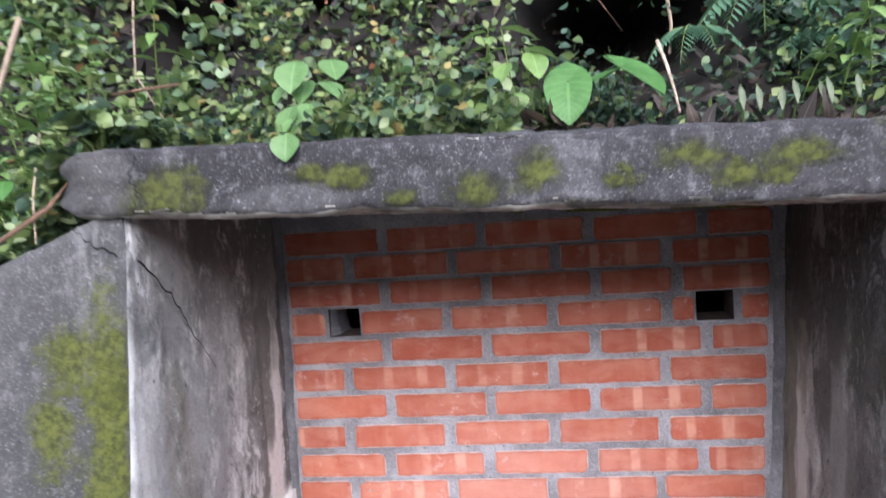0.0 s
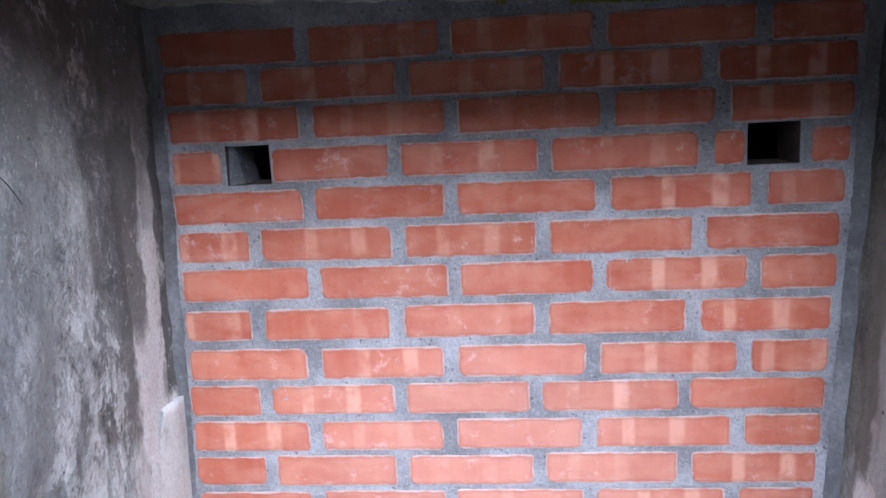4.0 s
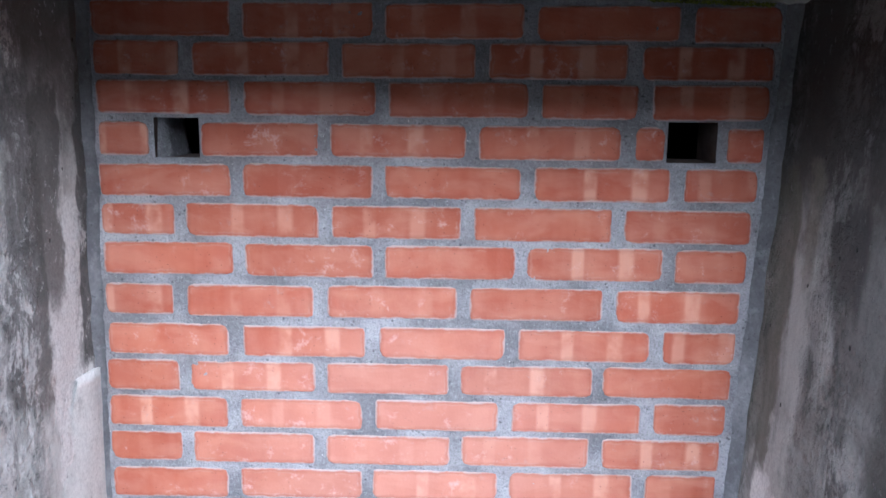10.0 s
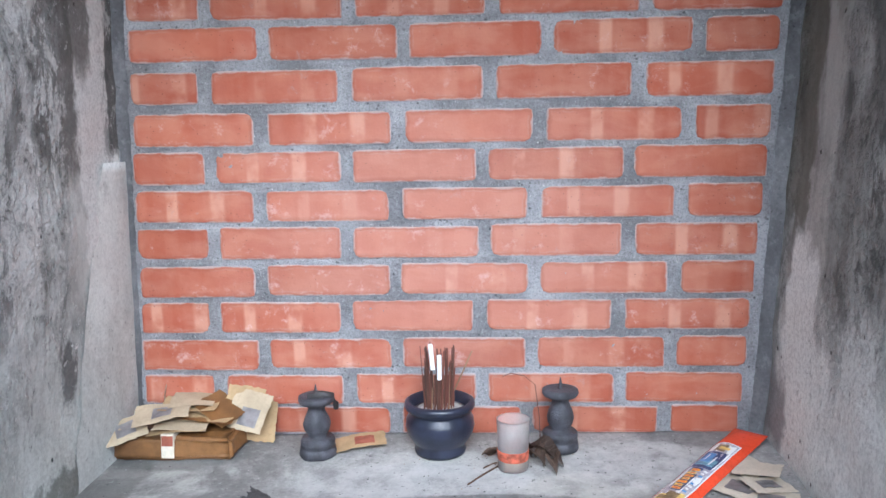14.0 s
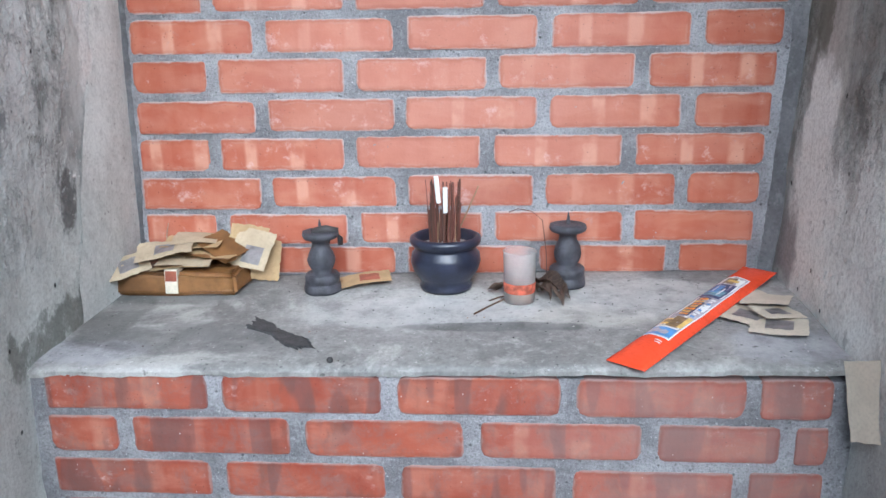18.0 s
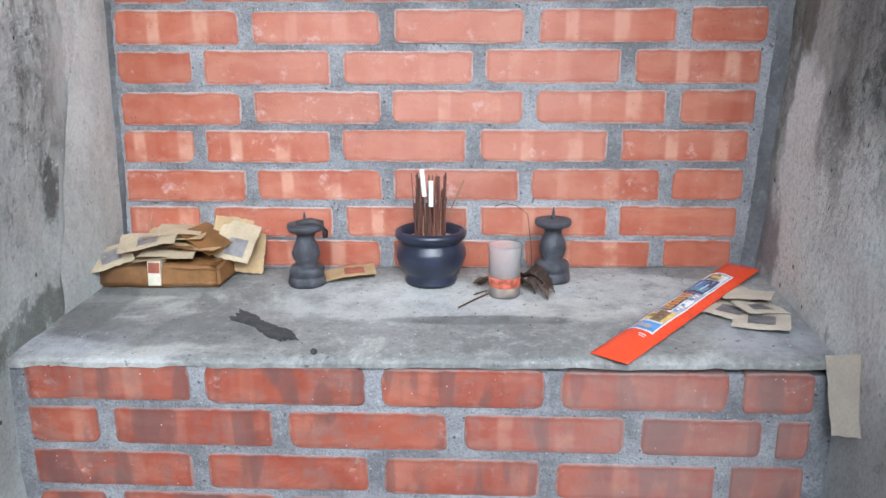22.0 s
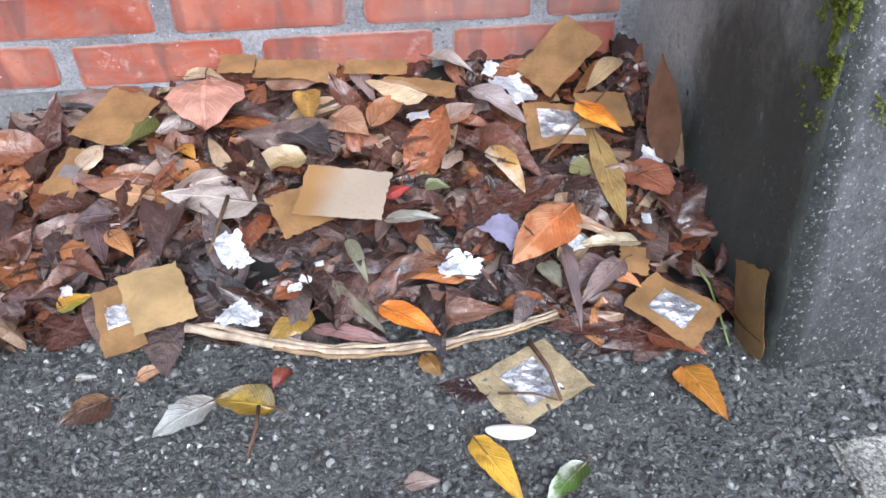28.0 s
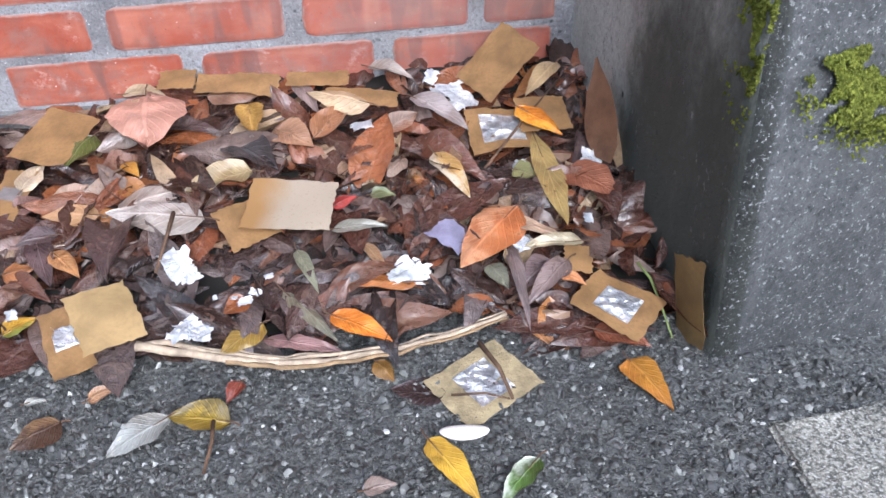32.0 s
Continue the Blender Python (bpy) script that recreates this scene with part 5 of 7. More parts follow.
panel = part("printed_panel", film(-0.62, 0.62, -0.62, 0.86, 0.0004, 30, 8), P_WHITE, packet, "printed panel with a white rim", smooth=True)
P_NAVY = plain("printed_navy", (0.035, 0.06, 0.17), 0.3, 0.4, 110, bump=0)
for name, mt, u0, u1, w0, w1, lift in (
    ("print_field", P_GREY, -0.605, 0.605, -0.56, 0.80, 0.0007), ("print_blue", P_BLUE, -0.60, -0.47, -0.54, 0.78, 0.0010), ("print_band", P_WHITE, -0.475, -0.455, -0.50, 0.70, 0.0012),
    ("print_brown", P_BROWN, -0.45, -0.27, -0.36, 0.30, 0.0010), ("print_cream", P_YELLOW, -0.44, -0.26, -0.54, -0.28, 0.0011), ("print_cream", P_YELLOW, -0.43, -0.33, 0.24, 0.66, 0.0012), ("print_brown", P_BROWN, -0.40, -0.35, -0.05, 0.55, 0.0014),
    ("print_navy", P_NAVY, -0.24, 0.13, -0.10, 0.52, 0.0009), ("print_navy", P_NAVY, 0.14, 0.44, -0.44, 0.70, 0.0009), ("print_swirl", P_TEAL, 0.18, 0.30, -0.36, 0.62, 0.0012), ("print_swirl", P_BLUE, 0.24, 0.40, 0.06, 0.56, 0.0014), ("print_streak", P_WHITE, 0.20, 0.35, -0.14, -0.04, 0.0016), ("print_streak", P_WHITE, 0.27, 0.38, 0.34, 0.42, 0.0017),
    ("print_mark", P_BROWN, 0.46, 0.57, -0.10, 0.45, 0.0011), ("print_mark", P_YELLOW, 0.49, 0.53, -0.30, 0.30, 0.0013)):
    part(name, film(u0, u1, w0, w1, lift, 8, 4), mt, panel, smooth=True)
for i in range(7):
    u = -0.225 + 0.05 * i
    part("print_bar", film(u, u + 0.034, -0.02 + 0.04 * (i % 2), 0.42 + 0.05 * (i % 3), 0.0013, 2, 3), P_YELLOW if i % 2 else P_ORANGE, panel)
    part("print_bar", film(u + 0.010, u + 0.022, 0.10, 0.34, 0.0016, 2, 3), P_RED, panel)
for i in range(9):
    u = -0.235 + 0.04 * i
    part("print_bar", film(u, u + 0.024, -0.42 + 0.05 * (i % 2), -0.20, 0.0012, 2, 2), P_WHITE if i % 3 else P_BLUE, panel)
for i, u in enumerate((-0.70, -0.675)):
    part("print_line", film(u, u + 0.009, -0.5, -0.2 + 0.1 * i, 0.0004, 2, 3), P_WHITE, packet)


# joss paper
def joss(x, y, z, w, h, rz, material, seed, label, group, rx=0.0, ry=0.0, square=None, sq=0.55, warp=0.006, shift=(0, 0)):
    ob = thing("joss_paper", (0, 0, 0), label, "joss paper", group)
    ob.matrix_world = pose(x, y, z, rx, ry, rz)
    part("sheet", sheet(w, h, 12, 12, 0.0005, warp, seed, 0.0018), material, ob, smooth=True)
    if square is not None:
        bm = bmesh.new()
        n, s = 11, sq * min(w, h)
        V = {}
        for j in range(n + 1):
            for i in range(n + 1):
                xx, yy = (i / n - 0.5) * s + shift[0], (j / n - 0.5) * s * 0.92 + shift[1]
                V[i, j] = bm.verts.new((xx, yy, warp * (noise.noise((xx * 14 + seed * 3.1, yy * 14, seed)) + 0.6 * noise.noise((xx * 5, yy * 5 + seed, 2.0))) + 0.0014 + 0.0016 * noise.noise((xx * 95, yy * 95, seed))))
        for j in range(n):
            for i in range(n):
                bm.faces.new((V[i, j], V[i + 1, j], V[i + 1, j + 1], V[i, j + 1]))
        part("foil_square", bm, square, ob, "foil or ink square on the paper", smooth=square is not SILVER)
    return ob


bundle = seat("joss_paper_bundle", 0.092, -0.066, "brown paper bundle of joss paper with a cream band", "bundle", rz=-1)
bm = block([(-0.120, -0.050, 0.0), (0.112, -0.050, 0.0), (0.112, 0.050, 0.0), (-0.120, 0.050, 0.0), (-0.122, -0.047, 0.043), (0.110, -0.047, 0.041), (0.108, 0.049, 0.047), (-0.118, 0.049, 0.047)], 10, 0.005, 4.0, 0.006)
part("wrapper", bm, WRAP, bundle, smooth=True)
bm = block([(-0.021, -0.0535, 0.004), (0.003, -0.0535, 0.004), (0.003, -0.0495, 0.004), (-0.021, -0.0495, 0.004), (-0.020, -0.0525, 0.050), (0.004, -0.0525, 0.050), (0.004, 0.02, 0.050), (-0.020, 0.02, 0.050)], 3, 0.0006, 1.0)
part("paper_band", bm, WHITE_LABEL, bundle, "cream paper band with faded print")
bm = block([(-0.019, -0.0545, 0.028), (0.002, -0.0545, 0.028), (0.002, -0.052, 0.028), (-0.019, -0.052, 0.028), (-0.018, -0.0535, 0.047), (0.003, -0.0535, 0.047), (0.003, -0.050, 0.047), (-0.018, -0.050, 0.047)], 0, 0)
part("band_print", bm, RUSTY, bundle, "faded red print on the band")
bz = shelf_z(0.118, -0.066) + 0.049
stack = "loose joss papers on the bundle"
for i, (x, y, dz, w, h, rz, rx, ry, mt, sqm) in enumerate((
    (0.012, -0.105, 0.002, 0.075, 0.060, 25, 18, -14, PAPER_PALE, TARNISH), (0.105, -0.080, 0.006, 0.105, 0.072, 6, 4, -2, PAPER, None), (0.112, -0.078, 0.012, 0.100, 0.070, 3, 5, -3, PAPER_PALE, None),
    (0.150, -0.060, 0.019, 0.110, 0.070, -4, 6, 4, WRAP, None), (0.156, -0.058, 0.024, 0.100, 0.066, -7, 6, 3, PAPER, None), (0.075, -0.085, 0.030, 0.105, 0.062, 11, 14, -8, PAPER_PALE, TARNISH),
    (0.115, -0.045, 0.036, 0.110, 0.070, 4, 4, 2, PAPER, None), (0.118, -0.036, 0.042, 0.085, 0.070, 8, 6, 3, PAPER_PALE, None), (0.175, -0.052, 0.030, 0.085, 0.070, -28, 8, 16, WRAP, None))):
    joss(x - 0.012, y, bz + dz, w, h, rz, mt, i + 1.3, "creased straw-coloured joss paper on the wrapped bundle", stack, rx, ry, sqm, 0.6, 0.009)
joss(0.203, -0.035, bz + 0.025, 0.075, 0.080, -8, PAPER, 12.0, "straw joss paper leaning on the brick wall", stack, 62, 4, None, warp=0.006)
joss(0.216, -0.048, bz + 0.022, 0.078, 0.078, -14, PAPER_PALE, 13.0, "straw joss paper with a grey square leaning upright", stack, 50, 8, TARNISH, 0.5, 0.006, (0.006, -0.012))
joss(0.226, -0.025, bz - 0.006, 0.075, 0.078, -6, PAPER, 14.0, "yellowed joss paper leaning on the brick wall", stack, 68, 2, None, warp=0.005)
joss(0.432, -0.058, shelf_z(0.43, -0.06) + 0.010, 0.095, 0.060, 12, PAPER, 15.0, "straw joss paper with a red square by the candle holder", "joss papers on the altar", 6, -6, RUSTY, 0.62, 0.008, (0.008, -0.004))
right_set = "joss papers on the altar"
for i, (x, y, dz, w, h, rz, ry, sqm) in enumerate(((1.090, -0.225, 0.003, 0.110, 0.085, -32, 3, TARNISH), (1.120, -0.275, 0.006, 0.085, 0.075, -20, -3, TARNISH), (1.112, -0.150, 0.008, 0.085, 0.070, -56, 4, None), (1.128, -0.180, 0.013, 0.075, 0.065, -26, -6, None), (1.130, -0.230, 0.010, 0.070, 0.060, 12, 4, TARNISH))):
    joss(x, y, shelf_z(x, y) + dz, w, h, rz, PAPER_BLEACHED, 20 + i * 1.7, "pale curled joss paper with a grey square", right_set, 0, ry, sqm, 0.55, 0.0045)

# paper slip hanging on the niche side
slip = tagged(part("paper_slip", sheet(0.066, 0.112, 5, 8, 0.0006, 0.003, 31.0, 0.0015), plain("beige_paper_slip", (0.58, 0.52, 0.41), 0.85, 0.1, 20), smooth=True), "plain beige paper slip stuck to the niche side", "paper slip")
up = Vector((-0.06, 0.36, 0.93)).normalized()
out = Vector((-1.0, -0.36, 0.02))
out = (out - up * out.dot(up)).normalized()
side = up.cross(out)
slip.matrix_world = Matrix(((side.x, up.x, out.x, 1.182), (side.y, up.y, out.y, -0.450), (side.z, up.z, out.z, 0.366), (0, 0, 0, 1)))

# crust, pebble, twigs and dry leaves on the altar top
bm = bmesh.new()
outline = []
for i in range(132):
    a = 2 * math.pi * i / 132
    r = 1 + 0.32 * noise.noise((math.cos(a) * 2.2, math.sin(a) * 2.2, 6)) + 0.3 * noise.noise((math.cos(a) * 5, math.sin(a) * 5, 2)) + 0.28 * noise.noise((math.cos(a) * 16, math.sin(a) * 16, 4))
    outline.append((0.074 * r * math.cos(a), 0.021 * r * math.sin(a) + 0.008 * math.sin(3 * a)))
crust = seat("soot_crust", 0.322, -0.283, "thin black-grey crust of burnt wax on the cement", "crust", rz=-44)
lo = [bm.verts.new((x, y, -0.001)) for x, y in outline]
hi = [bm.verts.new((x * 0.94, y * 0.9, 0.0022)) for x, y in outline]
bm.faces.new(hi)
for i in range(132):
    j = (i + 1) % 132
    bm.faces.new((lo[i], lo[j], hi[j], hi[i]))
part("crust", bm, SCAB, crust)
bm = bmesh.new()
bmesh.ops.create_icosphere(bm, subdivisions=2, radius=0.005)
pebble = part("pebble", bm, SCAB, smooth=True)
tagged(pebble, "small black pebble near the altar edge", "pebble").location = (0.43, -0.388, shelf_z(0.43, -0.388) + 0.004)
for x0, y0, x1, y1, r in ((0.640, -0.210, 0.694, -0.140, 0.0016), (0.665, -0.150, 0.70, -0.125, 0.0012)):
    v, f = tube([(x0, y0, shelf_z(x0, y0) + r), ((x0 + x1) / 2, (y0 + y1) / 2 + 0.003, shelf_z(x0, y0) + r + 0.002), (x1, y1, shelf_z(x1, y1) + r)], r, 5)
    tagged(part("twig", (v, f), BARK), "thin dark dry twig lying beside the cup", "twig", "twigs on the altar")
for i, (x, y, rz, ln, wd, curl) in enumerate(((0.742, -0.080, -48, 0.095, 0.034, 0.12), (0.782, -0.130, -80, 0.050, 0.026, 0.30), (0.752, -0.105, -70, 0.055, 0.030, 0.2), (0.662, -0.112, 20, 0.05, 0.012, 0.1))):
    v, f, u = leaf_shape(ln, wd, curl, 1.0, 0.8, 12, random.Random(i), crinkle=0.010, ragged=0.5)
    lf = tagged(part("dry_leaf", (v, f, u), DEAD, smooth=True), "shrivelled brown dry leaf lying by the cup", "leaf", "dry leaves on the altar")
    lf.matrix_world = pose(x, y, shelf_z(x, y) + 0.010, 4, 0, rz)

pieces = []
rng = random.Random(61)
for i in range(240):
    if i % 3:
        x, y = rng.uniform(0.02, 1.16), -0.02 - 0.37 * rng.random()
    else:
        x, y = 0.72 + 0.12 * rng.gauss(0, 1), -0.12 + 0.05 * rng.gauss(0, 1)
    if not (0.02 < x < 1.16 and -0.395 < y < -0.02):
        continue
    r = rng.uniform(0.0006, 0.0018)
    pieces.append(([(-r, -r, 0), (r, -r * 0.7, 0), (r * 0.8, r, 0), (-r * 0.6, r * 0.8, 0), (0, 0, r * 0.9)], [(0, 1, 4), (1, 2, 4), (2, 3, 4), (3, 0, 4)], [(0.0, 0.0)] * 5, pose(x, y, shelf_z(x, y) + 0.0005, 0, 0, rng.uniform(0, 360))))
tagged(part("crumbs", gather(pieces), leaf_material("ash_and_grit_crumb", [(0.0, (0.03, 0.028, 0.026)), (0.45, (0.10, 0.08, 0.065)), (0.65, (0.55, 0.53, 0.50)), (0.9, (0.28, 0.15, 0.09))], 0.9, through_light=0.0, veined=False)), "ash flakes and dark crumbs scattered over the cement top", "crumbs", kind="stuff")
# burnt incense stick bent in a loop behind the cup
v, f = tube([(0.700, -0.060, shelf_z(0.70, -0.06) + 0.135), (0.716, -0.062, shelf_z(0.70, -0.06) + 0.142), (0.740, -0.064, shelf_z(0.70, -0.06) + 0.138), (0.760, -0.066, shelf_z(0.70, -0.06) + 0.122), (0.768, -0.068, shelf_z(0.70, -0.06) + 0.06), (0.770, -0.072, shelf_z(0.77, -0.07) + 0.002)], 0.0009, 5)
tagged(part("incense_stick", (v, f), STICK), "thin burnt incense stick bent over behind the cup", "incense stick")
# straw caught in a joint of the back wall
v, f = tube([(0.034, -0.006, 0.470), (0.040, -0.016, 0.490), (0.046, -0.018, 0.512)], 0.0014, 5, 0.5)
tagged(part("straw", (v, f), STRAW), "pale straw caught in a mortar joint", "straw")


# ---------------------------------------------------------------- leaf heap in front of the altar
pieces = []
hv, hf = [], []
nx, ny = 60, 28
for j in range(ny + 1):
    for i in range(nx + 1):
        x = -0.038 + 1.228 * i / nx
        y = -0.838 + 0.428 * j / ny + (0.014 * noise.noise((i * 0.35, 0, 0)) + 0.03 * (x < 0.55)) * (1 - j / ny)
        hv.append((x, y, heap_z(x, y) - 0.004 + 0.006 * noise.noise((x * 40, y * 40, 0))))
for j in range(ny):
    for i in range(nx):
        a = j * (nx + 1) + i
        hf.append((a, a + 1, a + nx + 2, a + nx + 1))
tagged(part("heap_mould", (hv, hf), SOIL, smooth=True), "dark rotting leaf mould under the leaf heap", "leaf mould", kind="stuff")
rng = random.Random(5)


def heap_pose(x, y, rz, lift, rx=0.0, ry=0.0):
    e = 0.02
    sy = (heap_z(x, y + e) - heap_z(x, y - e)) / (2 * e)
    return Matrix.Translation((x, y, heap_z(x, y) + lift)) @ pose(0, 0, 0, math.degrees(math.atan(sy)) * 0.9, 0, 0) @ pose(0, 0, 0, rx, ry, rz)


PAPER_SPOTS = [(0.455, -0.5, 0.052), (0.695, -0.448, 0.057), (0.614, -0.437, 0.031), (0.805, -0.453, 0.046), (0.861, -0.495, 0.052), (1.058, -0.47, 0.061), (1.098, -0.571, 0.039), (1.039, -0.587, 0.048), (0.754, -0.69, 0.054), (0.7, -0.697, 0.038), (0.547, -0.81, 0.047), (0.505, -0.823, 0.049), (0.411, -0.59, 0.047), (1.106, -0.876, 0.046), (0.938, -0.939, 0.052), (1.079, -0.811, 0.027)]


def near_paper(x, y, more=0.0):
    return any(math.hypot(x - px, y - py) < r + more for px, py, r in PAPER_SPOTS)


soaked = []
for i in range(1500):
    x = rng.uniform(-0.0, 1.185)
    y = -0.42 - 0.47 * rng.random() ** 0.95
    turn = rng.uniform(0, 360)
    if min(y, y + 0.06 * math.sin(radians(turn))) < -0.862 + 0.02 * noise.noise((x * 4, 0, 0)) - 0.05 * (x > 1.0) + 0.02 * (x < 0.55):
        continue
    ln = rng.choice((0.035, 0.055, 0.075, 0.095, 0.115)) * rng.uniform(0.8, 1.2)
    under = near_paper(x, y) or near_paper(x + 0.06 * math.cos(radians(turn)), y + 0.06 * math.sin(radians(turn)), 0.01)
    calm = 0.35 if under else 1.0
    v, f, u = leaf_shape(ln, ln * rng.uniform(0.26, 0.5), rng.uniform(-0.16, 0.22) * calm, rng.uniform(-0.8, 0.9) * calm, rng.uniform(0.45, 0.9), 8, rng, crinkle=rng.choice((0.004, 0.008, 0.014)) * calm, ragged=rng.choice((0.05, 0.15, 0.4)))
    puddle = 1 - ((x - 0.70) / 0.30) ** 2 - ((y + 0.765) / 0.075) ** 2 > rng.uniform(-0.3, 0.5)
    (soaked if puddle else pieces).append((v, f, u, heap_pose(x, y, turn, 0.0 if under else rng.uniform(0.0, 0.012), rng.gauss(0, 15) * calm, rng.gauss(0, 10) * calm)))
tagged(part("leaf_litter", gather(pieces), LITTER, smooth=True), "wet brown rotting leaves heaped against the altar", "leaf litter", kind="stuff")
SOAKED = leaf_material("soaked_black_leaf", [(0.0, (0.026, 0.017, 0.016)), (0.3, (0.050, 0.030, 0.027)), (0.55, (0.078, 0.042, 0.035)), (0.75, (0.11, 0.08, 0.075)), (0.9, (0.14, 0.06, 0.035))], 0.18, vein=0.05, through_light=0.0, spec=0.7, crumple=True)
tagged(part("soaked_litter", gather(soaked), SOAKED, smooth=True), "soaked dark glossy leaves in the middle of the heap", "leaf litter", kind="stuff")

FALLEN = leaf_material("fallen_leaf", [(0.0, (0.10, 0.042, 0.029)), (0.16, (0.17, 0.066, 0.037)), (0.30, (0.26, 0.165, 0.10)), (0.38, (0.075, 0.036, 0.032)), (0.48, (0.20, 0.135, 0.11)), (0.57, (0.33, 0.125, 0.05)), (0.70, (0.13, 0.058, 0.042)), (0.80, (0.37, 0.26, 0.155)), (0.87, (0.23, 0.165, 0.14)), (0.93, (0.25, 0.08, 0.036))], 0.22, True, vein=0.12, through_light=0.08, spec=0.6, crumple=True)
shapes = []
for i in range(24):
    ln = rng.uniform(0.06, 0.125)
    v, f, u = leaf_shape(ln, ln * rng.uniform(0.28, 0.5), rng.uniform(-0.12, 0.20), rng.uniform(-0.8, 1.0), rng.uniform(0.55, 0.85), 12, rng, crinkle=rng.choice((0.004, 0.007, 0.013)), cols=(-1, -0.66, -0.33, 0, 0.33, 0.66, 1), ragged=rng.choice((0.05, 0.15, 0.4)))
    me = bpy.data.meshes.new("fallen_leaf")
    me.from_pydata(v, [], f)
    lay_uv(me, u)
    me.materials.append(FALLEN)
    for p in me.polygons:
        p.use_smooth = True
    shapes.append(me)
for i in range(330):
    x = rng.uniform(0.02, 1.15)
    y = -0.44 - 0.40 * rng.random()
    rz, lift, rx, ry, me = rng.uniform(0, 360), rng.uniform(0.006, 0.014), rng.gauss(0, 13), rng.gauss(0, 8), rng.choice(shapes)
    tx, ty = x + 0.06 * math.cos(radians(rz)), y + 0.06 * math.sin(radians(rz))
    if 1 - ((x - 0.70) / 0.30) ** 2 - ((y + 0.765) / 0.075) ** 2 > 0 and i % 4:
        continue
    if near_paper(tx, ty, 0.015) or near_paper(x, y) or near_paper(x + 0.11 * math.cos(radians(rz)), y + 0.11 * math.sin(radians(rz))) or tx > 1.17 or ty > -0.43 or ty < -0.855:
        continue
    ob = new("fallen_leaf", me)
    ob.matrix_world = heap_pose(x, y, rz, lift, rx, ry)
    tagged(ob, "curled brown fallen leaf lying on the heap", "leaf", "fallen leaves on the heap")


def lone_leaf(x0, y0, x1, y1, width, col, label, lift=0.016, curl=0.08, fold=0.3, tip=0.62, rough=0.3, rx=0.0, second=None, crinkle=0.004):
    """A leaf told apart by its colour, from its stalk at (x0, y0) to its tip."""
    k = Mat(label.split(" lying")[0].replace(" ", "_"), rough, 0.5)
    c = k.mix(k.step(k.noise(30, 4, 0.6), 0.35, 0.7), tuple(q * 0.62 for q in col), tuple(q * 0.95 for q in col))
    damp = k.step(k.noise(19, 5, 0.65, k.coord(shift=(x0 * 40, 3, y0 * 40))), 0.46, 0.62)
    c = k.mix(k.math("MULTIPLY", damp, 0.55), c, (0.45 * col[0], 0.36 * col[1], 0.30 * col[2]))
    if second is not None:
        c = k.mix(k.step(k.noise(14, 5, 0.65), 0.45, 0.58), c, second)
    c = k.mix(k.math("MULTIPLY", k.step(k.noise(120, 3, 0.6), 0.55, 0.75), 0.5), c, tuple(q * 0.4 for q in col))
    rib, net = veins(k)
    c = k.mix(k.math("MULTIPLY", net, 0.3), c, tuple(min(1, q * 1.4 + 0.05) for q in col))
    c = k.mix(k.math("MULTIPLY", k.step(k.noise(55, 5, 0.7), 0.62, 0.72), 0.7), c, tuple(q * 0.25 for q in col))
    k.bump(k.math("SUBTRACT", k.math("ADD", k.noise(45, 4, 0.6), k.math("MULTIPLY", k.noise(17, 4, 0.6, None, 0.8), 1.6)), k.math("MULTIPLY", net, 0.3)), 0.6, 0.005)
    ln = math.hypot(x1 - x0, y1 - y0)
    r = random.Random(int(x0 * 1000))
    v, f, u = leaf_shape(ln, width * 0.88, curl, fold * r.choice((-0.6, 0.5, 1.0)), tip, 14, r, crinkle=crinkle, cols=(-1, -0.66, -0.33, 0, 0.33, 0.66, 1), ragged=0.22)
    k.set("Coat Weight", k.math("MULTIPLY", k.step(k.noise(18, 3, 0.5), 0.40, 0.60), 0.5))
    k.set("Coat Roughness", 0.22)
    ob = part("fallen_leaf", (v, f, u), k.done(c), smooth=True)
    ob.matrix_world = heap_pose(x0, y0, math.degrees(math.atan2(y1 - y0, x1 - x0)), lift, rx)
    v, f = tube([(-ln * 0.16, 0.002, -0.002), (-ln * 0.06, 0, 0), (ln * 0.3, 0, 0.001)], 0.0011, 5, 0.5)
    part("stalk", (v, f), BARK, ob)
    return tagged(ob, label, "leaf", "coloured leaves on the heap and ground")


lone_leaf(0.572, -0.449, 0.582, -0.569, 0.118, (0.60, 0.31, 0.23), "large pinkish crumpled leaf lying on the heap", 0.034, curl=0.1, fold=0.25, tip=0.72, crinkle=0.012, rough=0.4)
lone_leaf(0.537, -0.432, 0.595, -0.441, 0.032, (0.56, 0.43, 0.28), "cream curled leaf lying by the brick foot", 0.030, curl=0.1, crinkle=0.004)
lone_leaf(0.505, -0.501, 0.472, -0.557, 0.039, (0.115, 0.12, 0.03), "dark olive leaf lying beside a pink one", 0.026)
lone_leaf(0.450, -0.432, 0.360, -0.432, 0.048, (0.27, 0.185, 0.155), "long grey-mauve leaf lying on the heap", 0.024, crinkle=0.006)
lone_leaf(0.441, -0.432, 0.477, -0.432, 0.029, (0.4, 0.28, 0.2), "small tan leaf lying at the brick foot", 0.022)
lone_leaf(0.652, -0.691, 0.537, -0.665, 0.062, (0.4, 0.335, 0.29), "large pale grey leaf lying on the heap", 0.036, curl=0.05, fold=0.4, crinkle=0.003, second=(0.46, 0.4, 0.36))
lone_leaf(0.545, -0.653, 0.637, -0.618, 0.053, (0.43, 0.35, 0.3), "large pale grey-brown leaf lying on the heap", 0.026, fold=0.15)
lone_leaf(0.710, -0.619, 0.628, -0.640, 0.051, (0.44, 0.33, 0.17), "crumpled pale straw leaf lying on the heap", 0.030, crinkle=0.01, fold=0.5)
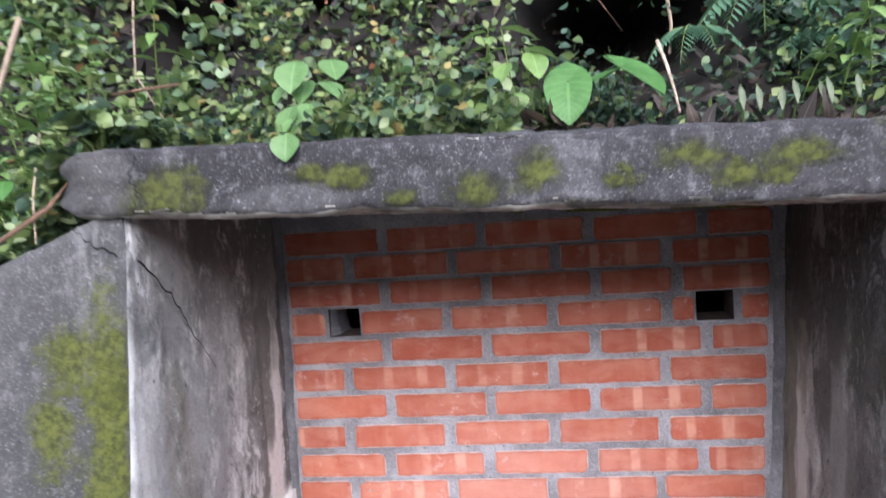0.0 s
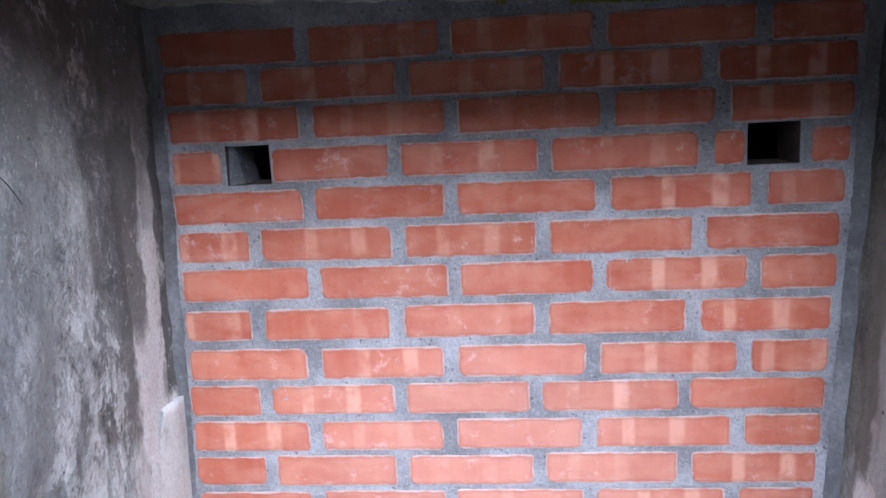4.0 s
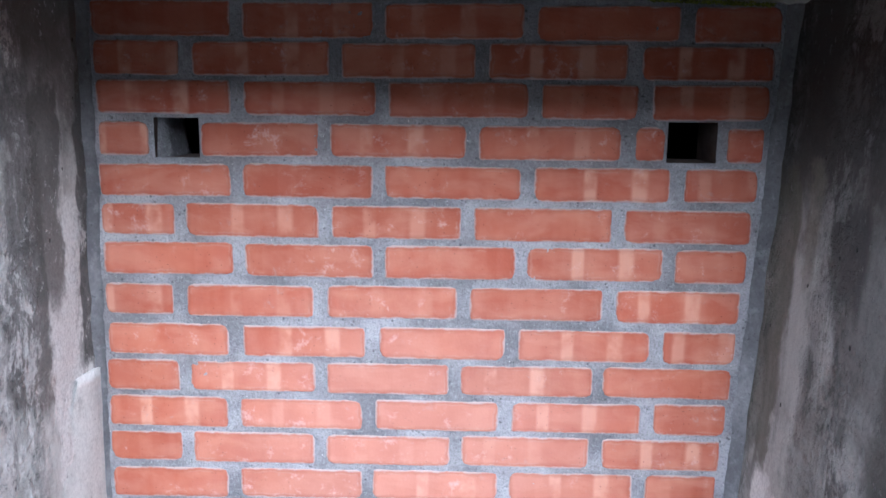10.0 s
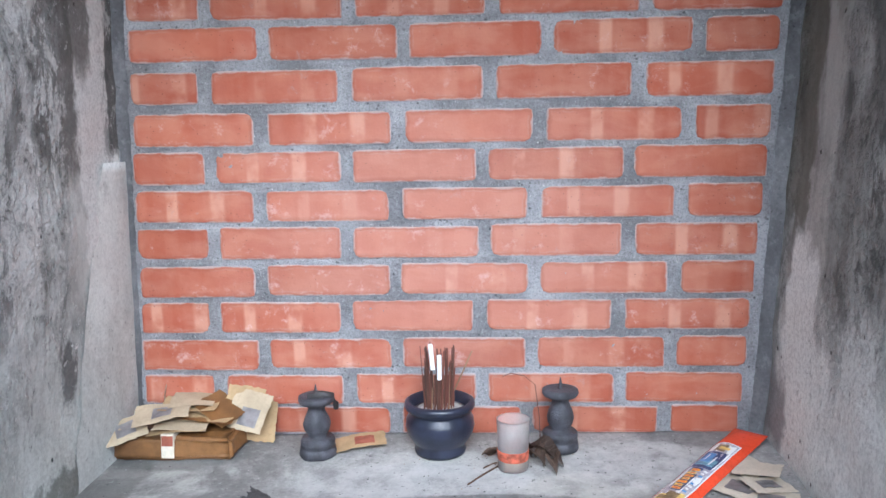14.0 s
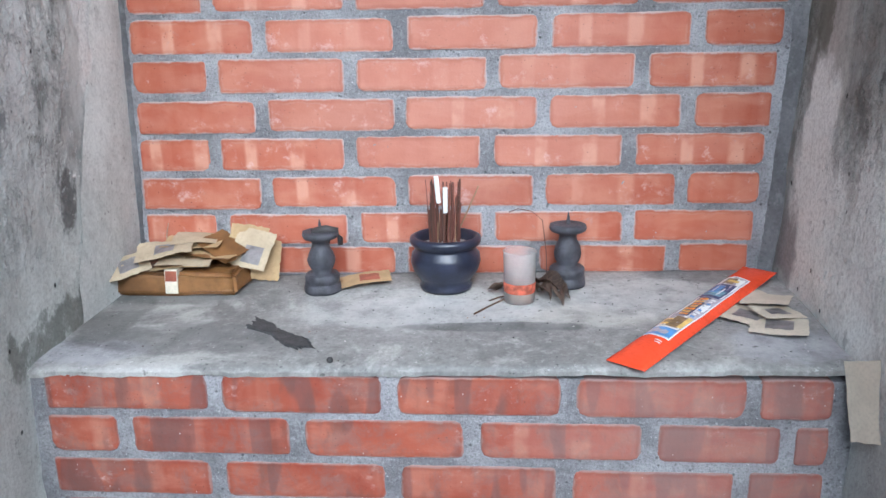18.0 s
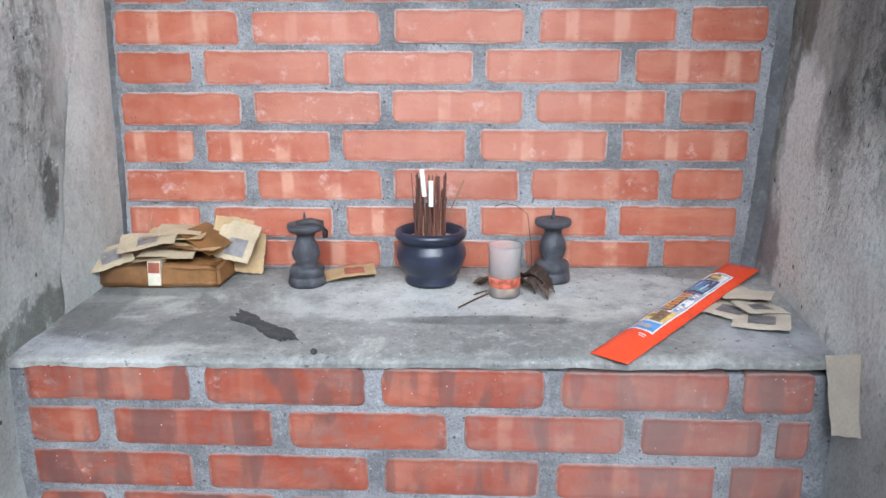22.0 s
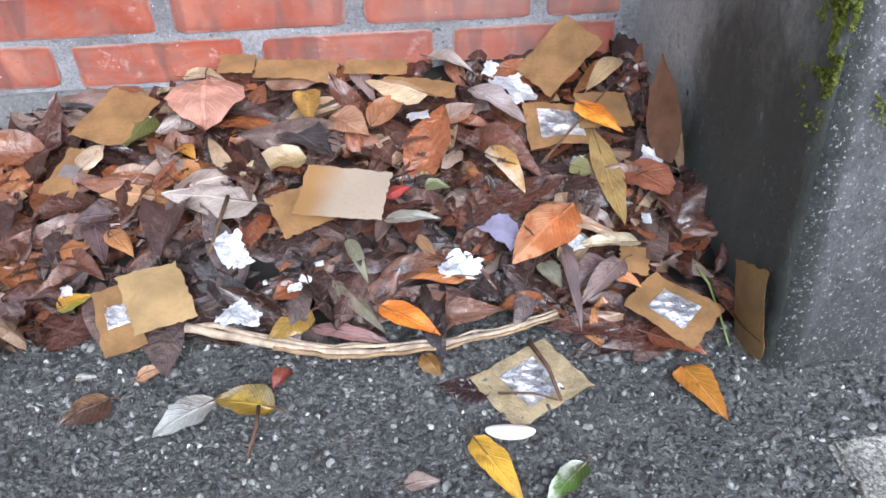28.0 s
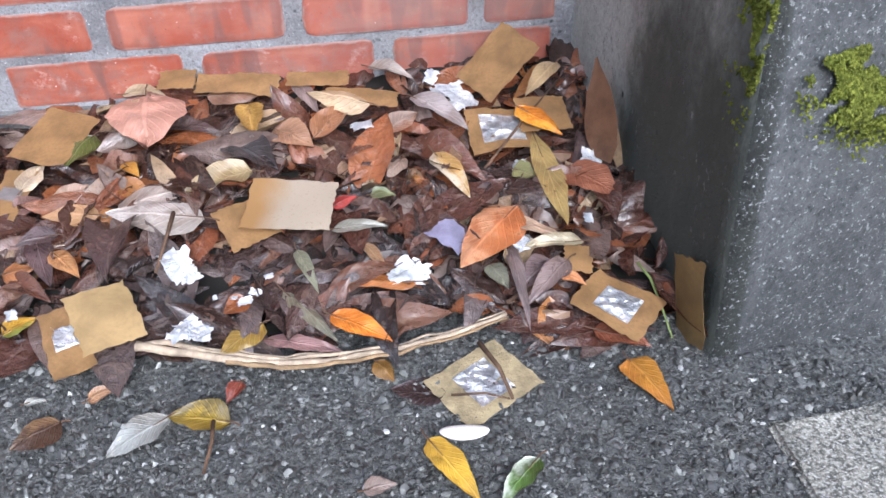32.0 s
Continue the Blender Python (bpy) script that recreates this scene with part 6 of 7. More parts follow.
lone_leaf(0.526, -0.655, 0.459, -0.645, 0.040, (0.52, 0.3, 0.15), "peach-tan leaf lying on the heap", 0.028, crinkle=0.005)
lone_leaf(0.471, -0.627, 0.506, -0.592, 0.041, (0.48, 0.33, 0.25), "pale peach leaf lying on the heap", 0.026, crinkle=0.006)
lone_leaf(0.425, -0.587, 0.444, -0.541, 0.041, (0.55, 0.42, 0.29), "pale cream leaf lying on the heap", 0.028, crinkle=0.006)
lone_leaf(0.549, -0.570, 0.569, -0.597, 0.022, (0.62, 0.3, 0.05), "small orange leaf lying on the heap", 0.026)
lone_leaf(0.679, -0.553, 0.742, -0.620, 0.061, (0.05, 0.042, 0.042), "dark slate-brown wet leaf lying on the heap", 0.026, rough=0.2, fold=0.4, crinkle=0.005)
lone_leaf(0.709, -0.490, 0.712, -0.553, 0.043, (0.42, 0.24, 0.06), "ochre crumpled leaf lying on the heap", 0.030, crinkle=0.01)
lone_leaf(0.652, -0.457, 0.735, -0.461, 0.044, (0.24, 0.13, 0.085), "chestnut leaf lying under paper strips", 0.022, crinkle=0.006)
lone_leaf(0.870, -0.521, 0.787, -0.482, 0.051, (0.6, 0.43, 0.26), "cream rolled leaf lying on the heap", 0.036, fold=0.9, curl=0.08)
lone_leaf(0.791, -0.561, 0.844, -0.506, 0.045, (0.34, 0.15, 0.07), "red-brown leaf lying on the heap", 0.024, crinkle=0.006)
lone_leaf(0.740, -0.538, 0.789, -0.577, 0.057, (0.36, 0.19, 0.11), "tan-brown leaf lying on the heap", 0.026, crinkle=0.006)
lone_leaf(0.927, -0.511, 0.995, -0.587, 0.040, (0.42, 0.345, 0.33), "greyish mauve leaf lying on the heap", 0.034, fold=0.5)
lone_leaf(0.878, -0.432, 0.939, -0.469, 0.031, (0.38, 0.31, 0.27), "folded mauve-grey leaf lying at the brick foot", 0.028, fold=0.6)
lone_leaf(0.772, -0.439, 0.801, -0.515, 0.028, (0.26, 0.18, 0.16), "dull mauve leaf lying on the heap", 0.026, fold=0.5)
lone_leaf(1.144, -0.476, 1.083, -0.538, 0.033, (0.52, 0.36, 0.19), "pale ochre leaf lying by the niche corner", 0.040, fold=0.3)
lone_leaf(1.063, -0.564, 1.111, -0.626, 0.039, (0.85, 0.27, 0.02), "small bright orange leaf lying by foil", 0.046, second=(0.8, 0.36, 0.04), rough=0.25)
lone_leaf(1.077, -0.601, 1.079, -0.768, 0.040, (0.42, 0.285, 0.105), "long flat ochre leaf lying on the heap", 0.034, fold=0.1, curl=0.02, tip=0.95, crinkle=0.002)
lone_leaf(1.103, -0.669, 1.156, -0.731, 0.069, (0.36, 0.135, 0.075), "red-brown leaf lying against the niche side", 0.032, fold=0.35, crinkle=0.005, rough=0.22)
lone_leaf(0.940, -0.620, 0.973, -0.701, 0.037, (0.56, 0.335, 0.115), "yellow-tan curled leaf lying on the heap", 0.034, fold=0.5, second=(0.6, 0.5, 0.38))
lone_leaf(1.026, -0.726, 0.938, -0.813, 0.073, (0.52, 0.165, 0.055), "broad russet leaf lying on the wet heap", 0.036, curl=0.06, fold=0.35, second=(0.5, 0.24, 0.12), rough=0.28)
lone_leaf(0.888, -0.812, 0.809, -0.802, 0.025, (0.46, 0.17, 0.05), "wet orange-brown leaf lying by foil", 0.024, rough=0.2, crinkle=0.004)
lone_leaf(0.787, -0.843, 0.850, -0.888, 0.035, (0.85, 0.26, 0.03), "bright orange leaf lying at the heap's edge", 0.024, rough=0.3)
lone_leaf(1.065, -0.815, 1.003, -0.872, 0.033, (0.25, 0.18, 0.165), "grey-mauve leaf lying at the heap's end", 0.034, fold=0.4, rough=0.25)
lone_leaf(1.050, -0.805, 0.997, -0.843, 0.041, (0.17, 0.115, 0.11), "dark mauve leaf lying at the heap's end", 0.026, fold=0.3, rough=0.25)
lone_leaf(1.004, -0.763, 1.000, -0.898, 0.019, (0.21, 0.155, 0.145), "long narrow mauve leaf lying at the heap's end", 0.026, fold=0.6)
lone_leaf(0.974, -0.798, 0.989, -0.839, 0.030, (0.22, 0.21, 0.15), "torn grey-green leaf lying on the heap", 0.024)
lone_leaf(1.000, -0.738, 1.074, -0.785, 0.027, (0.5, 0.34, 0.23), "pale tan leaf lying on the heap", 0.030, crinkle=0.005)
lone_leaf(1.092, -0.789, 1.012, -0.788, 0.025, (0.44, 0.37, 0.24), "pale straw leaf lying on the heap", 0.032, fold=0.5)
lone_leaf(1.050, -0.839, 1.074, -0.856, 0.019, (0.72, 0.3, 0.12), "small salmon-orange leaf lying by foil", 0.036)
lone_leaf(0.714, -0.839, 0.669, -0.873, 0.042, (0.43, 0.28, 0.06), "ochre curled leaf lying at the heap's edge", 0.020, crinkle=0.005)
lone_leaf(0.713, -0.855, 0.798, -0.886, 0.024, (0.3, 0.17, 0.155), "long maroon-pink leaf lying beside the stalk", 0.014, rough=0.3)
lone_leaf(0.737, -0.798, 0.792, -0.879, 0.023, (0.24, 0.215, 0.15), "olive-grey twisted leaf lying on the heap", 0.022, fold=0.8)
lone_leaf(0.756, -0.746, 0.777, -0.812, 0.019, (0.25, 0.24, 0.16), "dull olive leaf lying on the heap", 0.026, fold=0.6)
lone_leaf(0.800, -0.727, 0.866, -0.729, 0.024, (0.33, 0.32, 0.27), "torn grey-green leaf lying on the heap", 0.028, fold=0.3)
lone_leaf(0.903, -0.612, 0.876, -0.648, 0.028, (0.38, 0.27, 0.21), "pale mauve-tan leaf lying on the heap", 0.026)
lone_leaf(0.887, -0.567, 0.933, -0.533, 0.041, (0.38, 0.27, 0.22), "speckled mauve leaf lying on the heap", 0.028, second=(0.3, 0.14, 0.08))
lone_leaf(0.834, -0.747, 0.858, -0.795, 0.018, (0.4, 0.24, 0.13), "tan leaf lying on the soaked heap", 0.022, fold=0.6)
lone_leaf(0.803, -0.687, 0.835, -0.671, 0.023, (0.42, 0.06, 0.05), "small wet red leaf lying on the heap", 0.024, rough=0.2)
lone_leaf(0.852, -0.674, 0.883, -0.677, 0.022, (0.2, 0.22, 0.1), "small olive leaf lying on the heap", 0.024)
lone_leaf(1.036, -0.661, 1.062, -0.677, 0.039, (0.26, 0.24, 0.1), "square torn olive leaf lying on the heap", 0.030)
lone_leaf(0.477, -0.669, 0.431, -0.679, 0.033, (0.14, 0.1, 0.1), "dark plum leaf lying on the heap", 0.022, fold=0.4, rough=0.2)
lone_leaf(0.449, -0.661, 0.477, -0.744, 0.036, (0.12, 0.075, 0.075), "dark purple-brown leaf lying on the heap", 0.022, rough=0.2)
lone_leaf(0.420, -0.715, 0.456, -0.711, 0.034, (0.46, 0.2, 0.08), "orange-brown leaf lying on the heap", 0.020)
lone_leaf(0.474, -0.695, 0.511, -0.741, 0.029, (0.52, 0.25, 0.1), "orange-tan leaf lying on the heap", 0.022, crinkle=0.006)
lone_leaf(0.436, -0.803, 0.467, -0.783, 0.034, (0.6, 0.33, 0.04), "yellow and green leaf lying on the heap", 0.016, second=(0.2, 0.24, 0.04))
lone_leaf(0.424, -0.623, 0.449, -0.600, 0.038, (0.22, 0.12, 0.1), "dark chestnut leaf lying on the heap", 0.026)
lone_leaf(0.699, -0.805, 0.671, -0.821, 0.031, (0.3, 0.1, 0.035), "red-brown soaked leaf lying on the heap", 0.020, rough=0.18)
lone_leaf(1.073, -0.895, 1.130, -0.927, 0.035, (0.22, 0.075, 0.04), "wet red-brown leaf lying under paper", 0.010, rough=0.2)
lone_leaf(0.897, -0.945, 0.840, -0.931, 0.044, (0.045, 0.026, 0.024), "flat dark purple-brown leaf lying on concrete", 0.003, rough=0.2, fold=0.03, curl=0.0)
lone_leaf(0.829, -0.896, 0.846, -0.925, 0.024, (0.26, 0.13, 0.03), "brown-ochre leaf scrap lying on the concrete", 0.008)
lone_leaf(0.868, -1.003, 0.905, -1.083, 0.034, (0.72, 0.42, 0.05), "yellow leaf lying on the dark concrete", 0.008)
lone_leaf(0.970, -1.043, 0.921, -1.089, 0.028, (0.115, 0.2, 0.045), "green leaf with a pale edge lying on concrete", 0.008, second=(0.48, 0.5, 0.4))
lone_leaf(0.618, -0.929, 0.559, -0.967, 0.040, (0.36, 0.36, 0.33), "grey-white upturned leaf lying on the concrete", 0.008, tip=0.8, crinkle=0.003)
lone_leaf(0.677, -0.947, 0.614, -0.929, 0.045, (0.42, 0.28, 0.04), "mottled yellow-brown leaf lying on the concrete", 0.008, second=(0.14, 0.1, 0.03))
lone_leaf(0.688, -0.900, 0.674, -0.925, 0.022, (0.26, 0.06, 0.035), "small dark red leaf lying on the concrete", 0.008)
lone_leaf(0.534, -0.898, 0.564, -0.884, 0.022, (0.5, 0.28, 0.15), "small tan leaf lying on the concrete", 0.008, crinkle=0.004)
lone_leaf(0.511, -0.919, 0.466, -0.943, 0.045, (0.1, 0.055, 0.035), "dark brown leaf lying on wet concrete", 0.008, second=(0.2, 0.12, 0.06), rough=0.2)
lone_leaf(1.099, -0.938, 1.122, -1.010, 0.047, (0.48, 0.21, 0.03), "orange leaf with a bleached end lying flat", 0.008, tip=0.42, second=(0.4, 0.16, 0.03), fold=0.15, curl=0.04)
lone_leaf(0.800, -1.050, 0.832, -1.047, 0.025, (0.42, 0.32, 0.27), "pale pinkish leaf scrap lying on the concrete", 0.006)
lone_leaf(0.471, -0.891, 0.492, -0.889, 0.014, (0.46, 0.45, 0.4), "pale curled scrap lying on the concrete", 0.008, crinkle=0.004)

# leaf leaning on the niche side
v, f, u = leaf_shape(0.150, 0.062, 0.03, 0.12, 0.66, 10, random.Random(9), crinkle=0.004)
ob = tagged(part("fallen_leaf", (v, f, u), plain("leaning_leaf_brown", (0.17, 0.088, 0.05), 0.5, 0.35, 30), smooth=True), "brown leaf leaning upright on the niche side", "leaf", "coloured leaves on the heap and ground")
along = Vector((0.09, 0.80, 0.58)).normalized()
face = Vector((-0.9, -0.3, 0.25))
face = (face - along * face.dot(along)).normalized()
across = face.cross(along)
ob.matrix_world = Matrix(((along.x, across.x, face.x, 1.158), (along.y, across.y, face.y, -0.675), (along.z, across.z, face.z, 0.085), (0, 0, 0, 1)))

# joss papers and foil on the heap
hp = "wet joss papers on the leaf heap"


def wet_joss(x, y, lift, w, h, rz, seed, label, foil=None, sq=0.5, rx=0.0, ry=0.0, shift=(0, 0), mt=None):
    ob = joss(0, 0, 0, w, h, 0, PAPER_WET if mt is None else mt, seed, label, hp, 0, 0, foil, sq, 0.0054 + 0.004 * (seed % 3 == 0), shift)
    ob.matrix_world = heap_pose(x, y, rz, lift, rx, ry)
    return ob


HALF = Mat("half_wet_joss_paper", 0.7, 0.35)
edge = HALF.math("ADD", HALF.axis(0), HALF.math("MULTIPLY", HALF.math("SUBTRACT", HALF.noise(12, 3), 0.5), 0.05))
HALF.bump(HALF.noise(90, 4), 0.2, 0.002)
HALF = HALF.done(HALF.mix(HALF.step(HALF.noise(300, 2), 0.55, 0.9), HALF.mix(HALF.step(edge, -0.04, 0.0), (0.29, 0.16, 0.06), (0.37, 0.30, 0.225)), (0.24, 0.17, 0.10)))
CRUMPLED = plain("crumpled_pale_joss_paper", (0.40, 0.315, 0.18), 0.6, 0.4, 40, 0.4, bump=1.0)
DRYING = plain("drying_joss_paper", (0.40, 0.27, 0.125), 0.5, 0.35, 15, 0.4)
wet_joss(0.455, -0.5, 0.034, 0.077, 0.101, -25, 41, "stiff ochre joss paper lying on the heap")
wet_joss(0.695, -0.448, 0.03, 0.113, 0.039, -8, 42, "flat ochre joss paper strip at the brick foot")
wet_joss(0.614, -0.437, 0.03, 0.051, 0.042, -6, 43, "curled ochre joss paper strip at the brick foot")
wet_joss(0.805, -0.453, 0.034, 0.086, 0.029, -6, 44, "flat ochre joss paper strip at the brick foot")
wet_joss(0.861, -0.495, 0.028, 0.101, 0.035, -14, 45, "flat ochre joss paper strip on the heap")
wet_joss(1.058, -0.47, 0.05, 0.076, 0.104, -59, 46, "stiff ochre joss paper leaning on the bricks", rx=30)
wet_joss(1.098, -0.571, 0.036, 0.07, 0.067, -3, 47, "wet ochre joss paper by the niche side")
wet_joss(1.039, -0.587, 0.03, 0.091, 0.082, -2, 48, "wet ochre joss paper with crumpled silver foil", SILVER, 0.7)
wet_joss(0.754, -0.69, 0.038, 0.105, 0.085, -12, 49, "half-dry pale joss paper lying on the heap", mt=HALF)
wet_joss(0.7, -0.697, 0.026, 0.061, 0.067, 22, 50, "torn wet ochre joss paper lying on the heap")
wet_joss(0.547, -0.81, 0.026, 0.066, 0.089, 22, 51, "half-dry ochre joss paper lying on the heap", mt=DRYING)
wet_joss(0.505, -0.823, 0.014, 0.044, 0.092, 18, 52, "wet ochre joss paper with bright foil", SILVER, 0.55)
wet_joss(0.411, -0.59, 0.026, 0.044, 0.087, -14, 53, "wet ochre joss paper with a grey foil square", TARNISH, 0.6)
wet_joss(1.106, -0.876, 0.022, 0.086, 0.072, -46, 54, "wet ochre joss paper with a silver foil square", SILVER, 0.62)
wet_joss(0.938, -0.939, 0.004, 0.08, 0.101, -61, 55, "crumpled ochre joss paper with bright silver foil", SILVER, 0.62, mt=CRUMPLED)
wet_joss(1.079, -0.811, 0.028, 0.033, 0.04, -14, 56, "crumpled ochre joss paper scrap on the heap")
ob = wet_joss(1.155, -0.905, 0.040, 0.054, 0.098, 80, 57, "stained ochre joss paper standing against the pier", mt=plain("soaked_joss_paper", (0.17, 0.105, 0.04), 0.5, 0.35, 18))
up = Vector((0.03, 0.40, 0.90)).normalized()
out = Vector((-1.0, -0.12, 0.12))
out = (out - up * out.dot(up)).normalized()
side = up.cross(out)
ob.matrix_world = Matrix(((side.x, up.x, out.x, 1.176), (side.y, up.y, out.y, -0.902), (side.z, up.z, out.z, 0.047), (0, 0, 0, 1)))
# violet foil lining under the russet leaf
violet = tagged(part("foil_scrap", sheet(0.050, 0.036, 8, 6, 0.0004, 0.006, 91.0, 0.003), plain("violet_foil_paper", (0.33, 0.31, 0.44), 0.3, 0.3, 40, 0.5, 0.3), smooth=False), "creased violet foil paper under a russet leaf", "foil scrap", "foil scraps in the heap")
violet.matrix_world = heap_pose(0.939, -0.755, -50, 0.030)
for i, (x, y, s) in enumerate(((0.625, -0.753, 0.042), (0.613, -0.741, 0.023), (0.636, -0.764, 0.024), (0.642, -0.847, 0.031), (0.629, -0.847, 0.028), (0.654, -0.848, 0.018), (0.724, -0.786, 0.009), (0.708, -0.800, 0.012), (0.684, -0.804, 0.009), (0.696, -0.813, 0.015), (0.664, -0.804, 0.006), (0.883, -0.798, 0.037), (0.868, -0.806, 0.022), (0.897, -0.801, 0.022), (0.856, -0.559, 0.027), (0.963, -0.469, 0.024), (0.993, -0.506, 0.053), (0.974, -0.496, 0.029), (1.022, -0.781, 0.027), (1.014, -0.772, 0.017), (1.145, -0.648, 0.027), (1.047, -0.650, 0.019), (0.509, -0.828, 0.029), (0.445, -0.787, 0.015), (1.107, -0.755, 0.015), (1.062, -0.713, 0.013))):
    ob = tagged(part("foil_scrap", sheet(s * 1.05, s * 0.72, 9, 7, 0.0004, 0.010, 60 + i * 1.9, s * 0.10), FOIL, smooth=False), "crumpled silver foil scrap among the wet leaves", "foil scrap", "foil scraps in the heap")
    ob.matrix_world = heap_pose(x, y, rng.uniform(0, 180), 0.028, rng.gauss(0, 8), rng.gauss(0, 8))

# dry stalk along the front of the heap
stalk_pts = [(0.58, -0.827), (0.616, -0.837), (0.674, -0.858), (0.732, -0.874), (0.791, -0.877), (0.851, -0.874), (0.914, -0.864), (0.98, -0.847)]
stalk = thing("dry_stalk", (0.545, -0.84, 0.02), "long bleached fibrous dry stalk along the heap's edge", "stalk")
bpy.context.view_layer.update()
for s, (first, last, off, wide) in enumerate(((0, 7, 0.0, 0.0052), (0, 5, 0.006, 0.0035), (2, 7, -0.005, 0.0030), (1, 4, 0.010, 0.0018), (4, 7, 0.006, 0.0020))):
    pts, n = [], 26
    for i in range(n + 1):
        t = first + (last - first) * i / n
        a, b = stalk_pts[min(6, int(t))], stalk_pts[min(7, int(t) + 1)]
        q = t - min(6, int(t))
        x, y = a[0] + (b[0] - a[0]) * q, a[1] + (b[1] - a[1]) * q
        pts.append((x - 0.545, y - 0.018 + off + 0.004 * noise.noise((x * 30, s * 5.0, 0)) + 0.84, heap_z(x, y) + 0.012 + 0.002 * (s % 2) + 0.003 * noise.noise((x * 40, s * 3.0, 7)) - 0.02))
    v, f = tube(pts, wide, 7, 0.5)
    part("strand", (v, f), STRAW if s != 2 else plain("brown_stalk_fibre", (0.30, 0.20, 0.11), 0.8, 0.35, 60, bump=0.6), stalk, smooth=True)
for x0, y0, x1, y1, r in ((0.662, -0.950, 0.655, -1.010, 0.0022), (0.942, -0.897, 0.961, -0.974, 0.0030), (0.90, -0.960, 0.958, -0.974, 0.0014), (0.36, -0.86, 0.40, -0.97, 0.003), (0.345, -0.85, 0.375, -0.93, 0.002), (0.617, -0.679, 0.599, -0.761, 0.0026), (0.985, -0.85, 1.05, -0.815, 0.003), (1.00, -0.66, 1.14, -0.50, 0.0018)):
    mx, my = (x0 + x1) / 2 + 0.004, (y0 + y1) / 2
    v, f = tube([(x0, y0, heap_z(x0, y0) + (0.036 if y0 > -0.8 else 0.016)), (mx, my, heap_z(mx, my) + (0.042 if y0 > -0.8 else 0.020)), (x1, y1, heap_z(x1, y1) + (0.030 if y0 > -0.8 else 0.014))], r, 6, 0.7)
    tagged(part("twig", (v, f), BARK, smooth=True), "thin brown twig lying on leaves and concrete", "twig", "twigs on the ground")
bm = bmesh.new()
bmesh.ops.create_icosphere(bm, subdivisions=3, radius=1)
for q in bm.verts:
    q.co = Vector((q.co.x * 0.025, q.co.y * 0.0085, q.co.z * 0.006 + 0.003 * q.co.x ** 2))
ob = tagged(part("petal", bm, plain("waxy_white_petal", (0.78, 0.72, 0.68), 0.5, 0.1, 50), smooth=True), "waxy white fallen petal lying on the concrete", "petal")
ob.matrix_world = pose(0.905, -1.003, 0.008, 0, 0, -8)

v, f = tube([(1.145, -0.828, 0.046), (1.153, -0.850, 0.040), (1.157, -0.885, 0.022), (1.159, -0.915, 0.006)], 0.0018, 6, 0.6)
tagged(part("green_stem", (v, f), plain("limp_green_stem", (0.20, 0.25, 0.08), 0.5, 0.25, 60), smooth=True), "limp green stem lying along the niche side", "stem")

# loose grit on the paving
pieces = []
rng = random.Random(33)
ico = bmesh.new()
bmesh.ops.create_icosphere(ico, subdivisions=1, radius=1)
iv, jf = [tuple(v.co) for v in ico.verts], [tuple(v.index for v in f.verts) for f in ico.faces]
ico.free()
for i in range(8200):
    x, y = rng.uniform(0.25, 1.35), rng.uniform(-1.2, -0.82)
    s = rng.uniform(0.0012, 0.0036) * rng.choice((1, 1, 1.3, 2.0))
    pieces.append((iv, jf, [(0.0, 0.0)] * len(iv), pose(x, y, s * 0.05 + 0.0015 * noise.noise((x * 22, y * 22, 3)) + 0.003 * noise.noise((x * 5, y * 5, 0)), rng.uniform(0, 360), rng.uniform(0, 360), rng.uniform(0, 360)) @ Matrix.Diagonal((s, s * rng.uniform(0.6, 1), s * rng.uniform(0.3, 0.6), 1))))
GRIT = leaf_material("wet_grit", [(0.0, (0.035, 0.037, 0.038)), (0.40, (0.07, 0.072, 0.074)), (0.66, (0.13, 0.134, 0.13)), (0.88, (0.24, 0.245, 0.23)), (0.98, (0.45, 0.45, 0.43))], 0.4, False, 0.1, 0.0)
tagged(part("grit", gather(pieces), GRIT), "loose grey grit and small stones set in the paving", "grit", kind="stuff")

# moss cushions on the pier
MOSS = leaf_material("bright_moss", [(0.0, (0.11, 0.135, 0.018)), (0.4, (0.165, 0.19, 0.026)), (0.75, (0.25, 0.275, 0.045))], 0.9, False, 0.1, 0.2, 0.1)
pieces = []
rng = random.Random(12)
for i in range(15000):
    u, w = rng.gauss(0, 1), rng.gauss(0, 1)
    if i % 5 < 4:
        x, z = 1.288 + 0.034 * u, 0.312 + 0.024 * w - 0.45 * 0.034 * u
        if x < 1.222 or z > 0.338 + 0.02 * noise.noise((x * 30, 1, 1)) or noise.noise((x * 26, z * 26, 3)) + 0.5 * noise.noise((x * 70, z * 70, 1)) < -0.18 + 0.25 * max(0, abs(u) - 1):
            continue
        y = -0.955 + 0.146 * z - 0.001
        m = pose(x, y - rng.random() * 0.004, z, rng.uniform(40, 140), 0, rng.uniform(0, 360))
    else:
        y, z = -0.885 + 0.016 * u, 0.352 + 0.034 * w
        if noise.noise((y * 26, z * 26, 5)) + 0.5 * noise.noise((y * 70, z * 70, 1)) < -0.05 or y < -0.903:
            continue
        m = pose(1.190 - rng.random() * 0.003, y, z, 0, rng.uniform(-120, -60), rng.uniform(0, 360))
    s = rng.uniform(0.0018, 0.0042)
    pieces.append(([(-s * 0.6, -s * 0.4, 0), (s * 0.6, -s * 0.4, 0), (0, s * 0.6, 0), (0, 0, s * 0.8)], [(0, 1, 3), (1, 2, 3), (2, 0, 3)], [(0.0, 0.0)] * 4, m))
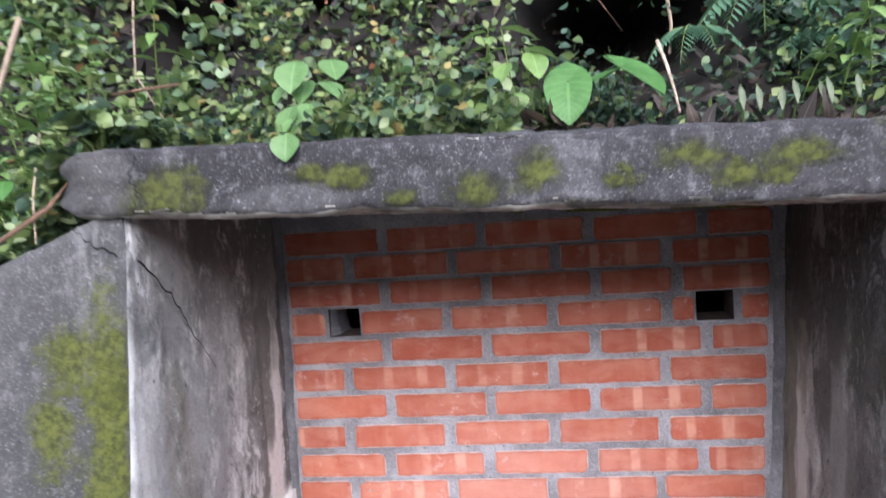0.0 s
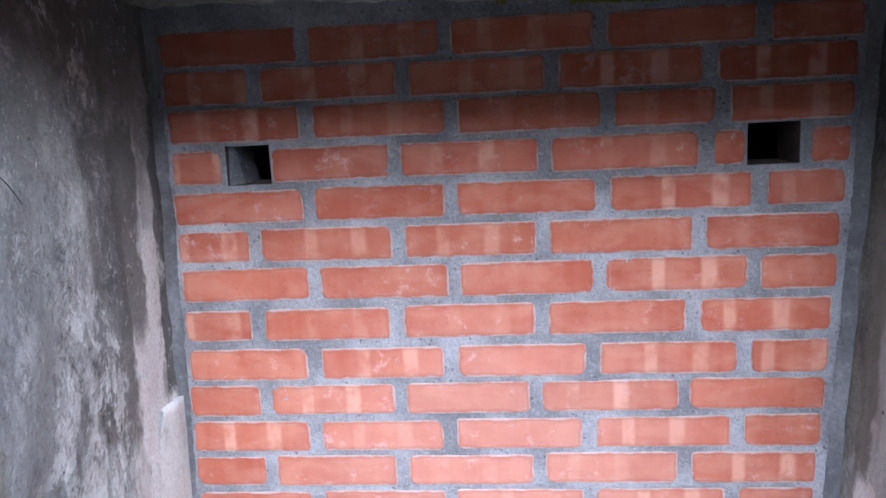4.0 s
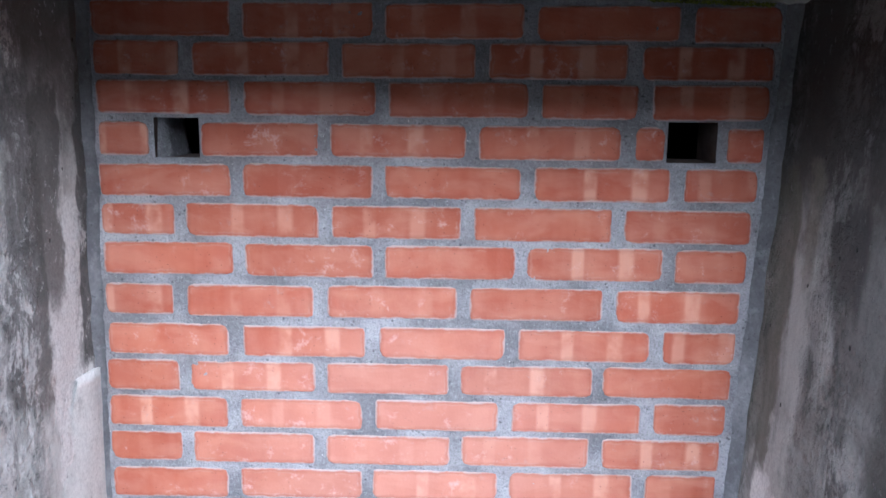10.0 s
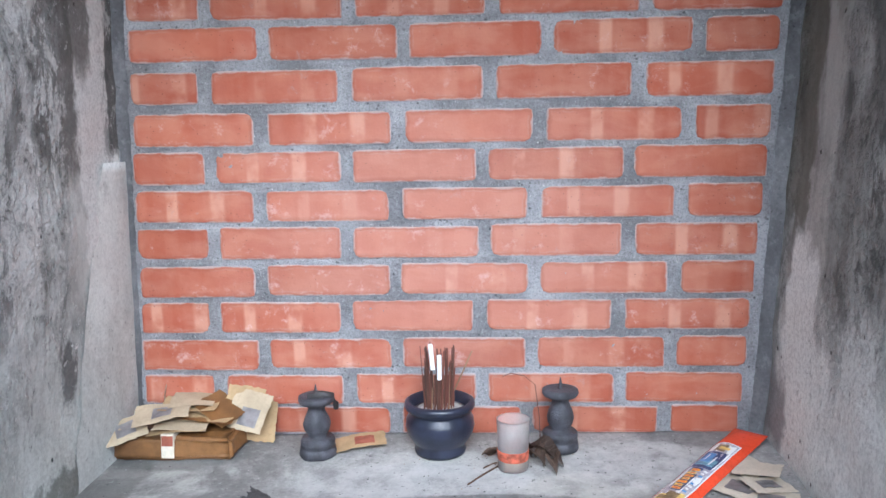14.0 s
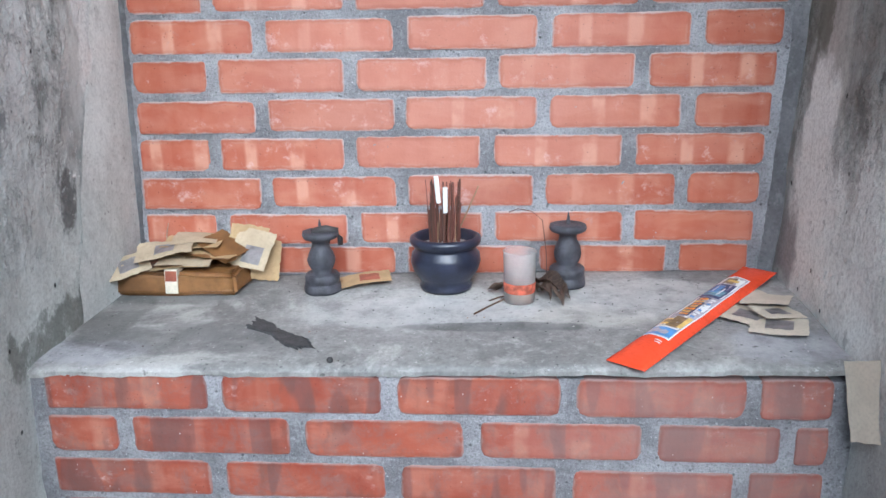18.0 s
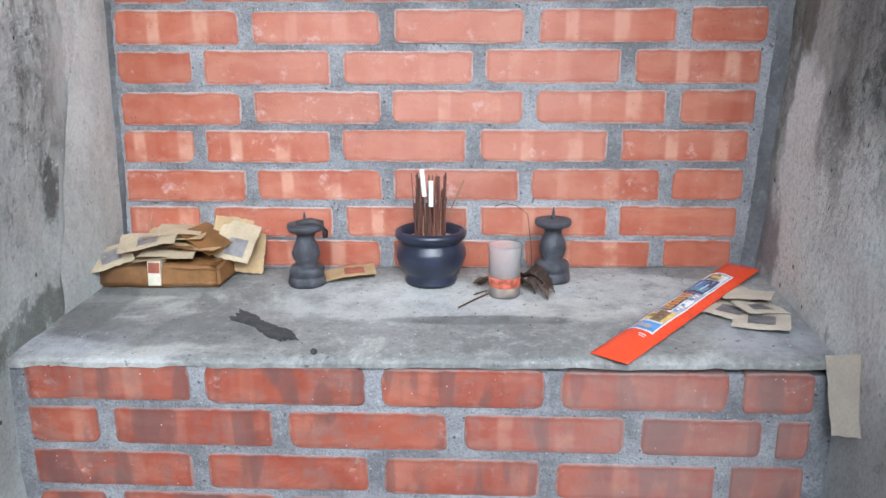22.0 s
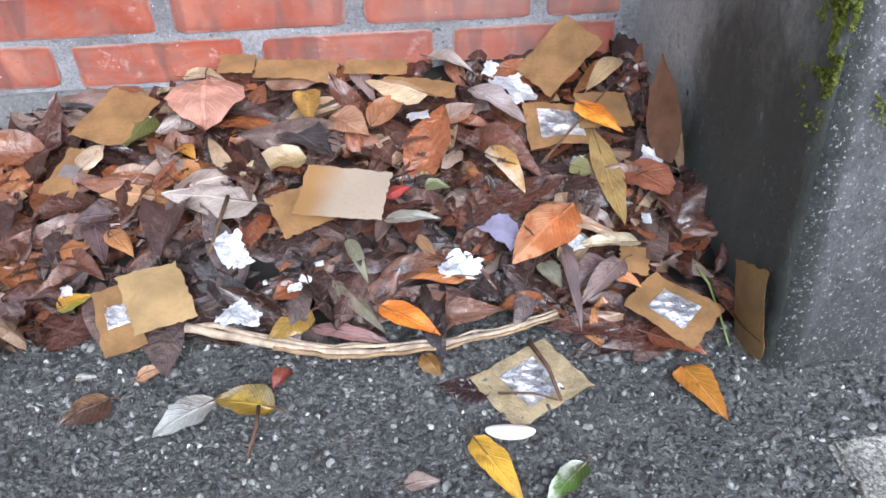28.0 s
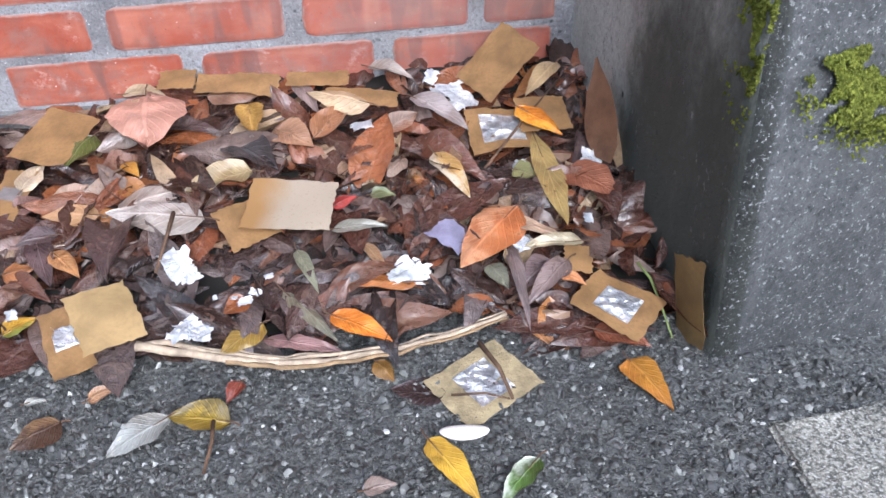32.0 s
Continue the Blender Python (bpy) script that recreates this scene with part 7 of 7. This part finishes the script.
for i in range(1500):
    x = rng.uniform(0.62, 1.20)
    if noise.noise((x * 8, 0, 4)) < -0.1:
        continue
    s = rng.uniform(0.002, 0.005)
    m = pose(x, -0.004 - 0.030 * rng.random() ** 2, 1.664 - 0.041 * x - 0.004 * rng.random(), rng.uniform(90, 270), rng.uniform(-40, 40), rng.uniform(0, 360))
    pieces.append(([(-s * 0.6, -s * 0.4, 0), (s * 0.6, -s * 0.4, 0), (0, s * 0.6, 0), (0, 0, s * 0.8)], [(0, 1, 3), (1, 2, 3), (2, 0, 3)], [(0.0, 0.0)] * 4, m))
tagged(part("moss", gather(pieces), MOSS), "bright yellow-green moss cushions growing on the concrete", "moss", kind="stuff")


# ---------------------------------------------------------------- plants on the bank
rng = random.Random(77)
light, dark = [], []
for i in range(46000):
    x = rng.uniform(-1.0, 1.75)
    y = (-0.60 if x < 0.66 else -0.34) + 1.05 * rng.random() ** 1.15
    z = hill_z(x, y)
    clump = noise.noise((x * 5, y * 5, 3.3)) + 0.5 * noise.noise((x * 13, y * 13, 1.1))
    if hollow(x, z) > 0 and rng.random() < 0.93:
        continue
    if clump < -0.14 + 0.10 * (x > 0.7) and rng.random() < 0.8:
        continue
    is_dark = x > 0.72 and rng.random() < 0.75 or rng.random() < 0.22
    ln = rng.uniform(0.014, 0.032) * (1.5 if x < -0.05 else 1.0)
    v, f, u = leaf_shape(ln, ln * rng.uniform(0.6, 0.85), rng.uniform(-0.1, 0.15), rng.uniform(-0.2, 0.5), rng.uniform(0.6, 0.9), 4, rng, cols=(-1, 0, 1))
    off = rng.random() ** 1.3 * (0.11 + 0.10 * max(0, clump))
    m = pose(x, y - off * 0.75, z + off * 0.55, 0, 0, 0) @ pose(0, 0, 0, rng.gauss(40, 28), rng.gauss(0, 30), rng.uniform(0, 360))
    (dark if is_dark else light).append((v, f, u, m))
for i in range(9000):
    x, y = rng.uniform(-4.8, 5.6), -0.5 + 2.6 * rng.random() ** 1.4
    if -1.0 < x < 1.75 and y < 0.45:
        continue
    ln = rng.uniform(0.05, 0.10)
    v, f, u = leaf_shape(ln, ln * rng.uniform(0.6, 0.85), rng.uniform(-0.1, 0.15), rng.uniform(-0.2, 0.5), rng.uniform(0.6, 0.9), 3, rng, cols=(-1, 0, 1))
    (dark if rng.random() < 0.4 else light).append((v, f, u, pose(x, y, hill_z(x, y) + 0.06 * rng.random(), rng.gauss(40, 28), rng.gauss(0, 30), rng.uniform(0, 360))))
floor_leaves = []
for i in range(5000):
    x, y = rng.uniform(-0.9, 1.7), -0.5 + 1.2 * rng.random()
    z = hill_z(x, y)
    yy = y + 0.9 * max(0.0, hollow(x, z)) ** 0.5
    ln = rng.uniform(0.03, 0.08)
    v, f, u = leaf_shape(ln, ln * rng.uniform(0.25, 0.5), rng.uniform(-0.2, 0.25), rng.uniform(-0.4, 0.6), 0.65, 4, rng, cols=(-1, 0, 1))
    floor_leaves.append((v, f, u, pose(x, yy - 0.01, z + 0.01, 0, 0, 0) @ pose(0, 0, 0, rng.gauss(45, 30), rng.gauss(0, 35), rng.uniform(0, 360))))
# litter tones go near-black to carry the shade of the hollows
tagged(part("bank_litter", gather(floor_leaves), leaf_material("shade_dark_litter", [(0.0, (0.010, 0.008, 0.006)), (0.4, (0.018, 0.013, 0.009)), (0.7, (0.032, 0.020, 0.012)), (0.9, (0.02, 0.03, 0.012))], 0.6, through_light=0.0), smooth=True), "dead leaves and humus on the bank, darkened for shade", "leaf litter", kind="stuff")
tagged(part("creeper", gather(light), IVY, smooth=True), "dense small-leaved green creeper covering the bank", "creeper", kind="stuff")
tagged(part("undergrowth", gather(dark), DARK_IVY, smooth=True), "bluish-green undergrowth, darkened for the shaded bank", "undergrowth", kind="stuff")

STEM = plain("green_stem", (0.14, 0.20, 0.05), 0.5, 0.2, 40)
VINE = plain("dry_vine", (0.26, 0.20, 0.14), 0.8, 0.3, 60, bump=0.5)


def green(name, col, second):
    k = Mat(name, 0.5, 0.35)
    c = k.mix(k.step(k.noise(24, 4, 0.6), 0.35, 0.68), col, second)
    rib, net = veins(k)
    c = k.mix(k.math("MULTIPLY", net, 0.35), c, tuple(min(1, q * 1.6 + 0.03) for q in second))
    k.bump(k.noise(50, 3, 0.5), 0.2, 0.002)
    k.set("Base Color", c)
    tr = k.n.new("ShaderNodeBsdfTranslucent")
    k.l.new(c, tr.inputs["Color"])
    mx = k.n.new("ShaderNodeMixShader")
    mx.inputs[0].default_value = 0.3
    k.l.new(k.b.outputs[0], mx.inputs[1])
    k.l.new(tr.outputs[0], mx.inputs[2])
    k.l.new(mx.outputs[0], k.n["Material Output"].inputs["Surface"])
    return k.m


TARO = green("glossy_heart_leaf", (0.055, 0.155, 0.032), (0.09, 0.21, 0.055))
WEED = green("pale_weed_leaf", (0.13, 0.225, 0.065), (0.19, 0.30, 0.09))
PALE = green("pale_vine_leaf", (0.10, 0.20, 0.062), (0.145, 0.26, 0.09))
FERN = green("blue_green_fern", (0.07, 0.15, 0.09), (0.10, 0.20, 0.11))


def facing_leaf(parent, x, y, z, ln, wd, down, turn, material, heart=0.0, tip=0.62):
    """A leaf hung so that it shows its face to the open side; down is the droop of its tip in degrees from level, turn its swing."""
    v, f, u = leaf_shape(ln, wd, 0.06, 0.18, tip, 10, random.Random(int(x * 999)), heart, 0.002)
    ob = part("leaf", (v, f, u), material, parent, smooth=True)
    ob.matrix_world = Matrix.Translation((x, y, z)) @ pose(0, 0, 0, 0, 0, turn) @ pose(0, 0, 0, 0, down, 0)
    return ob


def heart_plant(name, label, leaves, material, heart):
    f = 0.915 if leaves[0][1] > -0.5 else 1.0
    leaves = [(0.739 + (x - 0.739) * f, -2.005 + (y + 2.005) * f, 1.702 + (z - 1.702) * f, ln * f, wd * f, down, turn) for x, y, z, ln, wd, down, turn in leaves]
    x0, y0, z0 = leaves[0][:3]
    root = thing(name, (x0, y0 + 0.06, hill_z(x0, y0 + 0.06)), label, "plant")
    bpy.context.view_layer.update()
    inv = root.matrix_world.inverted()
    for x, y, z, ln, wd, down, turn in leaves:
        ob = facing_leaf(None, x, y, z, ln, wd, down, turn, material, heart, 0.62 if heart else 0.82)
        ob.parent, ob.matrix_parent_inverse = root, inv
        rx, ry = x + 0.02, max(y + 0.10, -0.52)
        v, f = tube([(rx, ry, hill_z(rx, ry) - 0.01), (x + 0.01, y + 0.02, (z + hill_z(rx, ry)) / 2 + 0.02), (x, y, z)], 0.0018, 6, 0.8)
        st = part("stem", (v, f), STEM, root)
        st.matrix_parent_inverse = inv
    return root


heart_plant("heart_leaf_plant", "glossy green heart-leaved plant behind the cap beam", [(0.760, -0.33, 1.905, 0.105, 0.100, 62, -92), (0.870, -0.33, 1.925, 0.125, 0.095, 34, -48), (0.840, -0.27, 1.915, 0.09, 0.08, 30, -150)], TARO, 0.75)
heart_plant("vine_plant", "pale green broad-leaved vine behind the cap beam", [(0.690, -0.33, 1.970, 0.075, 0.055, 55, -70), (0.672, -0.34, 1.975, 0.075, 0.050, 15, 20), (0.640, -0.35, 1.950, 0.050, 0.045, 60, -120), (0.655, -0.38, 1.885, 0.055, 0.050, 55, -80), (0.600, -0.33, 2.020, 0.080, 0.050, 25, -160), (0.630, -0.30, 2.030, 0.08, 0.05, 20, 10)], WEED, 0.0)
heart_plant("trailing_vine", "pale green vine trailing over the cap beam", [(0.235, -0.50, 1.93, 0.06, 0.05, 50, -130), (0.27, -0.50, 1.93, 0.06, 0.05, 55, -100), (0.31, -0.53, 1.92, 0.055, 0.05, 40, -40), (0.28, -0.64, 1.845, 0.05, 0.045, 60, -110), (0.255, -0.52, 1.965, 0.075, 0.070, 62, -95), (0.285, -0.56, 1.880, 0.070, 0.066, 60, -80), (0.262, -0.58, 1.875, 0.060, 0.058, 66, -120), (0.305, -0.60, 1.865, 0.055, 0.052, 60, -55), (0.300, -0.735, 1.812, 0.050, 0.050, 70, -90), (0.30, -0.44, 1.975, 0.06, 0.06, 50, -60)], PALE, 0.0)
heart_plant("vine_plant", "pale green broad-leaved vine behind the cap beam", [(-0.108, -0.53, 1.858, 0.055, 0.052, 60, -90), (-0.33, -0.62, 1.760, 0.07, 0.032, 45, -110), (-0.30, -0.62, 1.78, 0.06, 0.04, 40, -60)], TARO, 0.0)


def weed(x, y, height, lean_x, n, size, label, material, seed):
    root = thing("weed", (x, y, hill_z(x, y)), label, "plant", "weeds on the bank")
    r = random.Random(seed)
    pts = [(lean_x * t * t, -0.10 * t, height * t) for t in (0, 0.25, 0.5, 0.75, 1.0)]
    part("stem", tube(pts, 0.0025, 6, 0.5), STEM, root)
    for i in range(n):
        t = 0.25 + 0.75 * i / (n - 1)
        v, f, u = leaf_shape(size * r.uniform(0.7, 1.15), size * 0.42, 0.08, 0.25, 0.62, 7, r)
        lf = part("leaf", (v, f, u), material, root, smooth=True)
        lf.matrix_local = pose(lean_x * t * t, -0.10 * t, height * t, 0, r.uniform(-12, 35), 137.5 * i + r.uniform(-20, 20))
    return root


for i, (x, y, hgt, lx, n, size, mt) in enumerate(((-0.31, -0.44, 0.44, 0.04, 20, 0.070, WEED), (-0.24, -0.47, 0.36, 0.03, 18, 0.062, WEED), (-0.37, -0.38, 0.52, -0.03, 20, 0.07, WEED), (-0.16, -0.50, 0.24, 0.04, 12, 0.05, WEED), (-0.30, -0.36, 0.60, -0.05, 18, 0.06, PALE), (-0.36, -0.52, 0.30, 0.02, 14, 0.06, PALE), (-0.08, -0.46, 0.16, 0.03, 10, 0.045, WEED), (1.28, -0.30, 0.20, 0.03, 16, 0.065, WEED), (1.35, -0.26, 0.26, -0.03, 14, 0.062, WEED), (1.22, -0.24, 0.16, 0.05, 12, 0.055, WEED), (0.42, -0.34, 0.16, 0.02, 12, 0.05, PALE), (0.60, -0.40, 0.20, 0.02, 12, 0.05, WEED))):
    weed(x, y, hgt, lx, n, size, "leafy light green weed growing on the bank", mt, 100 + i)
rng = random.Random(404)
for i in range(12):
    x = rng.uniform(-0.46, -0.06)
    weed(x, rng.uniform(-0.52, -0.36), rng.uniform(0.12, 0.34) + 0.25 * max(0.0, -0.2 - x), rng.uniform(-0.04, 0.05), 15, rng.uniform(0.045, 0.065), "leafy light green weed growing on the bank", WEED, 140 + i)
heart_plant("drooping_plant", "pale grey-green drooping narrow-leaved plant behind the cap beam", [(1.085 + 0.036 * i + 0.03 * noise.noise((i * 3.17, 0.3, 0)), -0.34 + 0.05 * noise.noise((i * 2.3, 4.4, 0)), 1.862 + 0.02 * noise.noise((i * 1.7, 9.1, 0)), 0.050 + 0.03 * abs(noise.noise((i * 5.3, 1.1, 0))), 0.013, 72, -95 + 40 * noise.noise((i * 2.9, 7.7, 0))) for i in range(7)], green("pale_drooping_leaf", (0.10, 0.135, 0.072), (0.17, 0.20, 0.12)), 0.0)


def fern(x, y, z, n, length, seed, label):
    root = thing("fern", (x, y, z), label, "fern", "ferns on the bank")
    r = random.Random(seed)
    for q in range(n):
        a = radians(-150 + 120 * q / max(1, n - 1) + r.uniform(-8, 8))
        L = length * r.uniform(0.8, 1.15)
        pcs, pts = [], []
        for i in range(17):
            t = i / 16
            out, up = L * t * 0.8, L * (0.45 * t - 0.95 * t * t)
            p = Vector((math.cos(a) * out, math.sin(a) * out, up))
            pts.append(tuple(p))
            if i > 1:
                size = L * 0.24 * math.sin(math.pi * min(1, 0.2 + 0.8 * t)) + 0.008
                for side in (-1, 1):
                    v, f, u = leaf_shape(size, size * 0.30, 0.0, 0.15, 0.6, 4, r)
                    pcs.append((v, f, u, Matrix.Translation(p) @ pose(0, 0, 0, 0, 20 + 30 * t, math.degrees(a) + side * 68)))
        frond = part("frond", gather(pcs), FERN, root, smooth=True)
        part("rib", tube(pts, 0.0014, 5, 0.4), STEM, frond)


fern(1.22, -0.02, 2.10, 6, 0.24, 1, "bluish-green fern arching over the bank")
fern(1.30, -0.12, 1.98, 5, 0.17, 2, "drooping bluish-green fern behind the cap beam")
fern(1.05, -0.08, 2.02, 4, 0.16, 3, "drooping bluish-green fern behind the cap beam")

THICK_VINES = (
    ([(-0.30, -0.52, 2.10), (-0.345, -0.56, 1.93), (-0.36, -0.60, 1.80), (-0.31, -0.68, 1.70), (-0.29, -0.70, 1.63)], 0.006, VINE, "dry pale vine hanging down the bank"),
    ([(-0.36, -0.50, 2.06), (-0.40, -0.58, 1.88), (-0.385, -0.64, 1.72), (-0.37, -0.70, 1.60)], 0.005, VINE, "dry pale vine hanging down the bank"),
    ([(-0.11, -0.66, 1.79), (-0.16, -0.70, 1.72), (-0.25, -0.735, 1.658), (-0.36, -0.75, 1.63)], 0.006, BARK, "brown dry branch lying on the wall top"),
    ([(0.985, 0.05, 2.35), (1.005, 0.02, 2.16), (1.010, -0.02, 2.05), (0.99, -0.12, 1.97)], 0.006, VINE, "bare brown stem standing in the undergrowth"))
THIN_STEMS = (
    ([(0.945, -0.28, 1.975), (0.958, -0.31, 1.92), (0.968, -0.34, 1.86), (0.972, -0.36, 1.82)], 0.004, STRAW, "yellowed dry stem behind the cap beam"),
    ([(-0.22, -0.2, 2.30), (-0.16, -0.34, 2.10), (-0.10, -0.46, 1.98), (-0.02, -0.52, 1.88)], 0.003, VINE, "thin dry stem in the creeper"),
    ([(-0.14, -0.50, 1.935), (-0.05, -0.56, 1.93), (0.04, -0.56, 1.935)], 0.004, BARK, "thin brown twig in the creeper"),
    ([(0.62, 0.1, 2.28), (0.72, 0.05, 2.2), (0.84, 0.0, 2.14), (0.9, 0.0, 2.05)], 0.004, BARK, "thin brown twig in the creeper"),
    ([(-0.215, -0.62, 1.86), (-0.20, -0.68, 1.74), (-0.175, -0.72, 1.66)], 0.002, STRAW, "thin straw bent over the wall top"))
for pts, r, mt, lab in THICK_VINES + THIN_STEMS:
    tagged(part("dry_vine", tube(pts, r, 7, 0.6), mt, smooth=True), lab, "vine", "dry vines on the bank")
# mossy stone in the creeper
bm = bmesh.new()
bmesh.ops.create_icosphere(bm, subdivisions=4, radius=1)
for q in bm.verts:
    d = 1 + 0.25 * noise.noise(q.co * 1.7)
    q.co = Vector((q.co.x * 0.115 * d, q.co.y * 0.10 * d, q.co.z * 0.07 * d))
ob = tagged(part("mossy_stone", bm, concrete("mossy_stone_skin", (0.16, 0.13, 0.07), (0.08, 0.07, 0.03), (0.3, 0.26, 0.16), 0, 0, 0.9, 0.2, moss_col=(0.14, 0.15, 0.03)), smooth=True), "moss-covered stone among the creeper", "stone")
ob.location = (0.245, -0.22, hill_z(0.245, -0.22) + 0.03)


# ---------------------------------------------------------------- bricks, piece by piece
def brick_mesh(w, h, depth, proud, rng, chipped=False):
    corners = [(1, 1), (-1, 1), (-1, -1), (1, -1)]
    ring, s0 = [], rng.random() * 90
    for q, (cx, cz) in enumerate(corners):
        r = rng.uniform(0.004, 0.018)
        for i in range(3):
            a = radians(90 * q + 45 * i)
            ring.append((cx * (w / 2 - r) + r * math.cos(a), cz * (h / 2 - r) + r * math.sin(a)))
        nx, nz = corners[(q + 1) % 4]
        steps = max(1, int((w if cz == nz else h) / 0.026))
        for i in range(1, steps):
            t = i / steps
            ring.append(((cx * (1 - t) + nx * t) * w / 2 * (0.94 if cz == nz else 1), (cz * (1 - t) + nz * t) * h / 2 * (1 if cz == nz else 0.8)))
    ring = [(x + 0.0022 * noise.noise((x * 45 + s0, z * 45, 0)), z + 0.0014 * noise.noise((x * 30, z * 45 + s0, 5))) for x, z in ring]
    k = len(ring)
    verts, faces = [], []
    for y, s in ((depth, 0.0), (-proud + 0.0016, 0.0), (-proud + 0.0004, 0.0012), (-proud, 0.0034)):
        for x, z in ring:
            verts.append((x - math.copysign(min(s, abs(x)), x), y, z - math.copysign(min(s, abs(z)), z)))
    for lay in range(3):
        for i in range(k):
            j = (i + 1) % k
            faces.append((lay * k + i, (lay + 1) * k + i, (lay + 1) * k + j, lay * k + j))
    faces.append(tuple(range(3 * k, 4 * k)))
    faces.append(tuple(range(k))[::-1])
    me = bpy.data.meshes.new("brick")
    me.from_pydata(verts, [], faces)
    return me


def lay(parent, face_y, x0, x1, joints, z0, z1, height, material, rng, gap=0.024, skip=()):
    edges = [x0 - gap / 2 + 0.006] + list(joints) + [x1 + gap / 2 - 0.004]
    for a, b in zip(edges, edges[1:]):
        mid = (a + b) / 2
        if any(s[0] < mid < s[1] for s in skip):
            continue
        g = gap * rng.uniform(0.8, 1.15)
        ga = 0.004 if any(abs(a - s[1]) < 0.002 for s in skip) else g / 2
        gb = 0.004 if any(abs(b - s[0]) < 0.002 for s in skip) else g / 2
        a2, b2 = a + ga, b - gb
        mid = (a2 + b2) / 2
        me = brick_mesh(b2 - a2, height * rng.uniform(0.97, 1.03), 0.05, rng.uniform(0.0006, 0.0024), rng)
        me.materials.append(material)
        ob = new("brick", me)
        ob.parent = parent
        z = z0 + (z1 - z0) * (mid - x0) / (x1 - x0)
        ob.matrix_local = pose(mid, face_y, z + rng.uniform(-0.001, 0.001), rng.uniform(-0.6, 0.6), rng.uniform(-0.35, 0.35), rng.uniform(-0.3, 0.3))


rng = random.Random(8)
UPPER_COURSES = [
    (1.588, 1.580, (0.275, 0.527, 0.790, 1.064)),
    (1.520, 1.515, (0.182, 0.450, 0.708, 0.974)),
    (1.452, 1.447, (0.272, 0.533, 0.801, 0.997)),
    (1.377, 1.374, (0.112, 0.199, 0.427, 0.694, 0.969, 1.037, 1.140)),
    (1.303, 1.302, (0.265, 0.526, 0.792, 1.060)),
    (1.230, 1.227, (0.159, 0.424, 0.688, 0.957)),
    (1.157, 1.155, (0.266, 0.524, 0.786, 1.052)),
    (1.079, 1.078, (0.151, 0.415, 0.682, 0.948)),
]
LOWER_COURSES = [
    (1.001, 1.001, (0.253, 0.512, 0.772, 1.039)),
    (0.929, 0.931, (0.153, 0.413, 0.667, 0.934)),
    (0.856, 0.860, (0.243, 0.504, 0.762, 1.030)),
    (0.784, 0.790, (0.152, 0.410, 0.669, 0.934)),
    (0.711, 0.719, (0.242, 0.500, 0.761, 1.020)),
    (0.639, 0.649, (0.146, 0.401, 0.659, 0.920)),
    (0.565, 0.577, (0.240, 0.499, 0.757, 1.018)),
    (0.494, 0.506, (0.147, 0.405, 0.664, 0.923)),
    (0.430, 0.443, (0.236, 0.496, 0.747, 1.007)),
]
for k, (z0, z1, joints) in enumerate(UPPER_COURSES + LOWER_COURSES):
    end = 1.150 + 0.062 * max(0.0, z0 - 0.40)
    skip = ((0.112, 0.199), (1.037, 1.140)) if len(joints) == 7 else ()
    lay(wall_back, 0.0, 0.010 + splay(z0), end, joints, z0, z1, 0.0605 if k < 16 else 0.054, BRICK, rng, skip=skip)
FRONT = [
    (0.343, 0.345, (0.255, 0.520, 0.785, 1.048)),
    (0.271, 0.272, (0.109, 0.378, 0.642, 0.906, 1.102)),
    (0.200, 0.196, (0.250, 0.522, 0.781, 1.041)),
    (0.130, 0.124, (0.109, 0.379, 0.632, 0.904)),
]
for z0, z1, joints in FRONT:
    lay(altar, -0.405, 0.012 + splay(z0), 1.160, joints, z0, z1, 0.061, BRICK_FRONT, rng, 0.025)
